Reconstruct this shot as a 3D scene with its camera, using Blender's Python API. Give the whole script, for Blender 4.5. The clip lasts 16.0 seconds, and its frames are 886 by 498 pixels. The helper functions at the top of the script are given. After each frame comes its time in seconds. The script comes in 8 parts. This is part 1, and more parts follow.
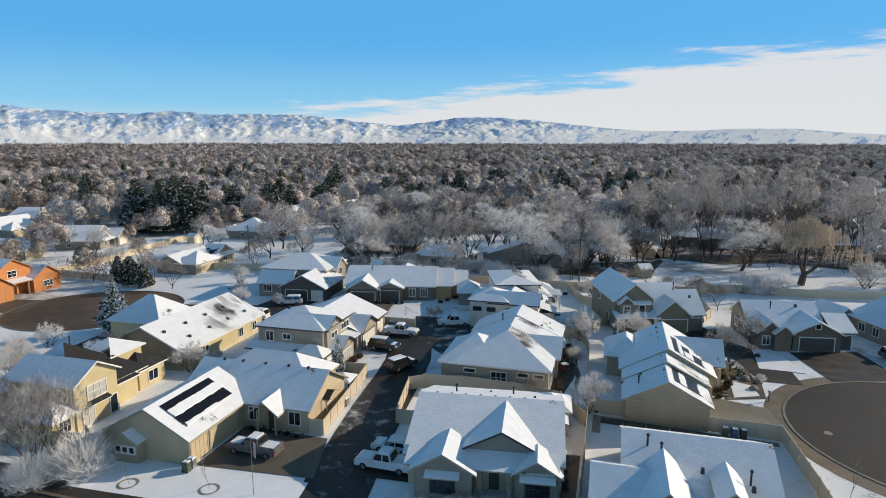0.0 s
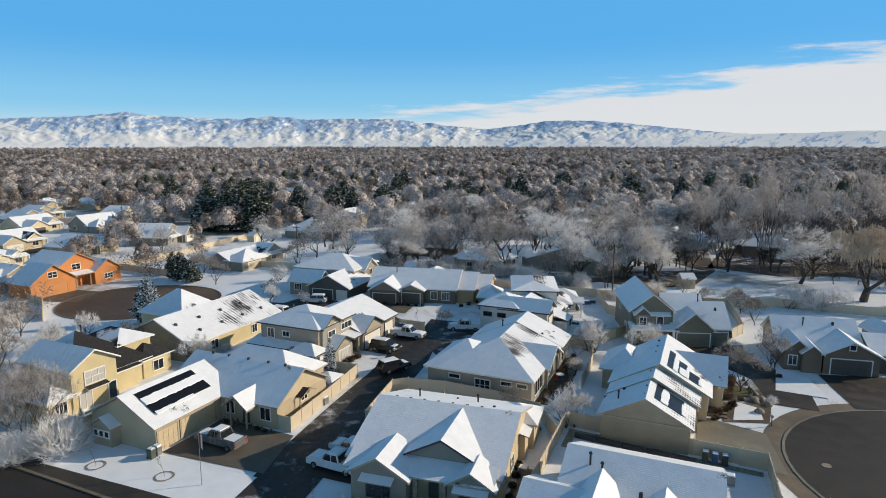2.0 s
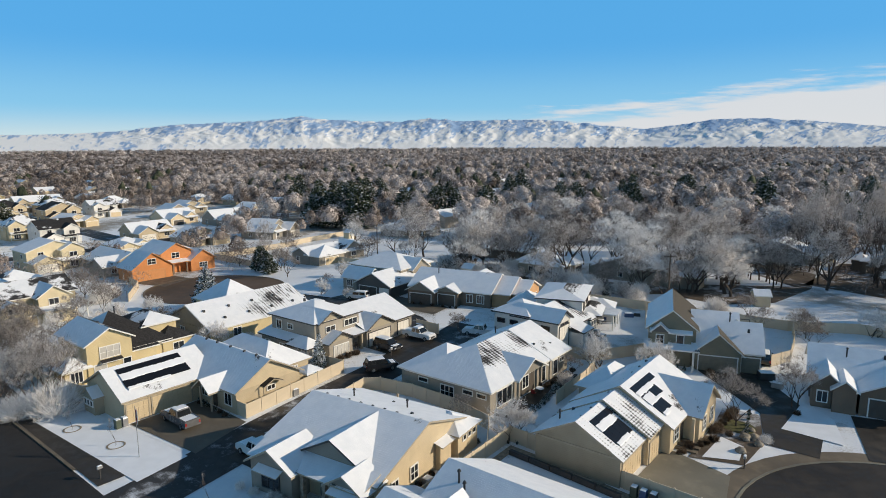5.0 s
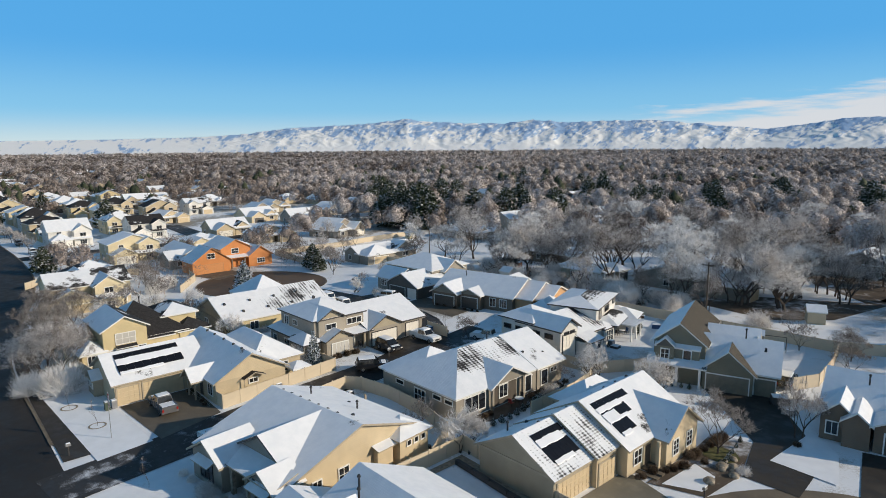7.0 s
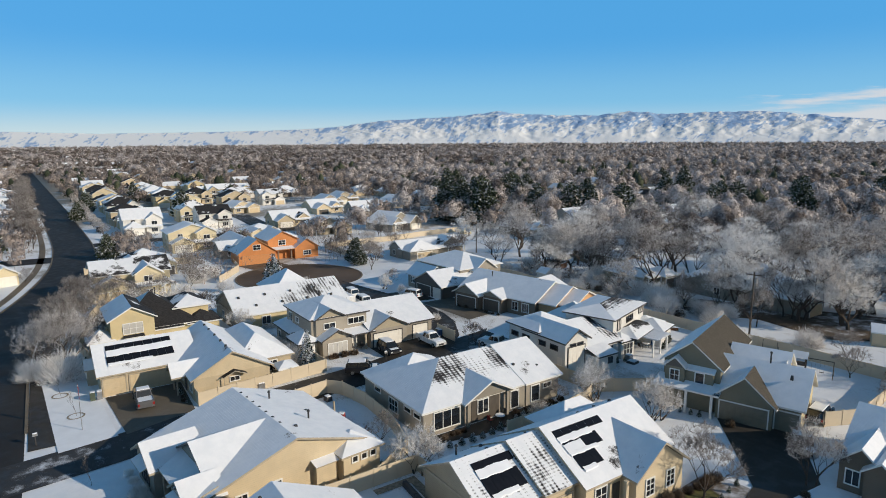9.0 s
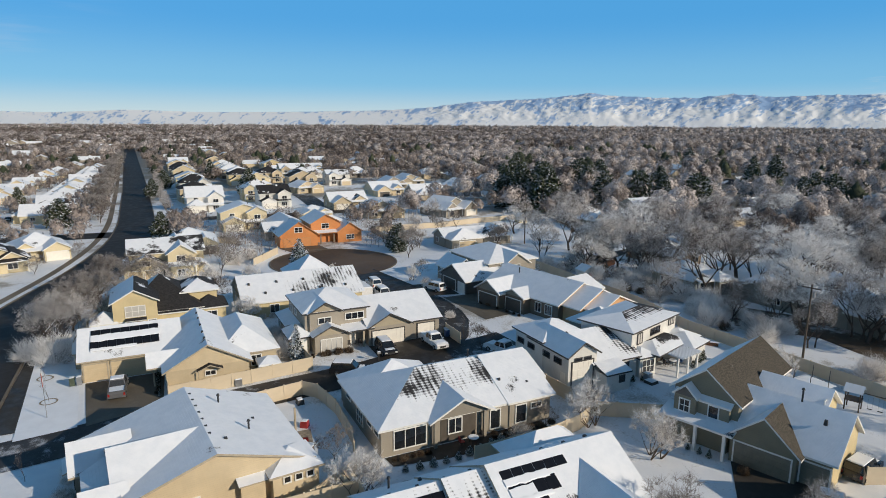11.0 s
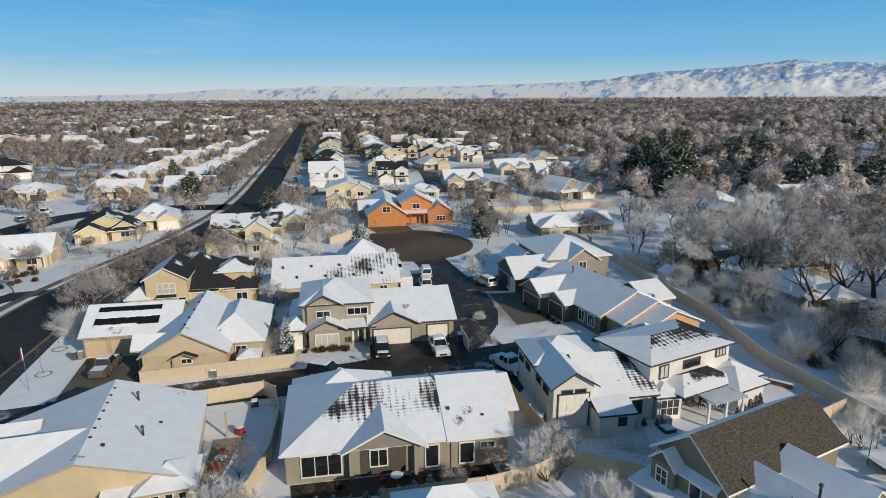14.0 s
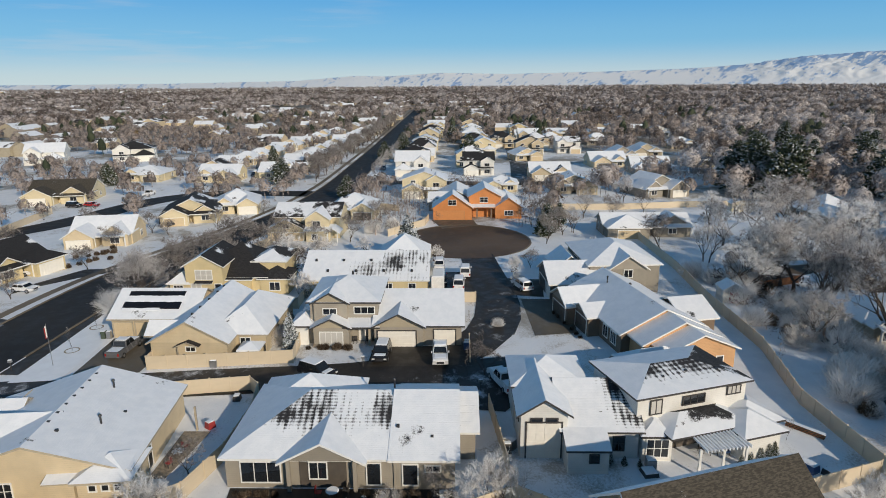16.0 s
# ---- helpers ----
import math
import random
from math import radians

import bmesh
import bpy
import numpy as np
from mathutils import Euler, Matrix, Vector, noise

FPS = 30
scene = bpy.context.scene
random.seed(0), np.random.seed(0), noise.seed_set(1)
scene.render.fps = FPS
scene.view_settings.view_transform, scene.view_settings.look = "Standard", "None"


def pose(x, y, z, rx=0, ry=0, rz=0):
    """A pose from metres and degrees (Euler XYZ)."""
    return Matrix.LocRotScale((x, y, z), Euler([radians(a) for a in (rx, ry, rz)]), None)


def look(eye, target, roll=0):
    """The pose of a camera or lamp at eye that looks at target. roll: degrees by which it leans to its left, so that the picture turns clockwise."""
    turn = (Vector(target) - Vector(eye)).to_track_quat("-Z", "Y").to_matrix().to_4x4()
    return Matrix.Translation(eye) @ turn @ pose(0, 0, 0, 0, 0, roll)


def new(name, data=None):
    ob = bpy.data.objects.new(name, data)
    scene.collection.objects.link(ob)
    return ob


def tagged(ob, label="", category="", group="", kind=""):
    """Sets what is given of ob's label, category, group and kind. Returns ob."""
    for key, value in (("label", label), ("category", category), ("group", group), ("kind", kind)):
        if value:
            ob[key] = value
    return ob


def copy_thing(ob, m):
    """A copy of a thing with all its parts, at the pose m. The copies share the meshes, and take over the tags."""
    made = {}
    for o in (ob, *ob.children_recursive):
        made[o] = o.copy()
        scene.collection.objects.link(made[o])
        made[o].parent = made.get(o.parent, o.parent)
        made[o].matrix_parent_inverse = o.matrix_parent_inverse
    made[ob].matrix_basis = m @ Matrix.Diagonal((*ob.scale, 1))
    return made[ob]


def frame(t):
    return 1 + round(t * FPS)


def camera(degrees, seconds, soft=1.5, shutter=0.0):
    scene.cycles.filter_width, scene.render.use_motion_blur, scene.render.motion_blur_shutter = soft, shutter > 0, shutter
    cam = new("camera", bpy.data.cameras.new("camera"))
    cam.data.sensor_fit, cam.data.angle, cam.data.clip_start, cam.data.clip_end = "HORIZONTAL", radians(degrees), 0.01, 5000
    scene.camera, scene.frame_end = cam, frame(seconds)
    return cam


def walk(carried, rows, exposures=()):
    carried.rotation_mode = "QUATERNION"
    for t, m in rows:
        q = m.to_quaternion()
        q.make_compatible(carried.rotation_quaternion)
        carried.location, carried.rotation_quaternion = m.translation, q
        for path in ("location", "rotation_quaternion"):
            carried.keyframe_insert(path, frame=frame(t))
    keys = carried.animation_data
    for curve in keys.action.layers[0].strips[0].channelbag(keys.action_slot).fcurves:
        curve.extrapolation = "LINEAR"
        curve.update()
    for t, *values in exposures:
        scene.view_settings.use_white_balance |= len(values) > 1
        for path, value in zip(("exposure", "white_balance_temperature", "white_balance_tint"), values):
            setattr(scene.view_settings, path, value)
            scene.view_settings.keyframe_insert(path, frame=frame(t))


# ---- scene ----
cam = camera(71.3, 16.0, soft=0.92)
PATH = [
    (0, (2.311, 0.037, 31.481), (1.789, 1.936, 31.133), 0.1),
    (0.5, (4.969, 1.064, 31.433), (4.386, 2.946, 31.087), 0.1),
    (1, (7.935, 2.282, 31.448), (7.285, 4.142, 31.104), 0.1),
    (1.5, (10.954, 3.602, 31.411), (10.235, 5.436, 31.07), 0.0),
    (2, (14.131, 5.067, 31.301), (13.342, 6.874, 30.964), -0.0),
    (2.5, (17.291, 6.75, 31.419), (16.431, 8.524, 31.08), -0.0),
    (3, (20.545, 8.521, 31.411), (19.613, 10.258, 31.074), -0.1),
    (3.5, (23.754, 10.585, 31.3), (22.747, 12.28, 30.964), -0.1),
    (4, (26.858, 12.657, 31.376), (25.783, 14.309, 31.04), -0.2),
    (6.5, (41.246, 25.432, 31.183), (39.849, 26.825, 30.856), -0.3),
    (7, (43.364, 28.517, 31.065), (41.912, 29.852, 30.739), -0.4),
    (7.5, (44.835, 31.753, 31.078), (43.334, 33.033, 30.749), -0.3),
    (8, (46.094, 35.049, 31.188), (44.547, 36.271, 30.854), -0.3),
    (8.5, (46.927, 38.27, 31.154), (45.337, 39.435, 30.817), -0.2),
    (9, (47.398, 41.741, 31.309), (45.769, 42.847, 30.961), -0.3),
    (11.5, (46.553, 59.459, 31.784), (44.762, 60.245, 31.369), 0.2),
    (12, (46.499, 63.369, 31.747), (44.675, 64.071, 31.324), -0.2),
    (12.5, (45.864, 67.277, 31.844), (44.013, 67.895, 31.406), -0.1),
    (13, (45.212, 71.175, 31.97), (43.339, 71.707, 31.516), -0.1),
    (13.5, (44.474, 75.1, 32.152), (42.581, 75.541, 31.682), -0.1),
    (14, (43.574, 79.458, 32.347), (41.664, 79.797, 31.861), -0.3),
    (14.5, (42.404, 83.477, 32.592), (40.484, 83.714, 32.088), -0.3),
    (15, (41.574, 87.537, 32.803), (39.646, 87.669, 32.289), -0.2),
    (15.5, (41.151, 91.21, 33.022), (39.22, 91.245, 32.505), -0.2),
    (16, (40.889, 93.815, 33.377), (38.959, 93.775, 32.853), -0.4),
]
walk(cam, [(t, look(eye, target, roll)) for t, eye, target, roll in PATH],
     exposures=[(0.0, 0.18, 6850, 10), (4.0, 0.13, 6850, 10), (8.0, 0.04, 6640, 10), (12.0, -0.07, 6620, 10), (16.0, -0.13, 6580, 10)])

# ---- terrain ----
def ground_z(x, y=0.0):
    """Almost level land that sinks two metres towards the west."""
    u = min(1.0, max(0.0, (-40.0 - x) / 75.0))
    return -2.0 * u * u * (3 - 2 * u)


# ---- world, sun ----
SUN_AZ, SUN_EL = 36.0, 21.8
sun_way = Vector((math.cos(radians(SUN_EL)) * math.cos(radians(SUN_AZ)),
                  math.cos(radians(SUN_EL)) * math.sin(radians(SUN_AZ)), math.sin(radians(SUN_EL))))
sun_data = bpy.data.lights.new("sun", "SUN")
sun_data.energy, sun_data.angle, sun_data.color = 3.7, radians(0.55), (1.0, 0.885, 0.72)
sun = new("sun", sun_data)
sun.matrix_world = (-sun_way).to_track_quat("-Z", "Y").to_matrix().to_4x4()


class Nodes:
    """Short hand for building a node tree."""

    def __init__(self, tree):
        self.tree = tree
        tree.nodes.clear()

    def add(self, kind, inputs=None, **settings):
        node = self.tree.nodes.new(kind)
        for key, value in settings.items():
            if key == "operation":
                node.operation = value
            elif key == "blend":
                node.data_type, node.blend_type = "RGBA", value
            elif key == "sky":
                node.sky_type = value
            elif key == "wave":
                node.wave_type = "BANDS"
                node.bands_direction = value
            elif key == "dims":
                node.noise_dimensions = value
            elif key == "interp":
                node.interpolation_type = value
        for key, value in (inputs or {}).items():
            self.put(node, key, value)
        return node

    def put(self, node, key, value):
        socket = node.inputs[key]
        if isinstance(value, bpy.types.NodeSocket):
            self.tree.links.new(value, socket)
        elif isinstance(value, (tuple, list)) and len(value) == 3 and socket.type == "RGBA":
            socket.default_value = (*value, 1.0)
        else:
            socket.default_value = value

    def math(self, op, a, b=0.0, c=0.0):
        node = self.add("ShaderNodeMath", {0: a, 1: b, 2: c}, operation=op)
        return node.outputs[0]

    def mix(self, factor, a, b, blend="MIX"):
        node = self.add("ShaderNodeMix", blend=blend)
        self.put(node, 0, factor)
        self.put(node, 6, a)
        self.put(node, 7, b)
        return node.outputs[2]

    def ramp(self, value, low, high, a=0.0, b=1.0):
        node = self.add("ShaderNodeMapRange", {0: value, 1: low, 2: high, 3: a, 4: b}, interp="SMOOTHSTEP")
        return node.outputs[0]

    def noise(self, vector, scale, detail=3.0, rough=0.55):
        node = self.add("ShaderNodeTexNoise", {"Vector": vector, "Scale": scale, "Detail": detail, "Roughness": rough})
        return node.outputs[0]


world = bpy.data.worlds.new("winter_sky")
scene.world = world
world.use_nodes = True
n = Nodes(world.node_tree)
sky = n.add("ShaderNodeTexSky", sky="NISHITA")
sky.sun_disc = False
sky.sun_elevation, sky.sun_rotation = radians(SUN_EL), radians(90.0 - SUN_AZ)
sky.altitude, sky.air_density, sky.dust_density, sky.ozone_density = 800.0, 1.0, 0.15, 2.0
way = n.add("ShaderNodeTexCoord").outputs["Generated"]
xyz = n.add("ShaderNodeSeparateXYZ", {0: way})
azimuth = n.math("MULTIPLY", n.math("ARCTAN2", xyz.outputs[1], xyz.outputs[0]), 57.2958)
height = n.math("MULTIPLY", n.math("ARCSINE", xyz.outputs[2]), 57.2958)
sheet = n.add("ShaderNodeCombineXYZ", {0: n.math("MULTIPLY", azimuth, 0.05), 1: n.math("MULTIPLY", height, 0.42), 2: 0.3})
wisps = n.noise(sheet.outputs[0], 2.2, 6.0, 0.6)
edge = n.math("ADD", n.math("MULTIPLY", n.math("SUBTRACT", 121.0, azimuth), 0.112), 2.6)
bank = n.math("ADD", n.math("SUBTRACT", edge, height), n.math("MULTIPLY", n.math("SUBTRACT", wisps, 0.5), 6.5))
bank = n.math("MULTIPLY", n.ramp(bank, -0.2, 1.3), n.ramp(azimuth, 130.0, 118.0))
bank = n.math("MULTIPLY", bank, n.ramp(azimuth, -60.0, -20.0))
around = n.math("MODULO", n.math("ADD", azimuth, 360.0), 360.0)
thin_sheet = n.add("ShaderNodeCombineXYZ", {0: n.math("MULTIPLY", around, 0.028), 1: n.math("MULTIPLY", height, 0.30), 2: 4.0})
thin = n.noise(thin_sheet.outputs[0], 2.6, 5.0, 0.55)
thin = n.math("MULTIPLY", n.ramp(thin, 0.50, 0.68), n.math("MULTIPLY", n.ramp(around, 178.0, 198.0), 0.24))
cloud = n.math("MAXIMUM", n.math("MULTIPLY", bank, 0.93), thin)
band = n.mix(n.ramp(height, 0.0, 3.5), (0.55, 0.69, 0.76), (0.200, 0.52, 0.81))
band = n.mix(n.ramp(height, 2.5, 9.0), band, (0.074, 0.380, 0.79))
band = n.mix(n.ramp(height, 12.0, 32.0), band, (0.046, 0.130, 0.245))
air = n.mix(0.90, n.mix(1.0, sky.outputs[0], (0.085, 0.100, 0.115), "MULTIPLY"), band)
clear = n.add("ShaderNodeBackground", {0: air, 1: 1.0})
grey = n.add("ShaderNodeBackground", {0: (0.74, 0.77, 0.82), 1: 0.88})
both = n.add("ShaderNodeMixShader", {0: cloud, 1: clear.outputs[0], 2: grey.outputs[0]})
n.add("ShaderNodeOutputWorld", {0: both.outputs[0]})


# ---- materials ----
def material(name):
    mat = bpy.data.materials.new(name)
    mat.use_nodes = True
    return mat, Nodes(mat.node_tree)


def finish(nn, colour, rough=0.7, bump=None, strength=0.3, metal=0.0, distance=0.02, gloss=0.5):
    bsdf = nn.add("ShaderNodeBsdfPrincipled", {"Base Color": colour, "Roughness": rough, "Metallic": metal, "Specular IOR Level": gloss})
    if bump is not None:
        node = nn.add("ShaderNodeBump", {"Height": bump, "Strength": strength, "Distance": distance})
        nn.put(bsdf, "Normal", node.outputs[0])
    nn.add("ShaderNodeOutputMaterial", {0: bsdf.outputs[0]})


def coords(nn, kind="Object"):
    return nn.add("ShaderNodeTexCoord").outputs[kind]


def place(nn):
    return nn.add("ShaderNodeNewGeometry").outputs["Position"]


def plain(name, colour, rough=0.6, vary=0.12, scale=1.5, metal=0.0, gloss=0.5, bump=0.15):
    """Paint or coat with faint stains and grain."""
    mat, nn = material(name)
    at = coords(nn)
    stain = nn.noise(at, scale, 4.0)
    grain = nn.noise(at, 22.0 * scale, 2.0)
    dark = tuple(c * (1 - vary) for c in colour)
    light = tuple(min(1.0, c * (1 + vary)) for c in colour)
    tone = nn.mix(nn.ramp(stain, 0.3, 0.7), dark, light)
    tone = nn.mix(nn.math("MULTIPLY", grain, 0.25), tone, dark)
    finish(nn, tone, nn.ramp(stain, 0.2, 0.8, rough - 0.06, rough + 0.06), grain, bump, metal, 0.01, gloss)
    return mat


def siding(name, colour, board=0.19):
    """Painted lap boards with faint dirt."""
    mat, nn = material(name)
    at = coords(nn)
    z = nn.add("ShaderNodeSeparateXYZ", {0: at}).outputs[2]
    lap = nn.math("FRACT", nn.math("DIVIDE", z, board))
    stain = nn.noise(at, 0.5, 4.0)
    dark = tuple(c * 0.86 for c in colour)
    tone = nn.mix(nn.ramp(stain, 0.3, 0.75), colour, dark)
    tone = nn.mix(nn.ramp(lap, 0.90, 1.0, 0.0, 0.45), tone, tuple(c * 0.45 for c in colour))
    finish(nn, tone, 0.65, lap, 0.6, 0.0, 0.02)
    return mat


def roof_cover(name, shingle, bare, streak=0.0, seed=0.0, crest=None):
    """Shingles under snow. bare: share that has melted free; streak: how strongly it melts in strips between the rafters; crest: heights between which the snow thins towards the ridge."""
    mat, nn = material(name)
    at = coords(nn)
    sep = nn.add("ShaderNodeSeparateXYZ", {0: at})
    shift = nn.add("ShaderNodeVectorMath", {0: at, 1: (seed * 7.3, seed * 3.1, 0.0)})
    big = nn.noise(shift.outputs[0], 0.16, 2.0)
    mid = nn.noise(shift.outputs[0], 0.9, 5.0, 0.65)
    fine = nn.noise(at, 9.0, 4.0, 0.7)
    course = nn.math("FRACT", nn.math("DIVIDE", sep.outputs[2], 0.075))
    melt = nn.math("ADD", nn.math("MULTIPLY", big, 0.75), nn.math("MULTIPLY", mid, 0.25))
    if streak:
        # snow holds in rows over the rafters and in short bars between the courses
        run = sep.outputs[1] if streak > 0 else sep.outputs[0]
        bend = nn.math("MULTIPLY", nn.math("SUBTRACT", mid, 0.5), 0.10)
        bars = nn.math("PINGPONG", nn.math("ADD", run, bend), 0.30)
        bars = nn.math("DIVIDE", bars, 0.30)
        rung = nn.math("DIVIDE", nn.math("PINGPONG", nn.math("ADD", sep.outputs[2], nn.math("MULTIPLY", bend, 0.3)), 0.07), 0.07)
        cell = nn.math("ADD", nn.math("MULTIPLY", nn.math("SUBTRACT", bars, 0.5), 0.085), nn.math("MULTIPLY", nn.math("SUBTRACT", rung, 0.5), 0.075))
        grain_way = (0.4, 3.4, 0.9) if streak > 0 else (3.4, 0.4, 0.9)
        runs = nn.noise(nn.add("ShaderNodeVectorMath", {0: at, 1: grain_way}, operation="MULTIPLY").outputs[0], 1.0, 3.0, 0.65)
        cell = nn.math("MULTIPLY", cell, nn.ramp(runs, 0.35, 0.62, 0.5, 1.4))
        melt = nn.math("ADD", melt, nn.math("ADD", cell, nn.math("MULTIPLY", nn.math("SUBTRACT", runs, 0.5), 0.28)))
    melt = nn.math("ADD", melt, nn.math("MULTIPLY", nn.math("SUBTRACT", fine, 0.5), 0.13))
    if crest:
        melt = nn.math("ADD", melt, nn.ramp(sep.outputs[crest[2] if len(crest) > 2 else 2], crest[0], crest[1], -0.14, 0.11))
    open_ = nn.ramp(melt, 0.66 - bare * 0.36 - (0.03 if streak else 0.0), (0.77 if streak else 0.70) - bare * 0.36)
    tab = nn.noise(nn.add("ShaderNodeVectorMath", {0: at, 1: (3.2, 3.2, 13.0)}, operation="MULTIPLY").outputs[0], 1.0, 1.0)
    stone = nn.mix(nn.ramp(tab, 0.35, 0.65), tuple(c * 0.7 for c in shingle), tuple(c * 1.35 for c in shingle))
    stone = nn.mix(nn.ramp(course, 0.82, 1.0, 0.0, 0.5), stone, tuple(c * 0.3 for c in shingle))
    white = nn.mix(nn.ramp(mid, 0.3, 0.7), (0.80, 0.82, 0.85), (0.88, 0.89, 0.91))
    tone = nn.mix(open_, white, stone)
    ripple = nn.math("ADD", nn.math("MULTIPLY", mid, 0.7), nn.math("ADD", nn.math("MULTIPLY", course, 0.25), nn.math("MULTIPLY", fine, 0.35)))
    lift = nn.math("ADD", nn.math("MULTIPLY", nn.math("SUBTRACT", 1.0, open_), 0.9), ripple)
    finish(nn, tone, nn.ramp(open_, 0.0, 1.0, 0.55, 0.85), lift, 0.55, 0.0, 0.06, 0.3)
    return mat


def snow_ground():
    mat, nn = material("snow_ground")
    at = place(nn)
    broad = nn.noise(at, 0.035, 4.0)
    mid = nn.noise(at, 0.35, 5.0, 0.6)
    fine = nn.noise(at, 4.0, 4.0, 0.7)
    white = nn.mix(nn.ramp(mid, 0.35, 0.7), (0.78, 0.80, 0.83), (0.87, 0.88, 0.90))
    thin = nn.math("ADD", nn.math("MULTIPLY", broad, 0.6), nn.math("ADD", nn.math("MULTIPLY", mid, 0.28), nn.math("MULTIPLY", fine, 0.22)))
    grass = nn.mix(nn.ramp(fine, 0.3, 0.7), (0.16, 0.12, 0.07), (0.24, 0.20, 0.13))
    far = nn.add("ShaderNodeVectorMath", {0: at}, operation="LENGTH").outputs["Value"]
    lack = nn.math("ADD", thin, nn.ramp(far, 160.0, 700.0, 0.0, 0.30))
    worn = nn.math("MULTIPLY", nn.ramp(lack, 0.555, 0.67), nn.ramp(far, 60.0, 400.0, 0.75, 0.9))
    finish(nn, nn.mix(worn, white, grass), 0.6, nn.math("ADD", mid, nn.math("MULTIPLY", fine, 0.4)), 0.7, 0.0, 0.12, 0.3)
    return mat


def asphalt(name, base, dust=0.0, wet=0.45):
    """Damp asphalt; dust: how much snow still lies on it."""
    mat, nn = material(name)
    at = place(nn)
    broad = nn.noise(at, 0.06, 3.0)
    mid = nn.noise(at, 0.5, 5.0, 0.6)
    fine = nn.noise(at, 14.0, 3.0, 0.7)
    tone = nn.mix(nn.ramp(broad, 0.3, 0.7), tuple(c * 0.72 for c in base), tuple(c * 1.3 for c in base))
    tone = nn.mix(nn.math("MULTIPLY", nn.ramp(mid, 0.45, 0.7), 0.35), tone, tuple(c * 1.9 for c in base))
    tone = nn.mix(nn.math("MULTIPLY", fine, 0.2), tone, (0.02, 0.02, 0.02))
    lay = nn.math("ADD", nn.math("MULTIPLY", broad, 0.45), nn.math("ADD", nn.math("MULTIPLY", mid, 0.4), nn.math("MULTIPLY", fine, 0.15)))
    cover = nn.ramp(lay, 0.68 - dust * 0.4, 0.80 - dust * 0.4)
    tone = nn.mix(nn.math("MULTIPLY", cover, 0.85), tone, (0.72, 0.75, 0.80))
    finish(nn, tone, nn.ramp(mid, 0.3, 0.7, wet, 0.8), fine, 0.25, 0.0, 0.01, 0.25)
    return mat


def twig_material(name, dark, pale, share, scale=0.6, drift=0.0, island=0.35, glow=0.25, lace=0.0):
    """Bark that turns to frost on the thin wood; island: how much each twig differs from the next; lace: gaps between twigs too fine to build, per metre."""
    mat, nn = material(name)
    geo = nn.add("ShaderNodeNewGeometry")
    chance = geo.outputs["Random Per Island"]
    obj = nn.add("ShaderNodeObjectInfo").outputs["Random"]
    blot = nn.noise(coords(nn), scale, 3.0)
    mask = nn.math("ADD", nn.math("MULTIPLY", chance, island), nn.math("ADD", nn.math("MULTIPLY", blot, 1.2 - island), nn.math("MULTIPLY", obj, 0.15)))
    if drift:
        at = place(nn)
        grove = nn.math("ADD", nn.math("MULTIPLY", nn.noise(at, 0.011, 3.0, 0.6), 0.5), nn.math("MULTIPLY", nn.noise(at, 0.09, 2.0), 0.5))
        mask = nn.math("ADD", mask, nn.ramp(grove, 0.34, 0.66, -drift, drift))
    tone = nn.mix(nn.ramp(mask, 0.95 - share * 0.9, 1.10 - share * 0.5), dark, pale)
    solid = nn.add("ShaderNodeBsdfPrincipled", {"Base Color": tone, "Roughness": 0.8, "Specular IOR Level": 0.2})
    through_light = nn.add("ShaderNodeBsdfTranslucent", {"Color": tone})
    both_ways = nn.add("ShaderNodeMixShader", {0: glow, 1: solid.outputs[0], 2: through_light.outputs[0]})
    if lace:
        gap = nn.ramp(nn.noise(place(nn), lace, 4.0, 0.75), 0.47, 0.53)
        empty = nn.add("ShaderNodeBsdfTransparent")
        both_ways = nn.add("ShaderNodeMixShader", {0: nn.math("MULTIPLY", gap, 0.9), 1: both_ways.outputs[0], 2: empty.outputs[0]})
    nn.add("ShaderNodeOutputMaterial", {0: both_ways.outputs[0]})
    return mat


def needle_material(name, dark, light, snow):
    """Evergreen needles with snow lying on the upper sides of the sprays; snow: how much."""
    mat, nn = material(name)
    geo = nn.add("ShaderNodeNewGeometry")
    up = nn.math("ABSOLUTE", nn.add("ShaderNodeSeparateXYZ", {0: geo.outputs["True Normal"]}).outputs[2])
    at = place(nn)
    lie = nn.math("ADD", nn.math("MULTIPLY", up, 0.5), nn.math("MULTIPLY", nn.noise(at, 0.9, 4.0, 0.7), 0.5))
    tone = nn.mix(geo.outputs["Random Per Island"], dark, light)
    tone = nn.mix(nn.ramp(lie, 0.78 - snow, 0.92 - snow), tone, (0.80, 0.82, 0.84))
    finish(nn, tone, 0.8, None, gloss=0.2)
    return mat


SNOW = plain("packed_snow", (0.84, 0.86, 0.89), 0.55, 0.04, 0.6, gloss=0.3, bump=0.4)
GROUND = snow_ground()
ROOF_SNOW = roof_cover("snowed_shingles", (0.05, 0.05, 0.052), 0.0, 0.0, 1.0)
ROOF_THIN = roof_cover("thinly_snowed_shingles", (0.045, 0.045, 0.05), 0.30, 0.0, 2.0)
ROOF_CREST = roof_cover("ridge_bare_shingles", (0.035, 0.034, 0.036), 0.19, 1.0, 5.0, (3.4, 5.2))
ROOF_DOT = roof_cover("dotted_melting_shingles", (0.034, 0.033, 0.034), 0.38, 1.0, 9.0)
ROOF_STRIPE = roof_cover("striped_melting_shingles", (0.04, 0.039, 0.04), 0.06, 2.0, 5.0, (-5.0, 1.0, 1))
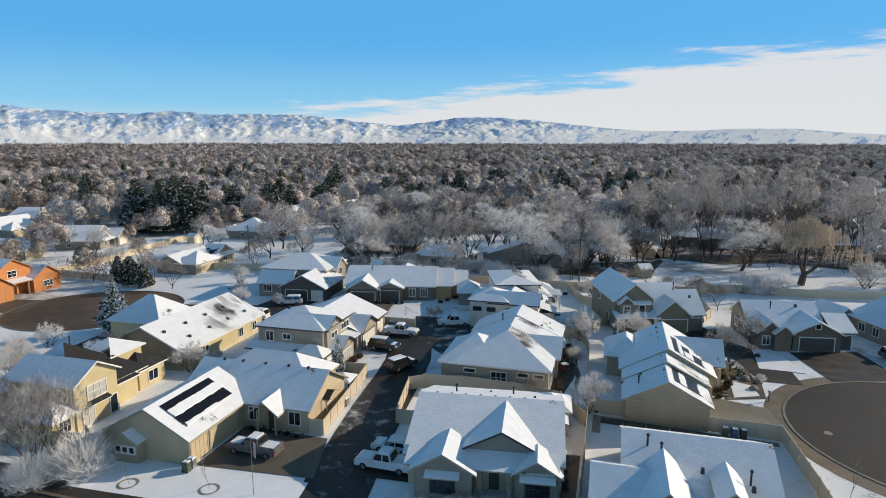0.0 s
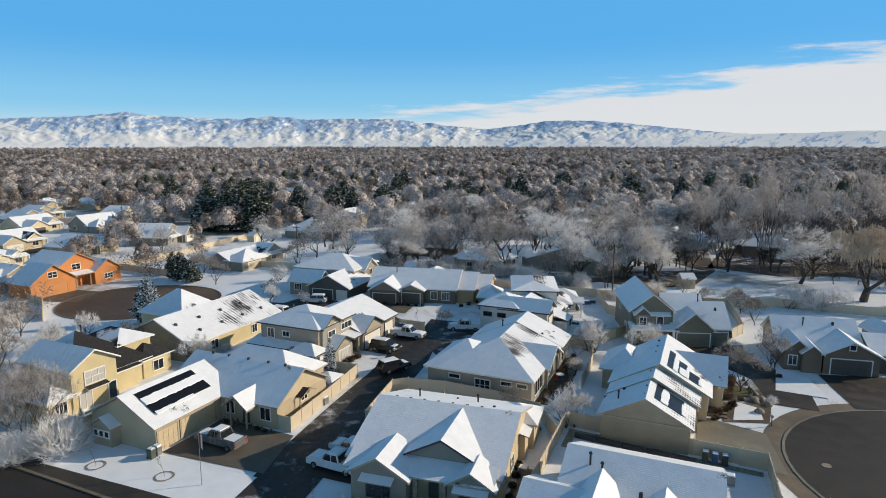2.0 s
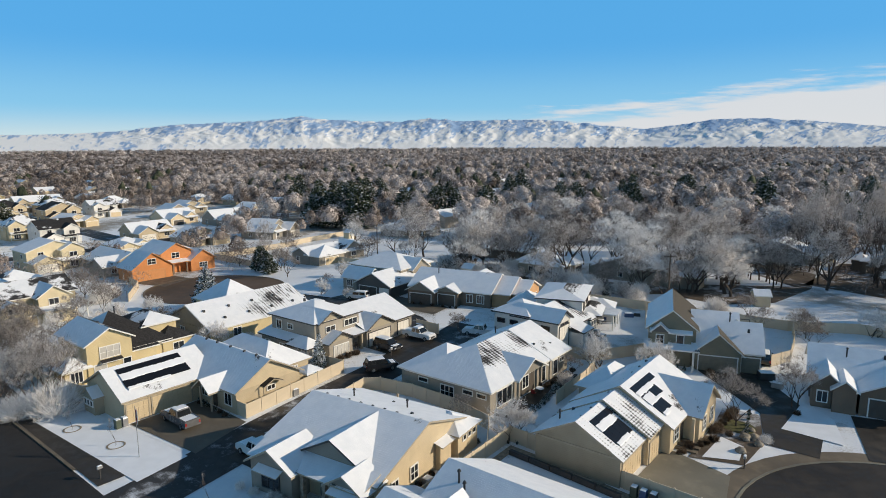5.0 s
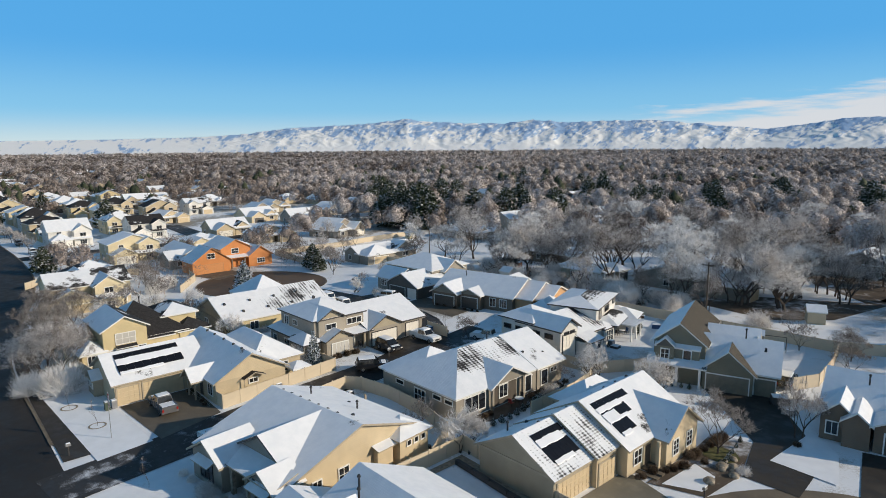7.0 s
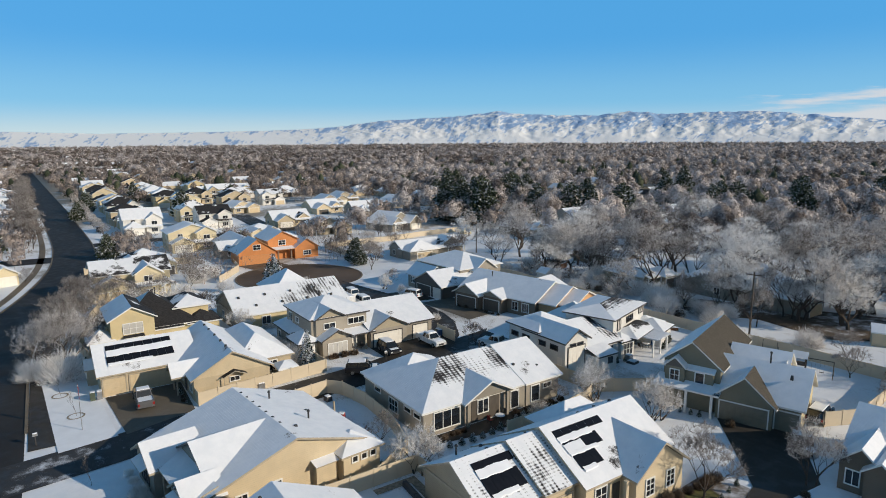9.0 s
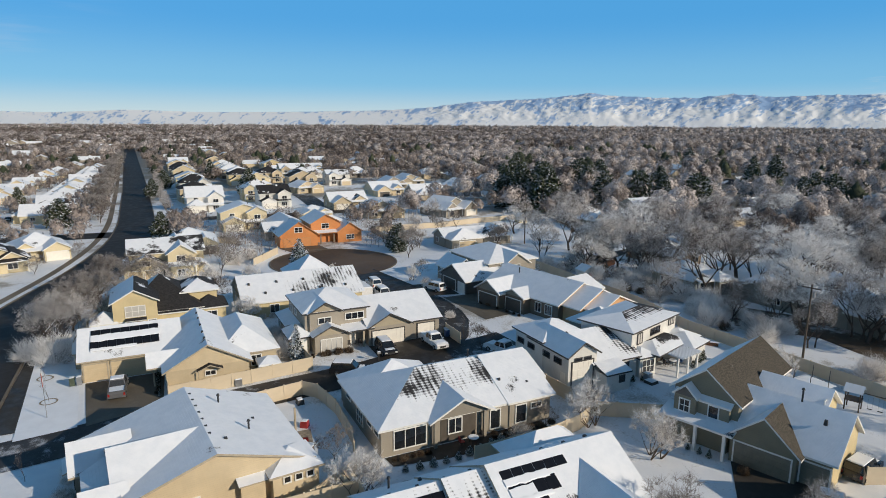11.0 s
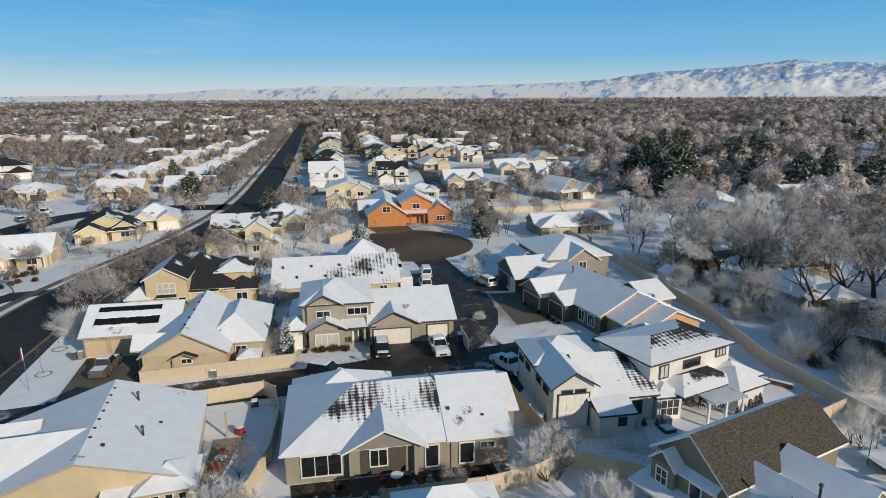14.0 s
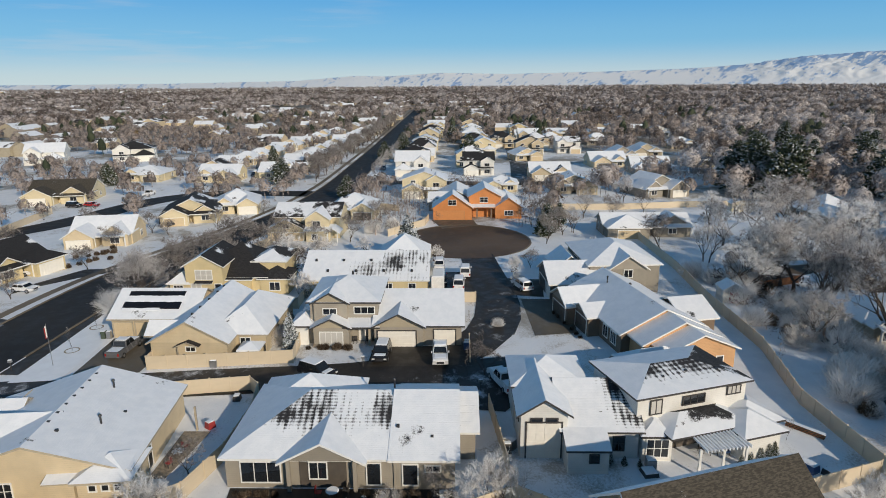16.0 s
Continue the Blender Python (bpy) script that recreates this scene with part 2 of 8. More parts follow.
ROOF_CREST_HIGH = roof_cover("high_ridge_bare_shingles", (0.032, 0.031, 0.033), 0.34, 1.0, 3.0, (5.7, 6.5))
ROOF_LEAN = roof_cover("patio_shingles", (0.03, 0.03, 0.032), 0.16, 0.0, 8.0, (2.6, 3.5))
ROOF_SIDE = roof_cover("half_cleared_shingles", (0.035, 0.034, 0.036), 0.24, 1.0, 3.0, (-0.6, 1.8, 1))
ROOF_BROWN = roof_cover("bare_brown_shingles", (0.072, 0.062, 0.048), 1.05, 0.0, 4.0)
ROOF_BLACK = roof_cover("bare_black_shingles", (0.028, 0.027, 0.028), 0.80, 0.0, 6.0)
ROOF_HALF = roof_cover("half_bare_black_shingles", (0.035, 0.034, 0.035), 0.55, 0.0, 7.0)
TRIM_WHITE = plain("white_trim", (0.78, 0.77, 0.73), 0.5, 0.05)
TRIM_DARK = plain("dark_trim", (0.055, 0.05, 0.048), 0.5)
TRIM_TAN = plain("tan_trim", (0.42, 0.36, 0.27), 0.55)
TRIM_RUST = plain("rust_trim", (0.5, 0.24, 0.10), 0.55)
TAN = siding("tan_siding", (0.56, 0.46, 0.31))
TAN_DARK = siding("olive_tan_siding", (0.42, 0.36, 0.26))
CREAM = siding("cream_siding", (0.66, 0.54, 0.36))
YELLOW = siding("yellow_siding", (0.66, 0.54, 0.31))
PALE_YELLOW = siding("pale_yellow_siding", (0.68, 0.58, 0.38))
GREIGE = siding("greige_siding", (0.36, 0.32, 0.26))
GREY = siding("warm_grey_siding", (0.30, 0.27, 0.22))
DARK_GREY = siding("dark_grey_siding", (0.13, 0.115, 0.10))
OLIVE = siding("olive_grey_siding", (0.24, 0.215, 0.15))
BROWN = siding("brown_siding", (0.20, 0.145, 0.10))
WHITE_WALL = siding("white_board_siding", (0.76, 0.74, 0.69))
ORANGE = siding("orange_siding", (0.62, 0.24, 0.075))
PEACH = siding("peach_siding", (0.62, 0.36, 0.18))
GLASS = plain("window_glass", (0.018, 0.021, 0.026), 0.06, 0.1, 0.4, gloss=0.8, bump=0.02)
BLIND = plain("window_blind", (0.52, 0.50, 0.46), 0.35, 0.06, 0.8)
DOOR_WHITE = plain("white_garage_door", (0.80, 0.76, 0.68), 0.5, 0.04)
DOOR_TAN = plain("tan_garage_door", (0.60, 0.48, 0.31), 0.5, 0.05)
DOOR_ORANGE = plain("orange_garage_door", (0.58, 0.25, 0.09), 0.5, 0.05)
DOOR_OLIVE = plain("olive_garage_door", (0.20, 0.18, 0.135), 0.5)
DOOR_DARK = plain("dark_door", (0.10, 0.085, 0.07), 0.5)
VENT = plain("dark_vent", (0.03, 0.03, 0.032), 0.5)
STONE = plain("ledge_stone", (0.30, 0.25, 0.19), 0.8, 0.4, 3.0, bump=0.8)
FENCE = plain("tan_vinyl", (0.62, 0.52, 0.38), 0.5, 0.07, 0.7)
MAIN_ROAD = asphalt("main_asphalt", (0.029, 0.026, 0.024), 0.0, 0.6)
LANE = asphalt("lane_asphalt", (0.036, 0.033, 0.031), 0.34)
COURT = asphalt("court_asphalt", (0.115, 0.078, 0.052), 0.0, 0.65)
COURT_EAST = asphalt("court_asphalt_east", (0.040, 0.034, 0.030), 0.0, 0.6)
STREET = asphalt("street_asphalt", (0.034, 0.031, 0.029), 0.42)
DRIVE = asphalt("damp_concrete", (0.125, 0.108, 0.085), 0.16, 0.4)
DRIVE_DARK = asphalt("dark_damp_concrete", (0.050, 0.043, 0.036), 0.18, 0.4)
DRIVE_PALE = asphalt("pale_damp_concrete", (0.22, 0.20, 0.155), 0.22, 0.5)
LITTER = asphalt("snowy_leaf_litter", (0.11, 0.083, 0.06), 0.44, 0.8)
KERB = asphalt("kerb_concrete", (0.18, 0.145, 0.105), 0.0, 0.6)
BARK = plain("bark", (0.075, 0.055, 0.042), 0.85, 0.3, 4.0, bump=0.6)
FROST = twig_material("frosted_twigs", (0.105, 0.082, 0.072), (0.80, 0.75, 0.71), 0.55)
HOAR = twig_material("white_hoar_twigs", (0.17, 0.14, 0.12), (0.92, 0.89, 0.86), 0.72)
TWIG = twig_material("bare_twigs", (0.12, 0.095, 0.08), (0.46, 0.42, 0.39), 0.5)
TWIG_PALE = twig_material("tall_tree_twigs", (0.18, 0.145, 0.122), (0.70, 0.63, 0.58), 0.62)
WILLOW = twig_material("willow_twigs", (0.40, 0.30, 0.20), (0.78, 0.65, 0.50), 0.70)
NEEDLE = needle_material("dark_needles", (0.020, 0.030, 0.018), (0.095, 0.11, 0.062), 0.22)
NEEDLE_SNOW = needle_material("snowy_needles", (0.025, 0.035, 0.03), (0.06, 0.075, 0.06), 0.40)
HEDGE = twig_material("winter_shrub", (0.07, 0.045, 0.03), (0.34, 0.27, 0.20), 0.45)
FAR_WOOD = twig_material("far_wood", (0.125, 0.100, 0.090), (0.60, 0.54, 0.51), 0.60, 0.3, 0.24, 0.14, 0.2, 1.1)
FAR_BROWN = twig_material("far_brown_wood", (0.11, 0.086, 0.074), (0.37, 0.315, 0.285), 0.5, 0.3, 0.16, 0.16, 0.2, 1.1)
FAR_GOLD = twig_material("far_golden_wood", (0.16, 0.105, 0.05), (0.42, 0.29, 0.14), 0.5, 0.25, 0.1, 0.30, 0.2, 1.1)
FAR_FIR = needle_material("far_fir", (0.022, 0.032, 0.020), (0.08, 0.092, 0.056), 0.08)
PANEL = plain("solar_glass", (0.010, 0.010, 0.013), 0.32, 0.2, 2.0, gloss=0.35)
GRASS = plain("winter_grass", (0.10, 0.095, 0.03), 0.9, 0.5, 2.5, bump=0.8)
STEEL = plain("painted_steel", (0.35, 0.35, 0.35), 0.4, 0.1, 2.0, metal=0.6)
POLE_WOOD = plain("pole_wood", (0.10, 0.075, 0.055), 0.8, 0.3)
TYRE = plain("tyre_rubber", (0.018, 0.018, 0.018), 0.8)
RIM = plain("alloy_rim", (0.42, 0.42, 0.43), 0.3, metal=0.8)
CAR_WHITE = plain("white_car_paint", (0.76, 0.76, 0.76), 0.25, 0.04, gloss=0.6, bump=0.02)
CAR_BLACK = plain("black_car_paint", (0.018, 0.018, 0.020), 0.22, 0.1, gloss=0.6, bump=0.02)
CAR_GREY = plain("grey_car_paint", (0.12, 0.12, 0.125), 0.25, 0.08, gloss=0.6, bump=0.02)
CAR_RED = plain("red_car_paint", (0.35, 0.02, 0.02), 0.25, 0.08, gloss=0.6, bump=0.02)
CAR_GLASS = plain("car_glass", (0.014, 0.016, 0.018), 0.06, 0.1, gloss=0.8, bump=0.0)
LAMP_CLEAR = plain("lamp_glass", (0.6, 0.6, 0.6), 0.15, gloss=0.8)
LAMP_RED = plain("tail_lamp", (0.35, 0.02, 0.015), 0.2, gloss=0.8)
RED_PAINT = plain("red_paint", (0.30, 0.03, 0.03), 0.5)
WOOD = plain("cedar_wood", (0.34, 0.14, 0.06), 0.7, 0.3, 2.0, bump=0.4)


# ---- building kit ----
def link_mesh(name, verts, faces, mats, slots=None, parent=None, label=""):
    data = bpy.data.meshes.new(name)
    data.from_pydata(verts, [], faces)
    for mat in mats:
        data.materials.append(mat)
    if slots:
        data.polygons.foreach_set("material_index", slots)
    data.update()
    ob = new(name, data)
    if parent is not None:
        ob.parent = parent
    if label:
        tagged(ob, label)
    return ob


def share(name, data, parent, m, label=""):
    ob = new(name, data)
    ob.parent = parent
    ob.matrix_basis = m
    if label:
        tagged(ob, label)
    return ob


class Shape:
    """Collects boxes, tubes and prisms into one mesh."""

    def __init__(self):
        self.v, self.f, self.s = [], [], []

    def face(self, pts, slot=0):
        k = len(self.v)
        self.v += [tuple(p) for p in pts]
        self.f.append(tuple(range(k, k + len(pts))))
        self.s.append(slot)

    def box(self, x0, x1, y0, y1, z0, z1, slot=0, top=0.0):
        """top: how far the upper rim is drawn in."""
        k, t = len(self.v), top
        self.v += [(x0, y0, z0), (x1, y0, z0), (x1, y1, z0), (x0, y1, z0),
                   (x0 + t, y0 + t, z1), (x1 - t, y0 + t, z1), (x1 - t, y1 - t, z1), (x0 + t, y1 - t, z1)]
        self.f += [(k + 3, k + 2, k + 1, k), (k + 4, k + 5, k + 6, k + 7), (k, k + 1, k + 5, k + 4),
                   (k + 1, k + 2, k + 6, k + 5), (k + 2, k + 3, k + 7, k + 6), (k + 3, k, k + 4, k + 7)]
        self.s += [slot] * 6
        return self

    def tube(self, a, b, ra, rb, sides=5, slot=0, cap=False):
        a, b = Vector(a), Vector(b)
        d = (b - a)
        if d.length < 1e-6:
            return self
        u = d.orthogonal().normalized()
        w = d.normalized().cross(u)
        k = len(self.v)
        for c, r in ((a, ra), (b, rb)):
            for i in range(sides):
                t = 2 * math.pi * i / sides
                self.v.append(tuple(c + r * (math.cos(t) * u + math.sin(t) * w)))
        for i in range(sides):
            j = (i + 1) % sides
            self.f.append((k + i, k + j, k + sides + j, k + sides + i))
            self.s.append(slot)
        if cap:
            self.f.append(tuple(range(k + sides, k + 2 * sides)))
            self.f.append(tuple(range(k + sides - 1, k - 1, -1)))
            self.s += [slot, slot]
        return self

    def prism(self, profile, y0, y1, slot=0, squeeze=0.0):
        """A profile in x and z drawn out along y; squeeze: taper of the upper points."""
        k, m = len(self.v), len(profile)
        top = max(p[1] for p in profile)
        low = min(p[1] for p in profile)
        for y, sgn in ((y0, 1), (y1, -1)):
            for x, z in profile:
                self.v.append((x, y + sgn * squeeze * (z - low) / (top - low), z))
        for i in range(m):
            j = (i + 1) % m
            self.f.append((k + i, k + j, k + m + j, k + m + i))
            self.s.append(slot)
        self.f.append(tuple(range(k + m - 1, k - 1, -1)))
        self.f.append(tuple(range(k + m, k + 2 * m)))
        self.s += [slot, slot]
        return self

    def ob(self, name, mats, parent=None, label="", smooth=False):
        mats = mats if isinstance(mats, (list, tuple)) else [mats]
        made = link_mesh(name, self.v, self.f, mats, self.s, parent, label)
        bm = bmesh.new()
        bm.from_mesh(made.data)
        bmesh.ops.recalc_face_normals(bm, faces=bm.faces)
        bm.to_mesh(made.data)
        bm.free()
        if smooth:
            made.data.polygons.foreach_set("use_smooth", [True] * len(made.data.polygons))
        return made


def thing(name, x, y, z, rz=0.0, label="", category="", group="", kind=""):
    ob = new(name)
    ob.matrix_basis = pose(x, y, z, 0, 0, rz)
    return tagged(ob, label, category, group, kind)


MESHES = {}
TURN_OF = {"S": 0.0, "E": 90.0, "N": 180.0, "W": 270.0}


def pressed(name, xs, zs, solid, y_back, y_front, mat):
    """One connected board: the cells of a grid for which solid(i, j) holds, drawn out from y_back to y_front."""
    bm = bmesh.new()
    node = [[bm.verts.new((x, y_back, z)) for x in xs] for z in zs]
    cells = [bm.faces.new((node[j][i], node[j][i + 1], node[j + 1][i + 1], node[j + 1][i]))
             for j in range(len(zs) - 1) for i in range(len(xs) - 1) if solid(i, j)]
    bmesh.ops.delete(bm, geom=[v for v in bm.verts if not v.link_faces], context="VERTS")
    grown = bmesh.ops.extrude_face_region(bm, geom=cells)["geom"]
    for v in grown:
        if isinstance(v, bmesh.types.BMVert):
            v.co.y = y_front
    bmesh.ops.recalc_face_normals(bm, faces=bm.faces)
    data = bpy.data.meshes.new(name)
    bm.to_mesh(data)
    bm.free()
    data.materials.append(mat)
    return data


def window_meshes(w, h, cols, rows, frame_mat, pane_mat):
    key = ("window", round(w, 2), round(h, 2), cols, rows, frame_mat.name, pane_mat.name)
    if key not in MESHES:
        xs, zs = [-w / 2 - 0.11, -w / 2], [-0.12, 0.0]
        for i in range(1, cols):
            xs += [w * (i / cols - 0.5) - 0.035, w * (i / cols - 0.5) + 0.035]
        for i in range(1, rows):
            zs += [h * i / rows - 0.025, h * i / rows + 0.025]
        xs, zs = xs + [w / 2, w / 2 + 0.11], zs + [h, h + 0.12]
        a = pressed("window", xs, zs, lambda i, j: i % 2 == 0 or j % 2 == 0, 0.02, -0.07, frame_mat)
        p = Shape().box(-w / 2, w / 2, -0.025, 0.01, 0, h).ob("pane", pane_mat)
        MESHES[key] = (a, p.data)
        bpy.data.objects.remove(p)
    return MESHES[key]


def door_mesh(w, h, mat, panels):
    """A door leaf with sunk joints round its raised panels."""
    key = ("door", round(w, 2), round(h, 2), mat.name, panels)
    if key not in MESHES:
        rows = 4 if panels > 1 else 3
        bm = bmesh.new()
        xs, zs = [-w / 2], [0.0]
        for c in range(panels):
            xs += [w * ((c + 0.08) / panels - 0.5), w * ((c + 0.92) / panels - 0.5)]
        for r in range(rows):
            zs += [h * (r + 0.10) / rows, h * (r + 0.90) / rows]
        xs.append(w / 2)
        zs.append(h)
        node = [[bm.verts.new((x, -0.02, z)) for x in xs] for z in zs]
        raised = []
        for j in range(len(zs) - 1):
            for i in range(len(xs) - 1):
                f = bm.faces.new((node[j][i], node[j][i + 1], node[j + 1][i + 1], node[j + 1][i]))
                if i % 2 and j % 2:
                    raised.append(f)
        for f in bmesh.ops.extrude_discrete_faces(bm, faces=raised)["faces"]:
            for v in f.verts:
                v.co.y = -0.05
        bmesh.ops.remove_doubles(bm, verts=bm.verts, dist=0.0005)
        data = bpy.data.meshes.new("door")
        bm.to_mesh(data)
        bm.free()
        data.materials.append(mat)
        MESHES[key] = data
    return MESHES[key]


class House:
    """A house on the ground: its wings, openings and roof fittings are parts. With turn = 0 places are given in the world."""

    def __init__(self, x, y, label, turn=0.0, wall=TAN, trim=TRIM_WHITE, roof=ROOF_SNOW, name="house", category="house", group=""):
        self.base = ground_z(x, y)
        self.root = thing(name, x, y, self.base, turn, label, category, group)
        self.ox, self.oy = (x, y) if turn == 0 else (0.0, 0.0)
        self.wall, self.trim, self.roof = wall, trim, roof

    def wing(self, x0, x1, y0, y1, h, kind="gx", rise=2.5, wall=None, top=None, over=0.45, gable=None, base=-0.4, rot=0.0, trim=None, walls=True, thick=0.2):
        """Walls and roof over a rectangle. kind: gx, gy ridge along x or y; hx, hy hipped; sS, sN, sE, sW a single slope downwards to that side."""
        wall, trim = wall or self.wall, trim or self.trim
        gable = gable or wall
        top = top or {}
        x0, x1, y0, y1 = x0 - self.ox, x1 - self.ox, y0 - self.oy, y1 - self.oy
        cx, cy = (x0 + x1) / 2, (y0 + y1) / 2
        lx, ly = (x1 - x0) / 2, (y1 - y0) / 2
        m = pose(cx, cy, 0, 0, 0, rot)
        swap = kind[1] == "y"
        a, b = (ly, lx) if swap else (lx, ly)

        def put(u, v, z):
            """u along the ridge, v across."""
            return (v, u, z) if swap else (u, v, z)

        s = Shape()
        if walls:
            for p, q in (((-a, -b), (a, -b)), ((a, -b), (a, b)), ((a, b), (-a, b)), ((-a, b), (-a, -b))):
                s.face([put(*p, base), put(*q, base), put(*q, h), put(*p, h)])
            if kind[0] == "g":
                for e in (-a, a):
                    s.face([put(e, -b, h), put(e, b, h), put(e, 0, h + rise)], 1)
            wob = s.ob("wall", [wall, gable], self.root)
            wob.matrix_basis = m
        r = Shape()
        sides = ("W", "E") if swap else ("S", "N")
        ends = ("S", "N") if swap else ("W", "E")
        names, mats = {}, [trim]

        def slot(side):
            mat = top.get(side, top.get("*", self.roof))
            if mat not in mats:
                mats.append(mat)
            return mats.index(mat)

        o, t = over, thick
        if kind[0] in "gh":
            slope = rise / b
            ez = h - o * slope + 0.06
            rz = h + rise + 0.06
            ra = a + o if kind[0] == "g" else max(0.05, a + o - (b + o))
            for sgn, side in ((-1, sides[0]), (1, sides[1])):
                r.face([put(-a - o, sgn * (b + o), ez + t), put(a + o, sgn * (b + o), ez + t), put(ra, 0, rz + t), put(-ra, 0, rz + t)], slot(side))
                r.face([put(-a - o, sgn * (b + o), ez), put(a + o, sgn * (b + o), ez), put(a + o, sgn * (b + o), ez + t), put(-a - o, sgn * (b + o), ez + t)], 0)
                if kind[0] == "g":
                    r.face([put(-a - o, sgn * (b + o), ez), put(a + o, sgn * (b + o), ez), put(ra, 0, rz), put(-ra, 0, rz)], 0)
            for sgn, side in ((-1, ends[0]), (1, ends[1])):
                e = sgn * (a + o)
                if kind[0] == "g":
                    for w in (-1, 1):
                        r.face([put(e, w * (b + o), ez), put(e, 0, rz), put(e, 0, rz + t), put(e, w * (b + o), ez + t)], 0)
                else:
                    r.face([put(e, -b - o, ez + t), put(e, b + o, ez + t), put(sgn * ra, 0, rz + t)], slot(side))
                    r.face([put(e, -b - o, ez), put(e, b + o, ez), put(e, b + o, ez + t), put(e, -b - o, ez + t)], 0)
            if kind[0] == "h":
                r.face([put(-a - o, -b - o, ez), put(a + o, -b - o, ez), put(a + o, b + o, ez), put(-a - o, b + o, ez)], 0)
        else:
            d = kind[1]
            za = {"S": (0, 0, 1, 1), "N": (1, 1, 0, 0), "E": (1, 0, 0, 1), "W": (0, 1, 1, 0)}[d]
            pts = [(-lx - o, -ly - o), (lx + o, -ly - o), (lx + o, ly + o), (-lx - o, ly + o)]
            lo = [(p[0], p[1], h + rise * k) for p, k in zip(pts, za)]
            hi = [(p[0], p[1], p[2] + t) for p in lo]
            r.face(hi, slot(d))
            r.face(lo, 0)
            for i in range(4):
                j = (i + 1) % 4
                r.face([lo[i], lo[j], hi[j], hi[i]], 0)
        rob = r.ob("roof", mats, self.root)
        rob.matrix_basis = m
        return self

    def spot(self, side, along, at, z):
        x, y = (along, at) if side in "SN" else (at, along)
        return pose(x - self.ox, y - self.oy, z, 0, 0, TURN_OF[side])

    def win(self, side, along, at, z, w=1.2, h=1.3, cols=2, rows=1, frame_mat=None, pane=GLASS):
        a, p = window_meshes(w, h, cols, rows, frame_mat or TRIM_WHITE, pane)
        ob = share("window", a, self.root, self.spot(side, along, at, z))
        share("pane", p, ob, Matrix.Identity(4))
        return self

    def garage(self, side, along, at, w=4.9, h=2.2, mat=DOOR_WHITE, z=0.0, panels=8):
        share("garage_door", door_mesh(w, h, mat, panels), self.root, self.spot(side, along, at, z))
        s = Shape()
        for x0, x1, z0, z1 in ((-w / 2 - 0.14, -w / 2, 0, h + 0.14), (w / 2, w / 2 + 0.14, 0, h + 0.14), (-w / 2, w / 2, h, h + 0.14)):
            s.box(x0, x1, -0.06, 0.02, z0, z1)
        ob = s.ob("door_trim", self.trim if self.trim is not TRIM_DARK else TRIM_DARK, self.root)
        ob.matrix_basis = self.spot(side, along, at, z)
        return self

    def door(self, side, along, at, mat=DOOR_DARK, z=0.1, w=0.95, h=2.05):
        share("door", door_mesh(w, h, mat, 2), self.root, self.spot(side, along, at, z))
        return self

    def post(self, x, y, h, r=0.09, mat=None):
        Shape().box(x - r - self.ox, x + r - self.ox, y - r - self.oy, y + r - self.oy, -0.3, h).ob("post", mat or self.trim, self.root)
        return self

    def vent(self, x, y, z, r=0.16, pipe=False):
        s = Shape()
        if pipe:
            s.tube((0, 0, -0.5), (0, 0, 0.75), 0.09, 0.09, 8)
            s.tube((0, 0, 0.7), (0, 0, 0.88), 0.17, 0.10, 8, cap=True)
        else:
            s.box(-r, r, -r, r, -0.35, 0.14, top=0.04)
        ob = s.ob("roof_vent", VENT, self.root)
        ob.location = (x - self.ox, y - self.oy, z + 0.25)
        return self

    def slab(self, name, x0, x1, y0, y1, z0, z1, mat, label="", top=0.0):
        Shape().box(x0 - self.ox, x1 - self.ox, y0 - self.oy, y1 - self.oy, z0, z1, top=top).ob(name, mat, self.root, label)
        return self


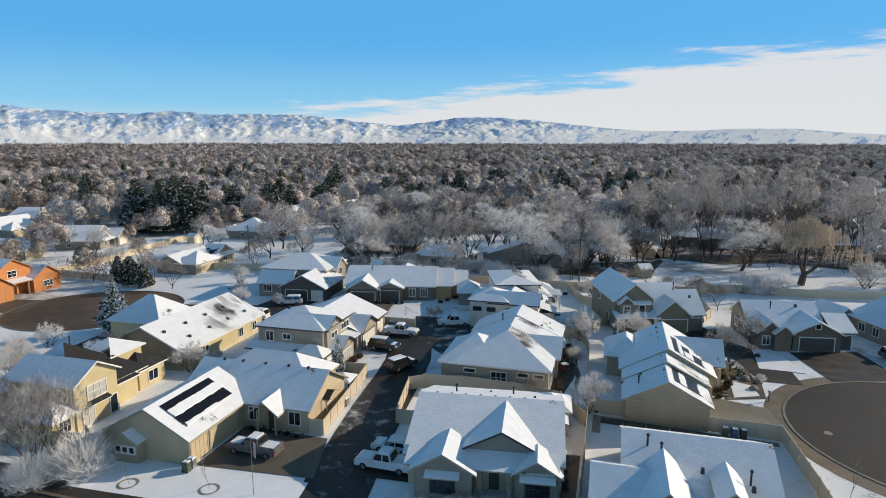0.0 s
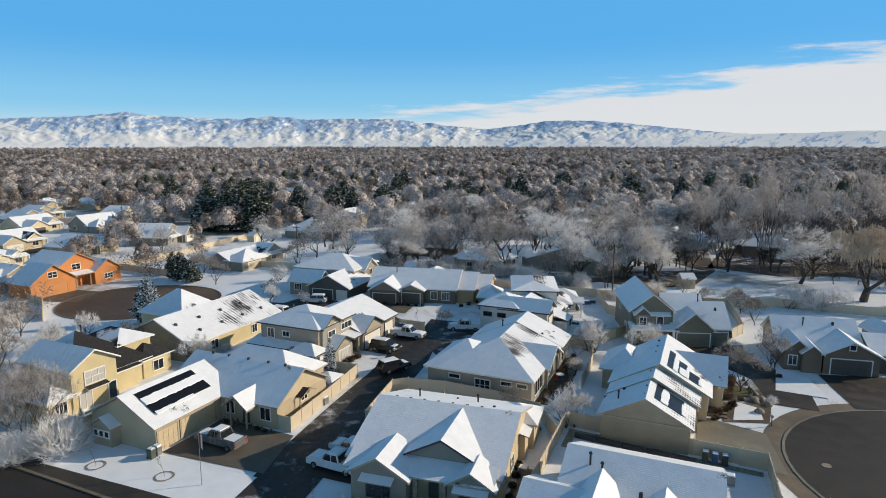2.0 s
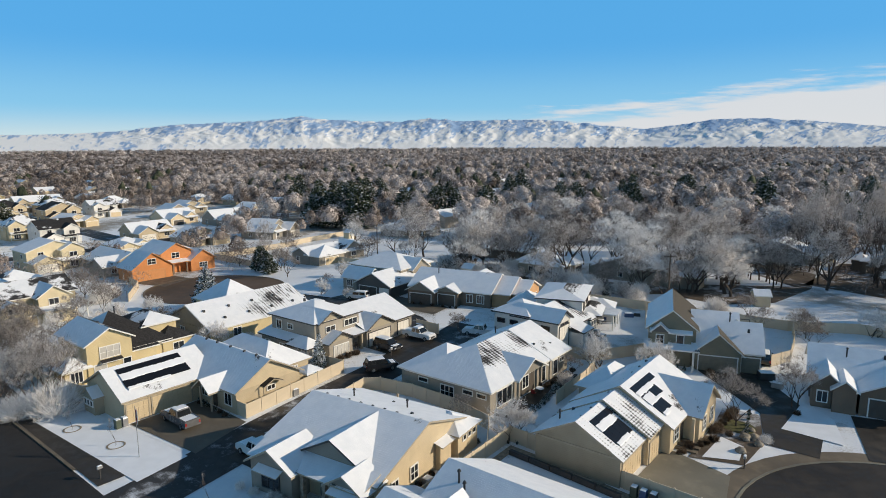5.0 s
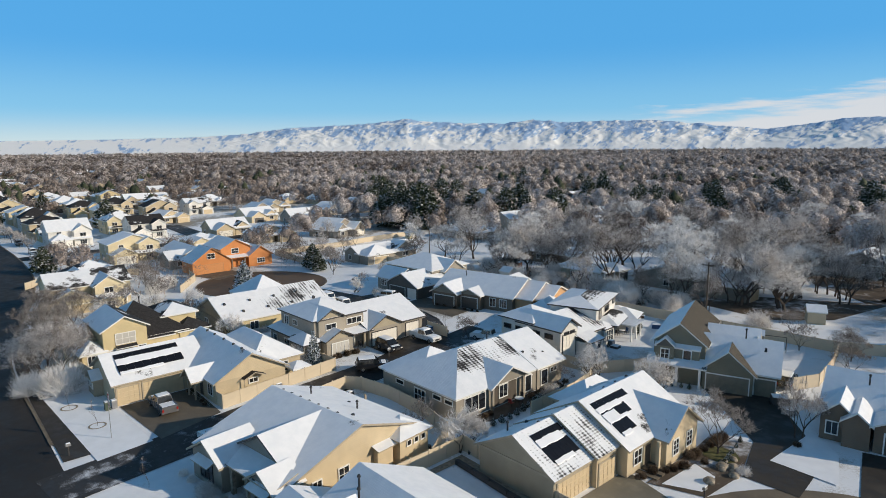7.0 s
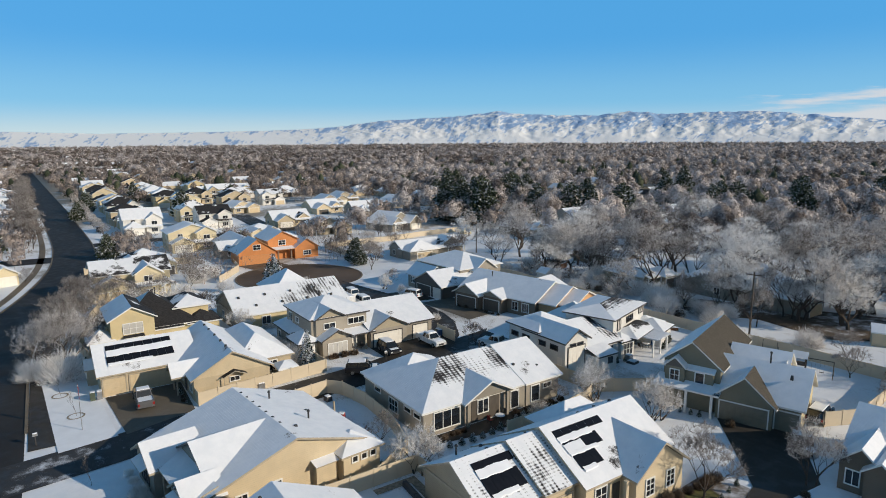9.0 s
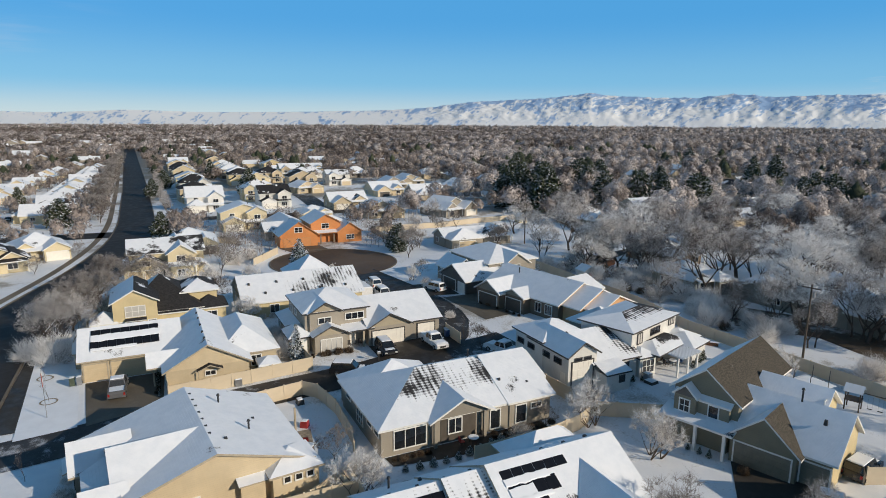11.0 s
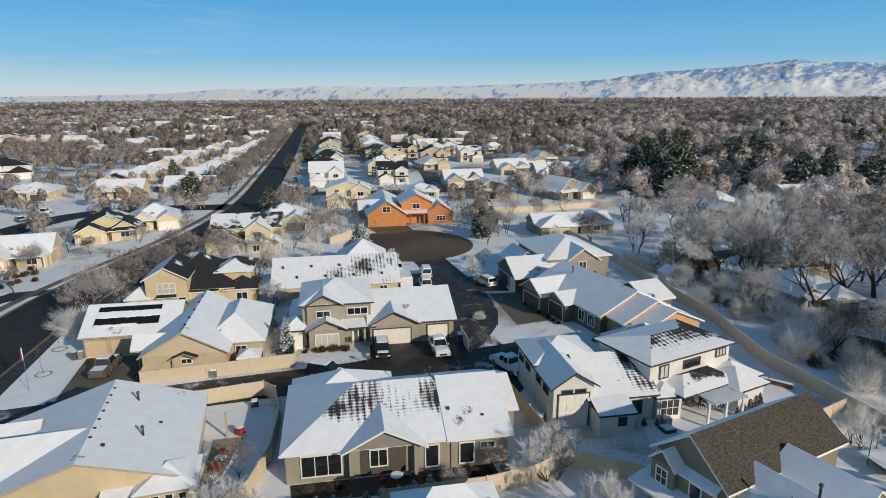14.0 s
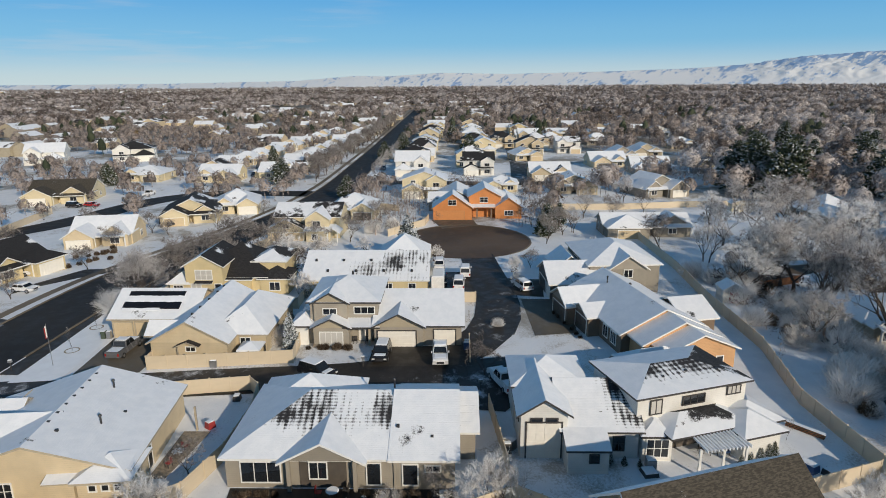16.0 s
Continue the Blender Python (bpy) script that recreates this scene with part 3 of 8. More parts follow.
def solar_field(house, ridge, eave, y0, y1, bands, sheets=()):
    """Black modules on an east slope from ridge (x, z) down to eave (x, z); bands: rows of modules (from, to, south end, north end) as shares of
    the slope and of its length; sheets: ragged snow that still lies on the field."""
    (xa, za), (xb, zb) = ridge, eave
    dx, dz = xb - xa, zb - za
    length = math.hypot(dx, dz)
    tilt = math.degrees(math.atan2(-dz, dx))
    for u0, u1, v0, v1 in bands:
        cols = max(1, round((v1 - v0) * (y1 - y0) / 1.05))
        w, d = (v1 - v0) * (y1 - y0) / cols, (u1 - u0) * length
        key = ("solar", round(w, 2), round(d, 2))
        if key not in MESHES:
            tmp = Shape().box(-d / 2 + 0.015, d / 2 - 0.015, -w / 2 + 0.012, w / 2 - 0.012, 0.05, 0.10).ob("solar_panel", PANEL)
            MESHES[key] = tmp.data
            bpy.data.objects.remove(tmp)
        u = (u0 + u1) / 2
        for c in range(cols):
            y = y0 + v0 * (y1 - y0) + w * (c + 0.5)
            share("solar_panel", MESHES[key], house.root, pose(xa + dx * u - house.ox, y - house.oy, za + dz * u + 0.22, 0, tilt, 0), "black solar panel")
    for u0, u1, v0, v1 in sheets:
        s = Shape()
        steps = max(6, int((v1 - v0) * (y1 - y0) / 0.22))
        rim = []
        for i in range(steps + 1):
            v = v0 + (v1 - v0) * i / steps
            y = y0 + v * (y1 - y0)
            a = u0 + 0.018 * noise.noise((y * 1.7, u0 * 9, 1.0))
            b = u1 + 0.020 * noise.noise((y * 2.3, u1 * 9, 2.0)) + 0.012 * noise.noise((y * 6.0, u1 * 7, 5.0))
            rim.append([(xa + dx * k - house.ox, y - house.oy, za + dz * k + 0.22 + 0.10 + z) for k, z in ((a, 0.0), (a + 0.012, 0.07), (b - 0.012, 0.07), (b, 0.0))])
        for p, q in zip(rim, rim[1:]):
            for k in range(3):
                s.face([p[k], p[k + 1], q[k + 1], q[k]])
        s.ob("snow_sheet", SNOW, house.root, "ragged snow on the solar panels")


def ribbon(name, pts, width, mat, lift=0.03, label="", category="road", step=5.0):
    """A strip of road along a line, laid on the ground."""
    line = [Vector(p) for p in pts]
    dense = []
    for a, b in zip(line, line[1:]):
        k = max(1, int((b - a).length / step))
        dense += [a.lerp(b, i / k) for i in range(k)]
    dense.append(line[-1])
    for _ in range(6):
        dense = [dense[0]] + [(dense[i - 1] + 2 * dense[i] + dense[i + 1]) / 4 for i in range(1, len(dense) - 1)] + [dense[-1]]
    verts, faces = [], []
    for i, p in enumerate(dense):
        d = (dense[min(i + 1, len(dense) - 1)] - dense[max(i - 1, 0)]).normalized()
        side = Vector((-d.y, d.x))
        for k in (-0.5, 0.5):
            q = p + side * width * k
            verts.append((q.x, q.y, ground_z(q.x) + lift))
        if i:
            j = 2 * i
            faces.append((j - 2, j, j + 1, j - 1))
    ob = link_mesh(name, verts, faces, [mat])
    return tagged(ob, label, category, kind="structure"), dense


def kerb_line(pts, offset, name="kerb", w=0.32, h=0.14, mat=None, label="pale concrete kerb along the asphalt"):
    s = Shape()
    for i in range(len(pts) - 1):
        a, b = pts[i], pts[i + 1]

        def side(k):
            d = (pts[min(k + 1, len(pts) - 1)] - pts[max(k - 1, 0)]).normalized()
            return Vector((-d.y, d.x))
        na, nb = side(i), side(i + 1)
        c = [a + na * (offset - w / 2), b + nb * (offset - w / 2), b + nb * (offset + w / 2), a + na * (offset + w / 2)]
        lo = [(q.x, q.y, ground_z(q.x) - 0.05) for q in c]
        hi = [(q.x, q.y, ground_z(q.x) + h) for q in c]
        s.face(hi)
        for p, q in ((0, 1), (2, 3)):
            s.face([lo[p], lo[q], hi[q], hi[p]])
    return tagged(s.ob(name, mat or KERB), label, "kerb", kind="structure")


def pad(name, pts, mat, lift=0.04, label="", category="driveway"):
    verts = [(x, y, ground_z(x) + lift) for x, y in pts]
    ob = link_mesh(name, verts, [tuple(range(len(pts)))], [mat])
    return tagged(ob, label, category, kind="structure")


def court(name, x, y, rx, ry, mat, lift=0.035, label=""):
    pts = [(x + rx * math.cos(2 * math.pi * i / 48), y + ry * math.sin(2 * math.pi * i / 48)) for i in range(48)]
    ob = pad(name, pts, mat, lift, label, "road")
    return ob, [Vector(p) for p in pts] + [Vector(pts[0])]


FENCE_MESH = {}


def fence(points, h=1.8, label="tan vinyl privacy fence with flat panels and capped posts", mat=None):
    mat = mat or FENCE
    if (h, mat.name) not in FENCE_MESH:
        s = Shape().box(-0.5, 0.5, -0.02, 0.02, 0.06, h - 0.12)
        s.box(-0.5, 0.5, -0.04, 0.04, h - 0.14, h - 0.04).box(-0.5, 0.5, -0.04, 0.04, 0.03, 0.16)
        a = s.ob("panel", mat)
        q = Shape().box(-0.065, 0.065, -0.065, 0.065, -0.3, h).box(-0.085, 0.085, -0.085, 0.085, h, h + 0.07, top=0.04)
        b = q.ob("post", mat)
        FENCE_MESH[(h, mat.name)] = (a.data, b.data)
        bpy.data.objects.remove(a)
        bpy.data.objects.remove(b)
    pm, qm = FENCE_MESH[(h, mat.name)]
    x, y = points[0]
    root = thing("fence", x, y, ground_z(x), 0, label, "fence", "garden fences")
    z0 = ground_z(x)
    for i, (a, b) in enumerate(zip(points, points[1:])):
        a, b = Vector(a), Vector(b)
        k = max(1, round((b - a).length / 2.4))
        ang = math.degrees(math.atan2(b.y - a.y, b.x - a.x))
        for j in range(k + 1):
            p = a.lerp(b, j / k)
            if j or not i:
                share("post", qm, root, pose(p.x - x, p.y - y, ground_z(p.x) - z0, 0, 0, ang))
            if j < k:
                c = a.lerp(b, (j + 0.5) / k)
                share("panel", pm, root, pose(c.x - x, c.y - y, ground_z(c.x) - z0, 0, 0, ang) @ Matrix.Diagonal(((b - a).length / k - 0.13, 1, 1, 1)))
    return root


# ---- ground, roads, mountains ----
def spread(near_lo, near_hi, step, far):
    out = list(np.arange(near_lo, near_hi + 0.1, step))
    d = step
    while out[-1] < far:
        d *= 1.45
        out.append(min(far, out[-1] + d))
    d = step
    while out[0] > -far:
        d *= 1.45
        out.insert(0, max(-far, out[0] - d))
    return out


gx, gy = spread(-130, 60, 6.0, 4700.0), spread(-60, 200, 20.0, 4700.0)
ground = link_mesh("ground", [(x, y, ground_z(x)) for y in gy for x in gx],
                   [(j * len(gx) + i, j * len(gx) + i + 1, (j + 1) * len(gx) + i + 1, (j + 1) * len(gx) + i)
                    for j in range(len(gy) - 1) for i in range(len(gx) - 1)], [GROUND])
tagged(ground, "flat land under thin fresh snow with grass showing", "ground", kind="structure")

main_road, main_line = ribbon("road", [(260, 28), (75, 31), (0, 33), (-40, 34), (-62, 34.3), (-82, 37), (-100, 42), (-120, 47), (-145, 51.5), (-180, 53.5), (-300, 53), (-520, 50), (-900, 45)],
                              11.0, MAIN_ROAD, 0.03, "dark wet asphalt main road cleared of snow")
kerb_line(main_line, 5.6, "kerb")
kerb_line([p for p in main_line if p.x > -13.5], -5.6, "kerb")
kerb_line([p for p in main_line if p.x < -26.5], -5.6, "kerb")
walk_south, _ = ribbon("pavement", [(p.x, p.y - 8.2) for p in main_line[::3]], 1.6, KERB, 0.05, "damp concrete pavement beside the main road", "pavement")
for lo, hi in ((-15.0, 255.0), (-90.0, -25.0)):
    ribbon("pavement", [(p.x, p.y + 7.25) for p in main_line if lo < p.x < hi], 2.9, DRIVE_DARK, 0.06, "dark damp pavement beside the main road", "pavement")

lane, lane_line = ribbon("road", [(-19.5, 37), (-20.5, 48), (-23.2, 60), (-24.2, 70), (-24.5, 82), (-26, 92), (-30, 98.5), (-38, 101.3), (-50, 101.0), (-66, 99.0), (-82, 98)],
                         6.6, LANE, 0.045, "narrow damp asphalt lane with snow along its edges")
kerb_line(lane_line[12:], -3.4, mat=LANE, h=0.09)
court_west, rim_west = court("road_court_west", -95.5, 96.0, 17.2, 15.0, COURT, 0.055, "round brown-stained asphalt turning court")
kerb_line(rim_west[5:40], 0.2)
court_east, rim_east = court("road_court_east", 39.5, 73.5, 17.0, 16.5, COURT_EAST, 0.05, "round dark damp asphalt turning court")
kerb_line(rim_east, 0.12, w=0.28, h=0.09, mat=DRIVE_PALE)
apron_east = court("pavement", 39.5, 73.5, 19.0, 18.5, KERB, 0.02, "damp concrete pavement round the court")[0]
exit_east, exit_line = ribbon("road", [(39.5, 70), (40, 50), (40, 31)], 11.0, COURT_EAST, 0.04, "dark damp asphalt side street")
kerb_line([p for p in exit_line if p.y < 56.5], 5.7)
plaza = pad("road", [(-29, 93), (-20.5, 84), (-18, 92), (-17, 99), (-23, 103.5), (-31, 103)], STREET, 0.05, "snowy street corner with tyre tracks", "road")

side_road, _ = ribbon("road", [(-158, 50), (-160, 36), (-162, 18), (-157, 4), (-142, -3), (-122, -6), (-104, -14), (-88, -30)], 10.0, MAIN_ROAD, 0.05, "wet asphalt side street")
lot = pad("parking_lot", [(-40, 29), (-71, 30), (-70, 23.5), (-60, 20), (-42, 20)], LANE, 0.045, "wet asphalt forecourt beside the main road", "parking lot")
west_road, _ = ribbon("road", [(-180, 53), (-182, 75), (-178, 110), (-182, 150)], 8.0, MAIN_ROAD, 0.04, "wet asphalt side street")
west_road_two, _ = ribbon("road", [(-182, 118), (-230, 122), (-300, 125), (-420, 122)], 8.0, STREET, 0.05, "snow-dusted side street")

drive_a = pad("driveway", [(-23.6, 48.4), (-25.8, 56.0), (-35.9, 56.4), (-35.9, 47.6)], DRIVE, 0.05, "damp concrete driveway swept of snow")
drive_h = pad("driveway", [(-27.4, 83.0), (-33.6, 83.2), (-33.6, 94.6), (-28.0, 94.2)], DRIVE_DARK, 0.06, "damp concrete double driveway")
drive_s = pad("driveway", [(14.1, 69.2), (22.6, 68.2), (21.2, 77.0), (14.4, 79.0)], DRIVE_PALE, 0.05, "damp stained concrete driveway")
drive_g = pad("driveway", [(29.0, 99.6), (39.0, 102.5), (41.0, 91.5), (31.5, 88.5)], DRIVE_DARK, 0.055, "dark damp concrete driveway")
drive_d = pad("driveway", [(9.5, 105.3), (17.5, 108.2), (27, 95), (27.5, 86.0), (22.5, 86.0), (20.5, 94)], DRIVE_DARK, 0.05, "dark damp concrete driveway")
drive_m = pad("driveway", [(-38, 110.5), (-52, 111.5), (-52, 104.2), (-37, 104.6)], DRIVE, 0.052, "brown damp concrete driveway")
drive_k = pad("driveway", [(-53, 108), (-63, 109), (-64, 101), (-54, 103)], DRIVE_DARK, 0.05, "dark damp concrete driveway")
drive_l = pad("driveway", [(-53.0, 90.2), (-53.0, 97.0), (-68, 96.0), (-68, 90.2)], DRIVE_DARK, 0.05, "damp concrete driveway beside the house")
drive_e = pad("driveway", [(-14.6, 50.2), (-20.2, 50.0), (-20.8, 57.5), (-15.8, 57.5)], DRIVE_DARK, 0.05, "snow-dusted driveway beside the house")
drive_p = pad("driveway", [(-118.5, 87.5), (-118.5, 98.5), (-109.5, 100), (-107, 91)], DRIVE, 0.055, "damp concrete driveway")
snow_isle = pad("snow_bed", [(23.2, 91.0), (29.3, 90.6), (27.6, 97.0), (24.0, 101.0)], SNOW, 0.09, "smooth snow on a front lawn bed", "lawn")
bed_front = pad("planting_bed", [(16.9, 78.4), (21.8, 80.0), (22.4, 86.0), (20.6, 93.5), (16.6, 93.0), (16.9, 88.8)], LITTER, 0.055, "dark soil bed with thin snow before a house", "garden bed")
snow_front = pad("snow_bed", [(18.0, 79.2), (21.2, 80.6), (20.9, 84.0), (18.4, 85.0)], SNOW, 0.09, "smooth snow on a front lawn", "lawn")
lawn_a = pad("snow_lawn", [(-22.9, 42.0), (-23.7, 47.6), (-35.9, 47.0), (-45.6, 46.0), (-45.0, 41.2)], SNOW, 0.08, "smooth white snow on a front lawn", "lawn")
soil_bed = pad("soil_bed", [(1.3, 65.2), (1.3, 69.6), (7.3, 69.3), (14.0, 68.2), (20.4, 67.8), (20.4, 66.9), (14.0, 67.3), (7.3, 68.3), (2.2, 68.7), (2.2, 65.2)], STONE, 0.06, "dark bare soil bed along a fence", "garden bed")
front_bed = pad("soil_bed", [(-4.2, 74.6), (-2.5, 74.8), (-1.6, 80.0), (-1.4, 86.0), (-2.0, 92.6), (-4.2, 92.4)], DRIVE_DARK, 0.05, "dark planting bed and patio beside the house", "garden bed")
bed_e = pad("soil_bed", [(-13.0, 66.9), (-5.4, 66.9), (-5.4, 68.4), (-13.0, 69.6)], STONE, 0.05, "brown planting bed and patio", "garden bed")
grass_patch = pad("grass_patch", [(17.9, 87.4), (19.6, 86.9), (20.9, 87.6), (21.2, 89.0), (20.2, 90.2), (18.6, 90.3), (17.6, 89.2)], GRASS, 0.10, "olive green grass patch under a tree", "lawn")
# besides litter, this pad's dark tone stands in for the trees' shade
litter_shade_park = pad("leaf_litter", [(-70, 146), (-58, 141), (-47, 144), (-40, 139), (-30, 144), (-18, 139), (-8, 146), (4, 144), (12, 152), (16, 170), (14, 198), (-20, 204), (-60, 200), (-76, 172)], LITTER, 0.035, "brown leaf litter and thin snow beneath trees", "ground cover")
litter_east = pad("leaf_litter", [(14, 174), (30, 169), (44, 175), (60, 170), (78, 177), (84, 204), (50, 214), (18, 208)], LITTER, 0.035, "brown leaf litter and thin snow beneath tall trees", "ground cover")
garden_path = pad("garden_path", [(0.4, 59.5), (-1.0, 59.5), (-1.0, 49), (0.4, 49)], DRIVE, 0.05, "bare damp path between the houses", "path")

PROFILE = [(40, 0.3), (60, 0.45), (70, 0.6), (73, 0.8), (76, 1.1), (80, 1.15), (83, 1.0), (87, 0.95), (90, 1.15), (94, 1.6), (98, 2.05), (101, 2.3), (104, 2.2), (106.5, 1.85), (109.5, 1.45), (112, 1.75),
           (115, 2.1), (118, 2.4), (122, 2.45), (125.5, 2.35), (128.5, 2.65), (131, 2.3), (134, 2.35), (137, 2.4), (140, 2.8), (142.5, 2.45), (145, 2.25), (148, 2.1), (151, 1.85), (155, 1.35), (158, 1.15), (165, 0.95), (174, 0.8), (180, 0.95), (185, 0.65), (188, 0.7), (193, 0.28), (204, 0.1), (240, 0.0)]


def skyline(az):
    return float(np.interp(az, [p[0] for p in PROFILE], [p[1] for p in PROFILE]))


def ridged(x, y, z, octaves=5):
    total, amp, f = 0.0, 1.0, 1.0
    for _ in range(octaves):
        total += amp * (1.0 - abs(noise.noise((x * f, y * f, z))) * 2.0)
        amp, f = amp * 0.5, f * 2.07
    return total


def mountains():
    """Foothills rising to a range: spurs and gullies run down from the crest."""
    rows, verts, faces = 72, [], []
    azs = np.arange(42, 232, 0.15)
    for az in azs:
        top = skyline(az)
        bold = min(1.0, max(0.0, top - 0.9) / 1.0)
        arc = radians(az) * 4100.0
        for k in range(rows):
            u = k / (rows - 1)
            r = 3650 + 900 * u
            x, y = r * math.cos(radians(az)), r * math.sin(radians(az))
            warp = 95.0 * noise.noise((arc / 420.0, r / 380.0, 2.0)) + 30.0 * noise.noise((arc / 120.0, r / 120.0, 6.0))
            spur = ridged((arc + 1.6 * warp) / 130.0, r / 1100.0, 3.0, 4) - 0.75
            gully = ridged((arc - 1.1 * warp) / 55.0, r / 420.0, 9.0, 3) - 0.75
            hill = noise.noise((arc / 210.0, r / 190.0, 4.0))
            rise = 0.62 * u ** 1.25 + 0.38 * u ** 0.6
            fall = min(1.0, max(0.0, (1.04 - u) / 0.10))
            h = (r * math.tan(radians(top * 0.93)) + 26.0) * rise
            h += (spur * 9.0 + gully * 4.0 + hill * 8.0) * bold * min(1.0, 2.4 * u) * (0.35 + 0.65 * fall)
            h += 5.0 * noise.noise((arc / 60.0, 1.0, 7.0)) * bold * u
            verts.append((x, y, h - 4.0 if k else -12.0))
    for i in range(len(azs) - 1):
        for k in range(rows - 1):
            a = i * rows + k
            faces.append((a, a + rows, a + rows + 1, a + 1))
    mat, nn = material("mountain_snow")
    at = place(nn)
    high = nn.add("ShaderNodeSeparateXYZ", {0: at}).outputs[2]
    sides = nn.add("ShaderNodeSeparateXYZ", {0: at})
    turn = nn.math("MODULO", nn.math("ADD", nn.math("ARCTAN2", sides.outputs[1], sides.outputs[0]), 6.28319), 6.28319)
    across = nn.math("MULTIPLY", turn, 4100.0)
    face = nn.add("ShaderNodeCombineXYZ", {0: nn.math("ADD", across, nn.math("MULTIPLY", high, 0.7)), 1: nn.math("MULTIPLY", high, 1.1), 2: 0.0}).outputs[0]
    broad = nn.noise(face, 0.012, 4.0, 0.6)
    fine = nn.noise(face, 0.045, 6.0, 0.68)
    # blue gully shade and distance haze painted into the snow, more towards the crest
    blue_shade = nn.math("ADD", nn.math("ADD", nn.math("MULTIPLY", broad, 0.55), nn.math("MULTIPLY", fine, 0.45)), nn.ramp(high, 60.0, 175.0, -0.03, 0.055))
    tone = nn.mix(nn.ramp(blue_shade, 0.490, 0.560), (0.92, 0.91, 0.885), (0.31, 0.46, 0.68))
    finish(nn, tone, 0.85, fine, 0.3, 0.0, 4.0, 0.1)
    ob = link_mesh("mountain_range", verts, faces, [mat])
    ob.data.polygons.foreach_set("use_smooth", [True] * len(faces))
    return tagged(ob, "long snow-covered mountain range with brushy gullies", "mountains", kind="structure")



mountains()


# ---- houses of the near court ----
# tan house with the snowed solar modules beside the lane
h = House(-37, 58, "tan single-storey house with solar panels on a snowy roof", wall=TAN, trim=TRIM_TAN)
h.wing(-44.0, -28.3, 56.5, 65.9, 2.8, "gx", 2.6, gable=CREAM)
h.wing(-44.4, -31.3, 62.6, 69.8, 2.8, "hx", 2.3)
h.wing(-45.6, -36.3, 47.3, 58.5, 2.8, "gy", 2.5)
h.wing(-34.0, -31.2, 54.9, 58.2, 2.7, "gy", 1.1, wall=TAN_DARK, walls=False)
h.wing(-44.2, -41.4, 46.2, 48.5, 2.1, "gy", 0.9, wall=TAN_DARK, over=0.25)
h.post(-33.7, 55.2, 2.7).post(-31.5, 55.2, 2.7)
h.garage("E", 53.0, -36.27, 4.9, 2.2, DOOR_TAN).garage("E", 48.8, -36.27, 2.5, 2.2, DOOR_TAN, panels=4)
h.win("S", -34.9, 56.47, 0.9, 1.1, 1.4).win("S", -29.9, 56.47, 0.9, 1.3, 1.4).door("S", -32.6, 56.45)
for wx in (-43.6, -42.8, -42.0):
    h.win("S", wx, 46.17, 1.1, 0.55, 0.6, 1)
h.wing(-28.6, -27.6, 60.0, 62.6, 2.5, "gx", 0.55, walls=False, over=0.2, thick=0.12, top={"*": ROOF_BLACK})
h.win("E", 61.4, -28.27, 1.7, 1.1, 0.5, 2).post(-27.8, 60.0, 2.4, 0.05)
h.win("E", 67.2, -31.17, 0.9, 1.2, 1.3)
for vx, vy, vz in ((-36, 61.1, 5.4), (-39, 61.1, 5.4), (-33, 61.1, 5.4), (-30.5, 61.1, 5.4), (-41.5, 61.1, 5.4)):
    h.vent(vx, vy, vz)
h.vent(-34.5, 66.2, 3.6, pipe=True)
solar_field(h, (-40.95, 5.3), (-36.0, 2.75), 47.4, 57.4, ((0.12, 0.30, 0.10, 0.88), (0.48, 0.72, 0.09, 0.88)), ((0.29, 0.50, 0.10, 0.89), (0.70, 0.79, 0.10, 0.62)))

# beige house in the foreground corner
h = House(-8, 58, "beige single-storey house with stepped front gables under snow", wall=CREAM, trim=TRIM_TAN)
h.wing(-15.6, -1.7, 51.0, 66.4, 3.0, "gx", 2.5)
h.wing(-11.6, -2.4, 51.6, 58.8, 3.0, "gy", 2.4, wall=GREY, gable=GREY, trim=TRIM_DARK)
h.wing(-15.4, -2.0, 49.4, 51.6, 2.75, "sS", 0.75, walls=False, over=0.2, thick=0.14)
h.wing(-14.6, -9.4, 48.8, 53.0, 2.8, "gy", 1.5, wall=GREY, gable=GREY)
h.wing(-5.6, -1.9, 49.4, 52.0, 2.8, "gy", 1.15, wall=GREY, gable=GREY)
h.wing(-4.6, -0.6, 62.8, 66.8, 2.8, "hx", 1.0, over=0.4)
h.win("S", -12.0, 48.77, 0.7, 2.1, 1.5, 3, 2, TRIM_DARK).win("S", -3.7, 49.37, 0.7, 2.0, 1.5, 3, 2, TRIM_DARK)
h.wing(-13.5, -10.5, 48.0, 48.8, 2.35, "sS", 0.35, walls=False, over=0.05, thick=0.1).wing(-5.2, -2.2, 48.6, 49.4, 2.35, "sS", 0.35, walls=False, over=0.05, thick=0.1)
h.door("S", -7.6, 51.0)
h.post(-8.8, 49.6, 2.8, 0.2, STONE).post(-6.2, 49.6, 2.8, 0.2, STONE)
h.win("E", 53.6, -1.67, 0.9, 0.9, 1.2, 2, 2).win("E", 56.6, -1.67, 0.9, 1.1, 1.3, 2, 2).win("E", 61.3, -1.2, 0.9, 1.1, 1.3, 2)
h.slab("bay", -1.72, -1.1, 60.3, 62.3, 0.0, 2.5, CREAM)
h.wing(-1.8, -0.8, 60.2, 62.4, 2.5, "sE", 0.35, walls=False, over=0.15, thick=0.12)
for wy in (64.0, 65.0, 66.0):
    h.win("E", wy, -0.57, 1.9, 0.5, 0.5, 1)
for k in range(7):
    h.vent(-14.2 + 1.5 * k, 58.9, 5.35)
h.vent(-6.5, 62.5, 4.3, pipe=True).vent(-12.5, 61.2, 4.7, pipe=True).vent(-9, 63.5, 3.9).vent(-4.2, 60.0, 5.1)
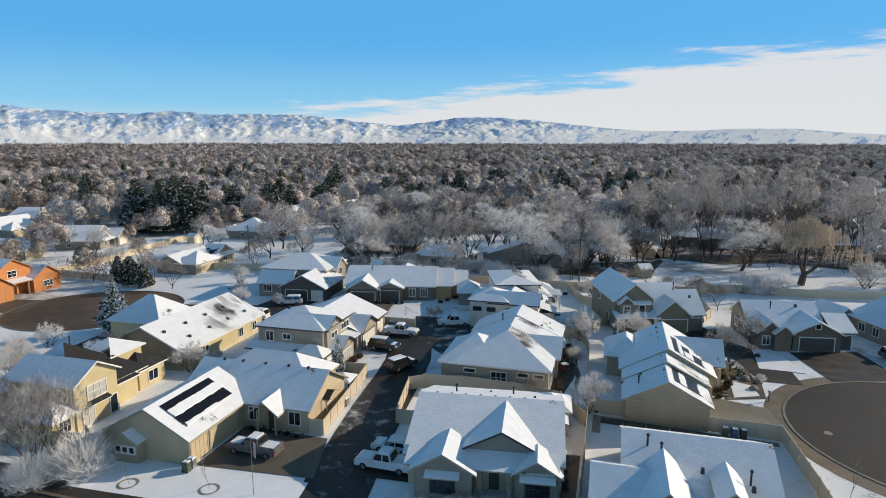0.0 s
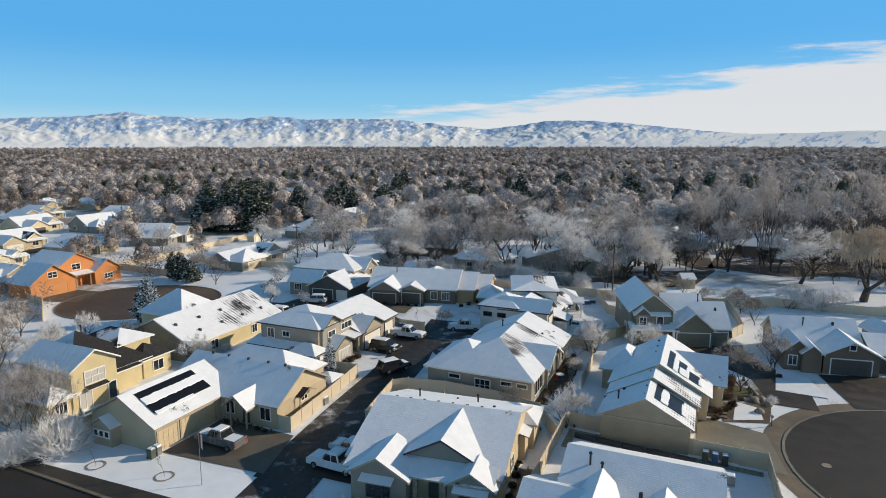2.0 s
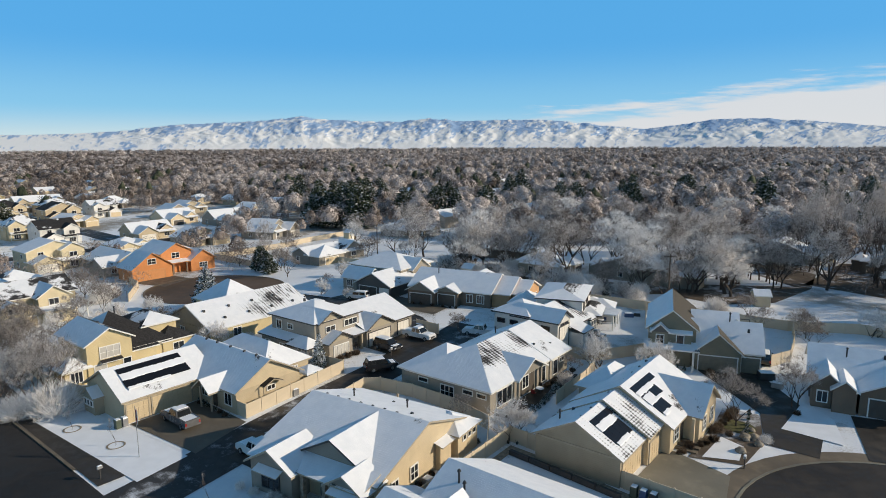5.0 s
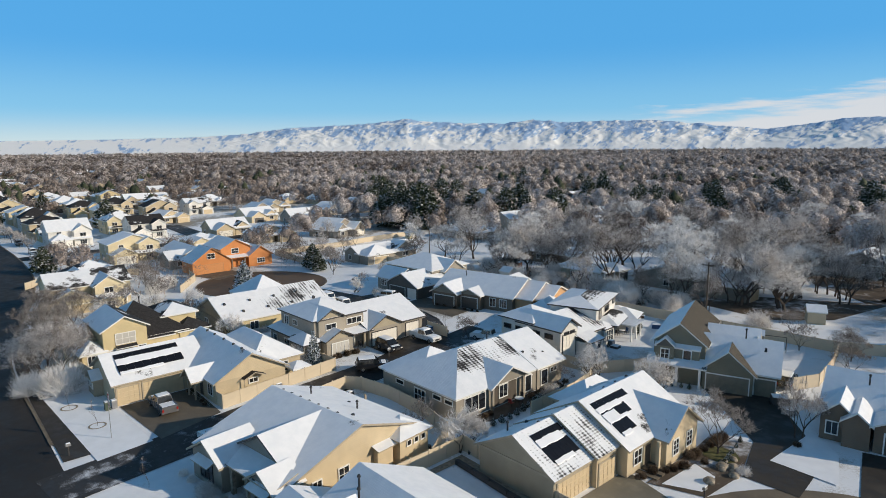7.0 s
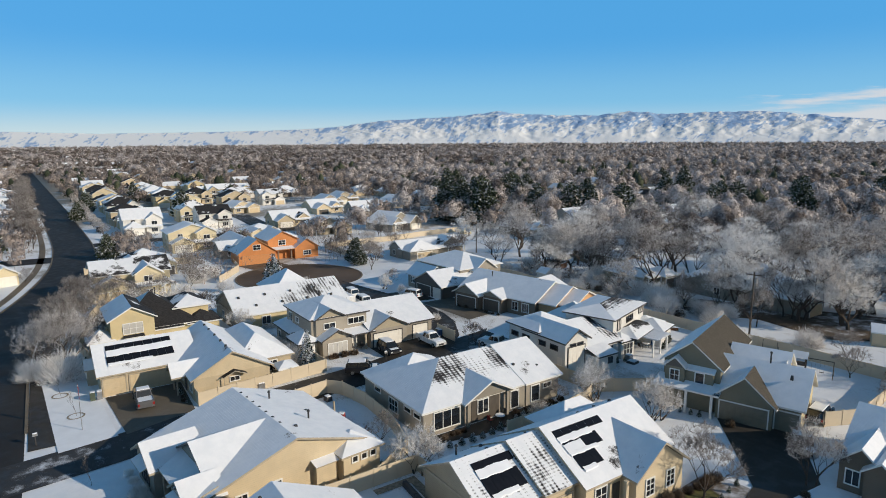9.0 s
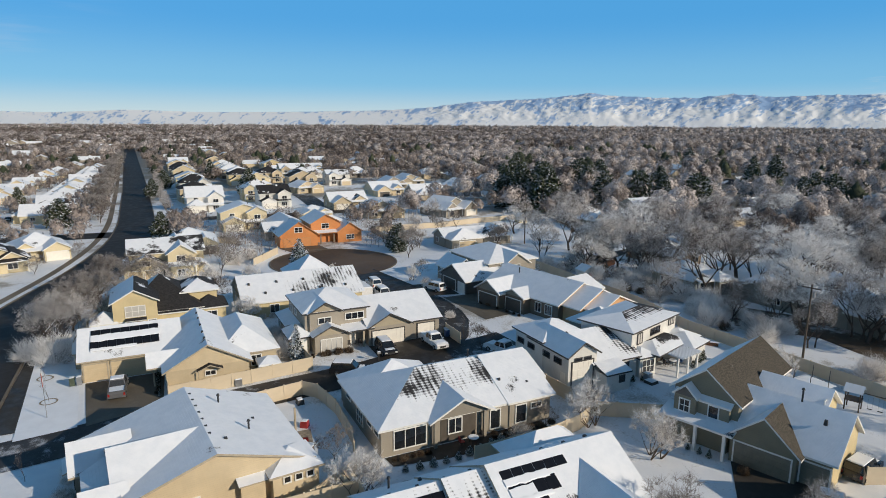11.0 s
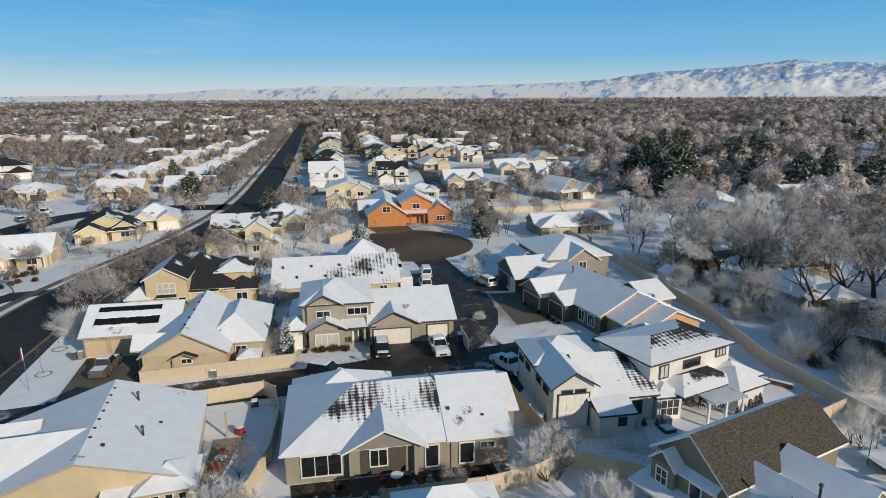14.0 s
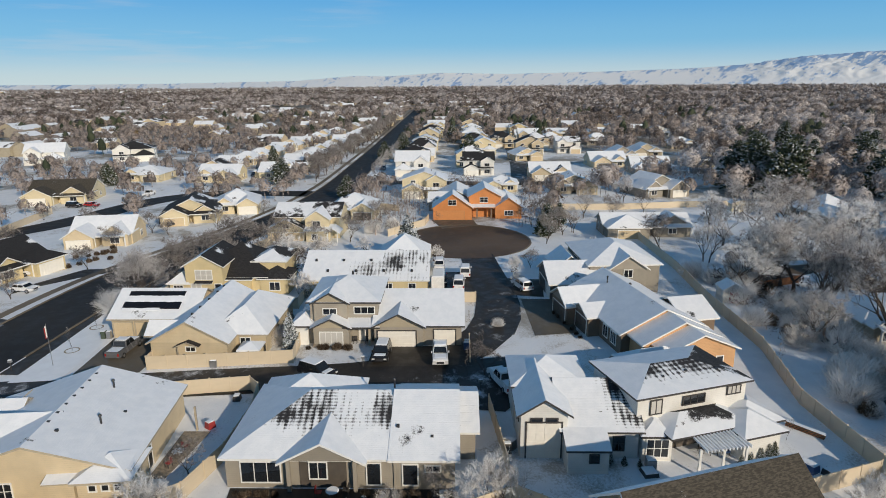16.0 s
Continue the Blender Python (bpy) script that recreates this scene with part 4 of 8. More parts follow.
h.win("N", -5.5, 66.43, 0.3, 1.8, 2.0, 2).post(-12.2, 68.6, 2.6)
h.root.rotation_euler.z = radians(6.0)

# house whose roof fills the near corner
h = House(9.5, 55, "single-storey house with dormer gables and a wide snowy roof", wall=GREIGE, trim=TRIM_TAN)
h.wing(4.5, 16.2, 48.8, 61.6, 2.6, "gx", 2.85, gable=GREIGE)
h.wing(2.0, 8.0, 46.8, 53.4, 2.9, "gx", 1.5)
h.wing(5.2, 9.8, 45.6, 52.0, 3.0, "gy", 2.3, wall=BROWN)
h.wing(11.4, 13.4, 47.4, 52.0, 4.0, "gy", 0.9, wall=BROWN, over=0.25)
h.win("S", 12.4, 47.37, 4.0, 0.7, 0.55, 1)
h.vent(6.3, 53.6, 5.0, pipe=True).vent(7.4, 52.8, 4.75, pipe=True).vent(10.6, 51.4, 4.3).vent(14.2, 51.0, 4.15, pipe=True).vent(14.3, 50.2, 3.9)

# long house with the melting roof and three solar fields
h = House(9.5, 78, "olive-tan house with solar panels and stepped snowy roofs", wall=TAN_DARK, trim=TRIM_TAN)
h.wing(4.8, 13.6, 68.6, 74.2, 2.9, "gy", 2.35, gable=TAN_DARK, top={"E": ROOF_DOT})
h.wing(4.7, 14.2, 74.2, 77.5, 3.0, "gy", 2.55, wall=TAN, top={"E": ROOF_DOT}, over=0.3)
h.wing(4.5, 15.2, 77.8, 89.2, 3.0, "gy", 3.0, wall=CREAM)
h.wing(8.5, 16.8, 82.2, 88.6, 3.0, "gx", 2.3, wall=CREAM)
h.wing(2.6, 7.5, 83.0, 90.2, 2.9, "hy", 1.8)
h.slab("trim_board", 4.75, 13.65, 68.53, 68.6, 2.72, 2.92, TRIM_TAN)
h.garage("E", 71.6, 13.63, 4.9, 2.2, DOOR_TAN).garage("E", 75.9, 14.23, 2.6, 2.2, DOOR_TAN, panels=4)
h.win("E", 79.6, 15.23, 0.9, 1.3, 1.4, 2, 2).win("E", 84.0, 16.83, 0.9, 1.0, 1.5, 2, 3).win("E", 86.8, 16.83, 0.9, 1.0, 1.5, 2, 3).door("E", 81.5, 15.23)
h.post(16.4, 81.4, 2.9, 0.16, CREAM)
solar_field(h, (9.2, 5.25), (13.9, 2.7), 68.8, 74.2, ((0.15, 0.31, 0.17, 0.93), (0.43, 0.76, 0.17, 0.88)), ((0.28, 0.46, 0.17, 0.80), (0.73, 0.83, 0.20, 0.70)))
solar_field(h, (9.9, 5.9), (15.5, 2.85), 77.4, 88.6, ((0.11, 0.24, 0.07, 0.60), (0.31, 0.50, 0.08, 0.46), (0.54, 0.76, 0.09, 0.33)), ((0.23, 0.34, 0.07, 0.42), (0.36, 0.52, 0.075, 0.27), (0.49, 0.56, 0.08, 0.38), (0.74, 0.82, 0.10, 0.24)))
for k in range(9):
    h.vent(9.0, 70.0 + 2.2 * k, 5.0 + 0.07 * k)
h.vent(6.5, 73.5, 3.9).vent(6.2, 71.0, 3.8, pipe=True)

# greige hipped house in the middle
h = House(-11, 83, "greige single-storey house with a melting hipped roof", wall=GREIGE, trim=TRIM_WHITE)
h.wing(-16.8, -4.4, 74.3, 93.6, 3.0, "hy", 2.7, top={"E": ROOF_CREST})
h.wing(-18.4, -11.0, 74.6, 84.2, 2.95, "hx", 2.4)
h.wing(-16.95, -4.25, 88.6, 93.75, 3.0, "gy", 2.77)
h.wing(-16.6, -8.6, 93.4, 95.6, 2.9, "gy", 1.6, over=0.4)
h.wing(-8.0, -3.7, 79.4, 86.0, 3.0, "gx", 1.7, walls=False, gable=GREY)
s = Shape()
s.face([(7.2, -3.6, 3.0), (7.2, 3.0, 3.0), (7.2, -0.3, 4.65)])
s.ob("gable", GREY, h.root)
# flat dark sheet on the wall paints the shade of a recessed porch
h.slab("porch_recess", -4.46, -4.36, 80.6, 84.6, 0.1, 2.6, DOOR_DARK)
h.post(-3.9, 79.8, 3.0, 0.16, GREIGE).post(-3.9, 85.4, 3.0, 0.16, GREIGE)
h.win("E", 77.3, -4.37, 0.6, 3.3, 1.9, 3).win("E", 77.3, -4.365, 2.6, 3.3, 0.3, 3)
h.win("E", 86.9, -4.37, 0.4, 1.1, 2.0, 1, 1).win("E", 90.0, -4.22, 0.5, 1.2, 1.9, 1).win("E", 91.9, -4.22, 1.8, 1.2, 0.5, 2)
h.win("S", -14.5, 74.27, 1.9, 1.4, 0.45, 1).win("S", -10.7, 74.27, 0.8, 1.9, 1.4, 3, 2).win("S", -7.6, 74.27, 1.9, 1.3, 0.45, 1).win("S", -5.6, 74.27, 1.9, 1.2, 0.45, 1)
h.win("E", 82.2, -4.34, 1.0, 1.4, 1.5, 2)
h.vent(-6.9, 88.8, 4.2).vent(-13.5, 78.5, 4.3).vent(-6.0, 91.8, 3.7).vent(-12.6, 88.0, 5.0, pipe=True)

# two-storey grey house with white garage doors
h = House(-41, 84, "warm grey two-storey house with white garage doors", wall=GREIGE, trim=TRIM_DARK)
h.wing(-45.4, -35.4, 74.6, 83.6, 5.5, "hy", 1.9)
h.wing(-40.5, -35.0, 75.2, 79.6, 5.5, "gx", 1.25, gable=TAN_DARK)
h.wing(-47.0, -33.9, 83.4, 94.6, 2.8, "gy", 2.6)
h.wing(-38.6, -33.4, 83.3, 89.6, 2.8, "gx", 1.65, gable=TAN_DARK)
h.wing(-36.5, -33.2, 75.4, 80.0, 2.7, "gx", 1.15, gable=TAN_DARK)
h.wing(-36.0, -33.6, 79.6, 83.6, 2.6, "sE", 0.7, walls=False, top={"*": ROOF_SNOW})
h.wing(-38.5, -34.6, 72.4, 75.0, 2.6, "hx", 0.9)
h.wing(-46.0, -38.5, 73.0, 75.0, 2.6, "sS", 0.7, walls=True, top={"*": ROOF_SNOW})
h.garage("E", 86.2, -33.37).garage("E", 92.4, -33.87, 2.75, 2.2, DOOR_WHITE, panels=4)
h.win("E", 77.3, -34.97, 3.9, 1.7, 0.75, 2).win("E", 81.8, -35.37, 3.9, 2.6, 0.85, 3).win("E", 77.7, -33.17, 0.4, 2.9, 1.7, 4, 1, None, BLIND)
h.win("E", 73.7, -34.57, 0.5, 1.4, 1.9, 3, 1, None, BLIND).win("S", -36.6, 75.17, 3.7, 0.9, 1.3, 1).win("S", -43.6, 74.57, 3.5, 1.1, 1.3, 2).win("S", -40.9, 74.57, 3.9, 1.1, 0.7, 2)
h.win("S", -44.5, 72.97, 0.9, 1.0, 1.0, 1).win("S", -40.8, 72.97, 0.9, 1.4, 1.0, 2)
h.door("E", 81.4, -35.37, DOOR_WHITE).post(-33.8, 82.6, 2.6, 0.14, TAN_DARK).slab("stone_skirt", -33.4, -33.12, 75.3, 80.1, -0.1, 0.4, STONE)
h.slab("bay", -34.7, -34.0, 72.9, 74.5, 0.0, 2.3, TRIM_WHITE)
h.vent(-43, 79.2, 7.0)

# white house with the tall vehicle garage
h = House(-12, 108, "white board-sided two-storey house with tall vehicle garage", wall=WHITE_WALL, trim=TRIM_DARK)
h.wing(-20.3, -14.0, 99.6, 106.4, 4.7, "hx", 1.5)
h.wing(-16.8, -8.9, 99.7, 103.9, 4.5, "gx", 1.35)
h.garage("E", 101.8, -8.87, 3.1, 3.6, DOOR_WHITE, panels=4)
h.win("E", 101.1, -8.85, 3.72, 0.9, 0.3, 1, 1, TRIM_DARK).win("E", 102.5, -8.85, 3.72, 0.9, 0.3, 1, 1, TRIM_DARK)
h.wing(-8.85, -6.5, 103.6, 107.2, 2.2, "sE", 0.8, over=0.18)
h.win("E", 105.9, -6.47, 1.2, 0.7, 0.7, 1, 1, TRIM_DARK)
h.wing(-19.0, -8.9, 103.6, 110.4, 2.9, "gy", 2.4, top={"E": ROOF_SIDE})
h.win("E", 108.6, -8.87, 0.9, 0.9, 1.3, 2, 2, TRIM_DARK)
h.wing(-19.2, -11.6, 108.9, 120.9, 5.5, "hy", 0.9, rot=18, top={"S": ROOF_SNOW, "E": ROOF_CREST_HIGH, "N": ROOF_HALF})
h.wing(-13.2, -9.0, 112.2, 120.4, 2.7, "hy", 0.9, rot=18, walls=False, over=0.3, top={"W": ROOF_BLACK, "E": ROOF_LEAN})
h.wing(-11.6, -8.5, 110.6, 113.3, 2.5, "hx", 0.7, over=0.25)
h.win("E", 112.0, -8.47, 0.5, 1.9, 1.7, 3, 2, TRIM_WHITE)
h.wing(-13.2, -8.9, 118.9, 122.9, 2.6, "hy", 1.0, rot=18)
h.wing(-15.2, -11.0, 119.9, 123.7, 2.5, "hy", 0.9, rot=18)
h.wing(-12.6, -11.0, 112.6, 118.0, 2.6, "sE", 0.1, rot=18, wall=DOOR_DARK, over=0.0)
for wx, wy in ((-19.0, 99.57), (-16.6, 99.57), (-13.4, 99.67), (-11.0, 99.67)):
    h.win("S", wx, wy, 3.0, 1.3, 0.55, 1, 1, TRIM_DARK)
h.door("S", -9.9, 99.67, DOOR_WHITE)
for ax, ay, w_, z_ in ((-10.46, 112.24, 1.1, 3.7), (-11.73, 116.14, 2.3, 4.1), (-13.12, 120.42, 1.4, 4.4)):
    tall = 1.3 if w_ < 1.2 else 0.75
    cols = 2 if w_ < 1.2 else 3
    fm, pm = window_meshes(w_, tall, cols, 1, TRIM_DARK, BLIND if w_ < 2 else GLASS)
    ob = share("window", fm, h.root, pose(ax + 12, ay - 108, z_, 0, 0, 108))
    share("pane", pm, ob, Matrix.Identity(4))
# white pergola before the patio
for k in range(13):
    ob = Shape().box(-0.04, 0.04, -1.45, 1.45, 0, 0.16).box(-0.07, 0.07, -1.45, 1.45, 0.16, 0.23).ob("pergola_beam", SNOW, h.root)
    u = -2.1 + 0.35 * k
    ob.matrix_basis = pose(4.2 - 0.2 * u, 9.2 + 0.97 * u, 2.5, 0, 0, 101)
for px, py in ((-6.4, 115.0), (-6.8, 117.2), (-7.3, 119.4)):
    h.post(px, py, 2.55, 0.1, TRIM_WHITE)
h.vent(-14, 116, 6.0).vent(-12.9, 113.5, 5.9).vent(-10.5, 107.2, 3.5).vent(-14.6, 119.2, 5.9).vent(-16.5, 106.8, 4.2)

# peaked house with one bare brown roof slope
h = House(8, 106, "two-storey house with bare brown and snowy roof slopes", turn=18, wall=OLIVE, trim=TRIM_WHITE, roof=ROOF_SNOW)
h.wing(-4.9, 1.5, -0.8, 12.6, 5.3, "gy", 2.5, gable=OLIVE, top={"E": ROOF_BROWN}, wall=OLIVE)
h.wing(-4.6, 0.9, -1.4, -0.6, 4.6, "sS", 0.5, walls=True, over=0.15, top={"*": ROOF_SNOW})
h.wing(-4.4, -2.2, -1.9, 1.0, 4.9, "gy", 1.0, gable=DARK_GREY, over=0.2)
h.wing(-5.2, 1.8, -3.0, -0.9, 2.7, "sS", 0.6, walls=False, over=0.2)
h.wing(1.3, 9.9, -1.2, 6.9, 2.9, "gx", 3.0, wall=YELLOW, gable=YELLOW)
h.wing(1.4, 7.2, 3.0, 10.0, 3.9, "gx", 2.4, wall=YELLOW, gable=YELLOW)
h.wing(1.5, 7.3, -2.2, 2.8, 2.8, "gy", 2.5, gable=OLIVE, wall=OLIVE, top={"E": ROOF_BROWN})
h.slab("garage_front", 1.3, 9.9, -1.4, -1.16, -0.2, 2.9, OLIVE)
h.garage("S", 4.4, -2.23, 4.9, 2.2, DOOR_OLIVE).garage("S", 8.6, -1.43, 2.3, 2.2, DOOR_OLIVE, panels=4)
h.win("S", -3.3, -1.93, 3.3, 0.95, 1.2, 2, 2).win("S", -0.6, -1.43, 3.3, 0.9, 1.2, 1).door("S", -0.4, -0.85)
for px in (-5.0, -1.6, 1.2):
    h.post(px, -2.9, 2.7, 0.14, TRIM_WHITE)
h.win("E", 5.2, 7.23, 4.6, 0.6, 1.1, 1).win("W", 3.0, -4.93, 1.0).win("W", 8.0, -4.93, 3.4)
h.vent(6.0, 2.2, 6.4, pipe=True).vent(8.4, 1.0, 5.2)

# dark brown house beyond the east court
h = House(31, 104, "dark brown single-storey house with gabled garages", turn=9, wall=DARK_GREY, trim=TRIM_WHITE)
h.wing(-6.8, 3.8, 0.4, 9.0, 2.9, "gx", 2.7, gable=GREY)
h.wing(-6.7, -3.4, -2.8, 4.0, 2.8, "gy", 1.5, gable=BROWN, wall=BROWN)
h.wing(-4.6, -2.2, -3.6, 1.0, 2.8, "gy", 1.0, wall=BROWN, over=0.3)
h.wing(-1.9, 4.9, -3.3, 5.0, 2.8, "gy", 1.8, gable=BROWN, wall=BROWN)
h.wing(4.7, 7.4, -1.6, 6.0, 2.8, "gx", 1.7, wall=BROWN)
h.garage("S", 1.5, -3.33, 4.9, 2.2, DOOR_DARK).garage("S", 6.1, -1.63, 2.2, 2.2, DOOR_DARK, panels=4)
h.win("S", 1.5, -3.33, 3.6, 0.7, 0.7, 1).win("S", -5.6, -2.83, 0.8, 1.0, 1.3, 2).door("S", -4.2, -2.83)
h.win("W", 3.0, -6.83, 1.0).win("W", 6.5, -6.83, 1.0)
h.vent(-3.0, 3.2, 5.0, pipe=True).vent(1.0, 3.6, 5.2).vent(-5.0, 6.0, 5.0)
h = House(50, 111, "grey house with snowy roof beside the east court", turn=20, wall=GREY, trim=TRIM_WHITE)
h.wing(-7, 7, -6, 6, 2.9, "gy", 3.0).win("W", 0, -7.03, 1.0).win("W", 3, -7.03, 1.0)
h.wing(-9, -6, 6, 12, 2.6, "gy", 1.2)

# house with peach gables
h = House(-39, 118.5, "brown and peach house with stepped gables under snow", turn=12, wall=BROWN, trim=TRIM_WHITE)
h.wing(-10.6, 7.0, -5.6, 5.8, 2.9, "gx", 2.7, gable=PEACH)
h.wing(6.4, 10.4, -4.4, 5.8, 2.8, "gx", 2.35, gable=PEACH, wall=PEACH)
h.wing(10.0, 13.2, -3.0, 5.9, 2.7, "gx", 1.9, gable=PEACH, wall=PEACH)
h.wing(-9.6, -3.8, -8.4, 0.0, 2.8, "gy", 1.7, gable=GREY)
h.wing(-4.0, 0.8, -7.2, 0.0, 2.8, "gy", 1.0, gable=GREY)
h.wing(-4.0, 4.0, 5.0, 9.4, 2.7, "gy", 1.6)
h.garage("S", -6.7, -8.43, 4.6, 2.2, DOOR_DARK).garage("S", -1.6, -7.23, 3.6, 2.2, DOOR_DARK)
h.win("E", 0.2, 13.23, 1.1, 0.8, 0.7, 1).win("E", 3.9, 13.23, 1.1, 0.8, 0.7, 1).win("S", 2.7, -5.63, 0.8, 1.2, 1.5).win("S", 5.0, -5.63, 0.8, 1.4, 1.5, 3)
h.vent(-6, -1.5, 5.0, pipe=True).vent(-3.0, 0.5, 5.5)
h = House(-24.4, 116.4, "small hipped garden building under snow", turn=14, wall=GREY, trim=TRIM_WHITE, name="garden_shed", category="shed")
h.wing(-1.9, 1.9, -3.5, 3.3, 2.6, "hy", 1.2)

# grey house with the open dark garage at the end of the street
h = House(-62, 117, "grey two-storey house with open dark garage", turn=4, wall=GREY, trim=TRIM_WHITE)
h.wing(-7.4, 7.0, -2.0, 9.5, 5.0, "hx", 2.2, top={"*": ROOF_SNOW})
h.wing(-3.0, 8.0, 1.0, 7.0, 4.6, "gx", 2.0, gable=GREIGE)
h.wing(0.2, 9.4, -8.8, 1.5, 2.8, "gy", 2.3, wall=DARK_GREY)
h.wing(-6.2, 0.6, -6.0, -1.0, 2.8, "gx", 1.9)
# dark leaf at the left paints the unlit inside of the open garage
h.garage("S", 3.4, -8.83, 4.6, 2.2, DOOR_DARK).garage("S", 7.8, -8.83, 2.2, 2.2, DOOR_WHITE, panels=4)
h.win("E", 4.0, 8.03, 3.2, 1.3, 1.2).win("S", -4.2, -6.03, 0.9, 1.6, 1.3, 3).win("S", -1.6, -2.03, 3.2, 2.0, 1.0, 3)

# yellow-walled long house with the striped melting roof
h = House(-60, 79, "olive and yellow long house with melting striped roof", wall=YELLOW, trim=TRIM_WHITE)
h.wing(-67.0, -54.0, 69.2, 89.2, 2.8, "gy", 3.0, top={"E": ROOF_STRIPE}, gable=TAN_DARK)
h.slab("end_wall", -66.9, -54.1, 69.0, 69.18, -0.2, 2.8, TAN_DARK)
h.wing(-76.4, -66.8, 80.0, 88.6, 2.8, "hx", 3.2)
h.win("E", 86.8, -53.97, 0.9, 1.1, 1.3).win("E", 83.0, -53.97, 0.9, 1.1, 1.3).win("E", 74.0, -53.97, 0.9, 1.4, 1.3).win("S", -62.0, 68.97, 0.9, 1.2, 1.2)
for k in range(8):
    h.vent(-58.0 + (k % 2) * 2.4, 70.6 + 2.3 * k, 4.8 - (k % 2) * 1.1, 0.2)

# yellow two-storey house behind the solar house
h = House(-59, 57, "yellow two-storey house with bare black roof", wall=YELLOW, trim=TRIM_WHITE)
h.wing(-62.0, -53.0, 50.4, 56.4, 5.4, "gx", 1.7, top={"S": ROOF_SNOW, "N": ROOF_BLACK}, gable=YELLOW)
h.wing(-67.4, -55.0, 51.5, 62.8, 3.1, "hy", 4.1, top={"E": ROOF_BLACK, "N": ROOF_BLACK, "W": ROOF_SNOW, "S": ROOF_SNOW})
h.wing(-57.0, -54.2, 56.2, 60.4, 2.7, "sE", 0.6, top={"*": ROOF_HALF}, walls=True)
h.wing(-64.5, -57.4, 60.2, 65.4, 5.0, "hx", 1.2, top={"*": ROOF_HALF, "E": ROOF_THIN})
h.wing(-60.0, -54.8, 61.8, 66.4, 2.8, "hx", 1.2, top={"*": ROOF_HALF})
h.vent(-61.2, 58.0, 6.9, pipe=True).vent(-60.0, 55.0, 6.2).vent(-62.5, 62.5, 5.6)
h.wing(-56.8, -53.2, 47.6, 50.6, 2.6, "hx", 1.1)
h.win("E", 53.4, -52.97, 3.2, 2.6, 1.5, 3, 2, None, BLIND).win("E", 49.0, -53.17, 0.7, 1.4, 1.4, 3).win("E", 55.6, -52.97, 0.3, 1.0, 2.1, 1).win("E", 52.0, -52.97, 0.3, 1.5, 2.1, 2, 1, None, BLIND).win("E", 64.2, -54.77, 0.8, 1.6, 1.3, 2)
h.wing(-53.2, -52.3, 52.0, 54.8, 2.6, "sE", 0.35, walls=False, over=0.05, thick=0.1, top={"*": ROOF_BLACK})

# yellow two-storey house with arched garages
h = House(-103, 59, "pale yellow two-storey house with double garages", wall=PALE_YELLOW, trim=TRIM_WHITE)
h.wing(-112, -101.5, 52.0, 67.0, 5.2, "gy", 2.3, top={"E": ROOF_HALF})
h.wing(-108, -98.6, 51.0, 59.5, 2.9, "gx", 2.2, top={"N": ROOF_HALF})
h.wing(-107, -99.0, 59.6, 65.0, 5.2, "gx", 1.8, top={"S": ROOF_THIN})
h.wing(-100, -97.4, 60.0, 65.5, 2.8, "sE", 0.8, walls=True)
h.garage("E", 53.2, -98.57, 2.6, 2.1, DOOR_TAN, panels=4).garage("E", 57.0, -98.57, 4.0, 2.1, DOOR_TAN)
h.win("E", 55.3, -98.57, 3.2, 1.5, 0.9, 2).win("E", 62.2, -98.97, 3.6, 1.6, 1.1, 2).win("E", 62.0, -97.37, 0.7, 1.3, 1.3, 2)
h.wing(-100.5, -96.8, 64.8, 67.4, 2.6, "gx", 0.9, walls=False).post(-97.0, 65.0, 2.6).post(-97.0, 67.2, 2.6)
h.root.location.x += 3.2

# orange house on the west court
h = House(-126, 99, "bright orange two-storey house with white-snow roofs", wall=ORANGE, trim=TRIM_RUST, roof=ROOF_SNOW)
h.wing(-126, -118.6, 88.0, 98.2, 3.2, "gx", 3.5, gable=ORANGE)
h.wing(-134, -122.6, 97.5, 106.0, 5.4, "gx", 2.3)
h.wing(-123.5, -120.4, 98.4, 104.0, 2.9, "sE", 0.7, walls=False).post(-120.6, 99.6, 2.9, 0.2, BROWN).post(-120.6, 103.4, 2.9, 0.2, BROWN)
h.wing(-134, -120.2, 104.4, 111.4, 3.0, "gx", 2.4)
h.wing(-133, -124, 99.0, 110.0, 4.2, "hy", 2.2)
h.garage("E", 92.6, -118.57, 7.2, 2.4, DOOR_ORANGE, panels=8)
h.win("E", 93.0, -118.57, 4.0, 2.0, 1.3, 2, 2).win("E", 101.5, -122.57, 4.0, 2.0, 1.3, 2, 2).win("E", 108.0, -120.17, 0.9, 2.2, 1.2, 3, 2)

h = House(-140, 94, "greige single-storey house with broad snowy roof", wall=GREIGE, trim=TRIM_WHITE)
h.wing(-149, -131.5, 89.0, 99.5, 2.8, "gx", 2.6).wing(-139, -130.6, 86.4, 93.0, 2.7, "gy", 1.9)
h.win("E", 94.5, -131.47, 0.9, 1.2, 1.2).win("E", 89.0, -130.57, 0.9, 1.2, 1.2)


# ---- houses further off ----


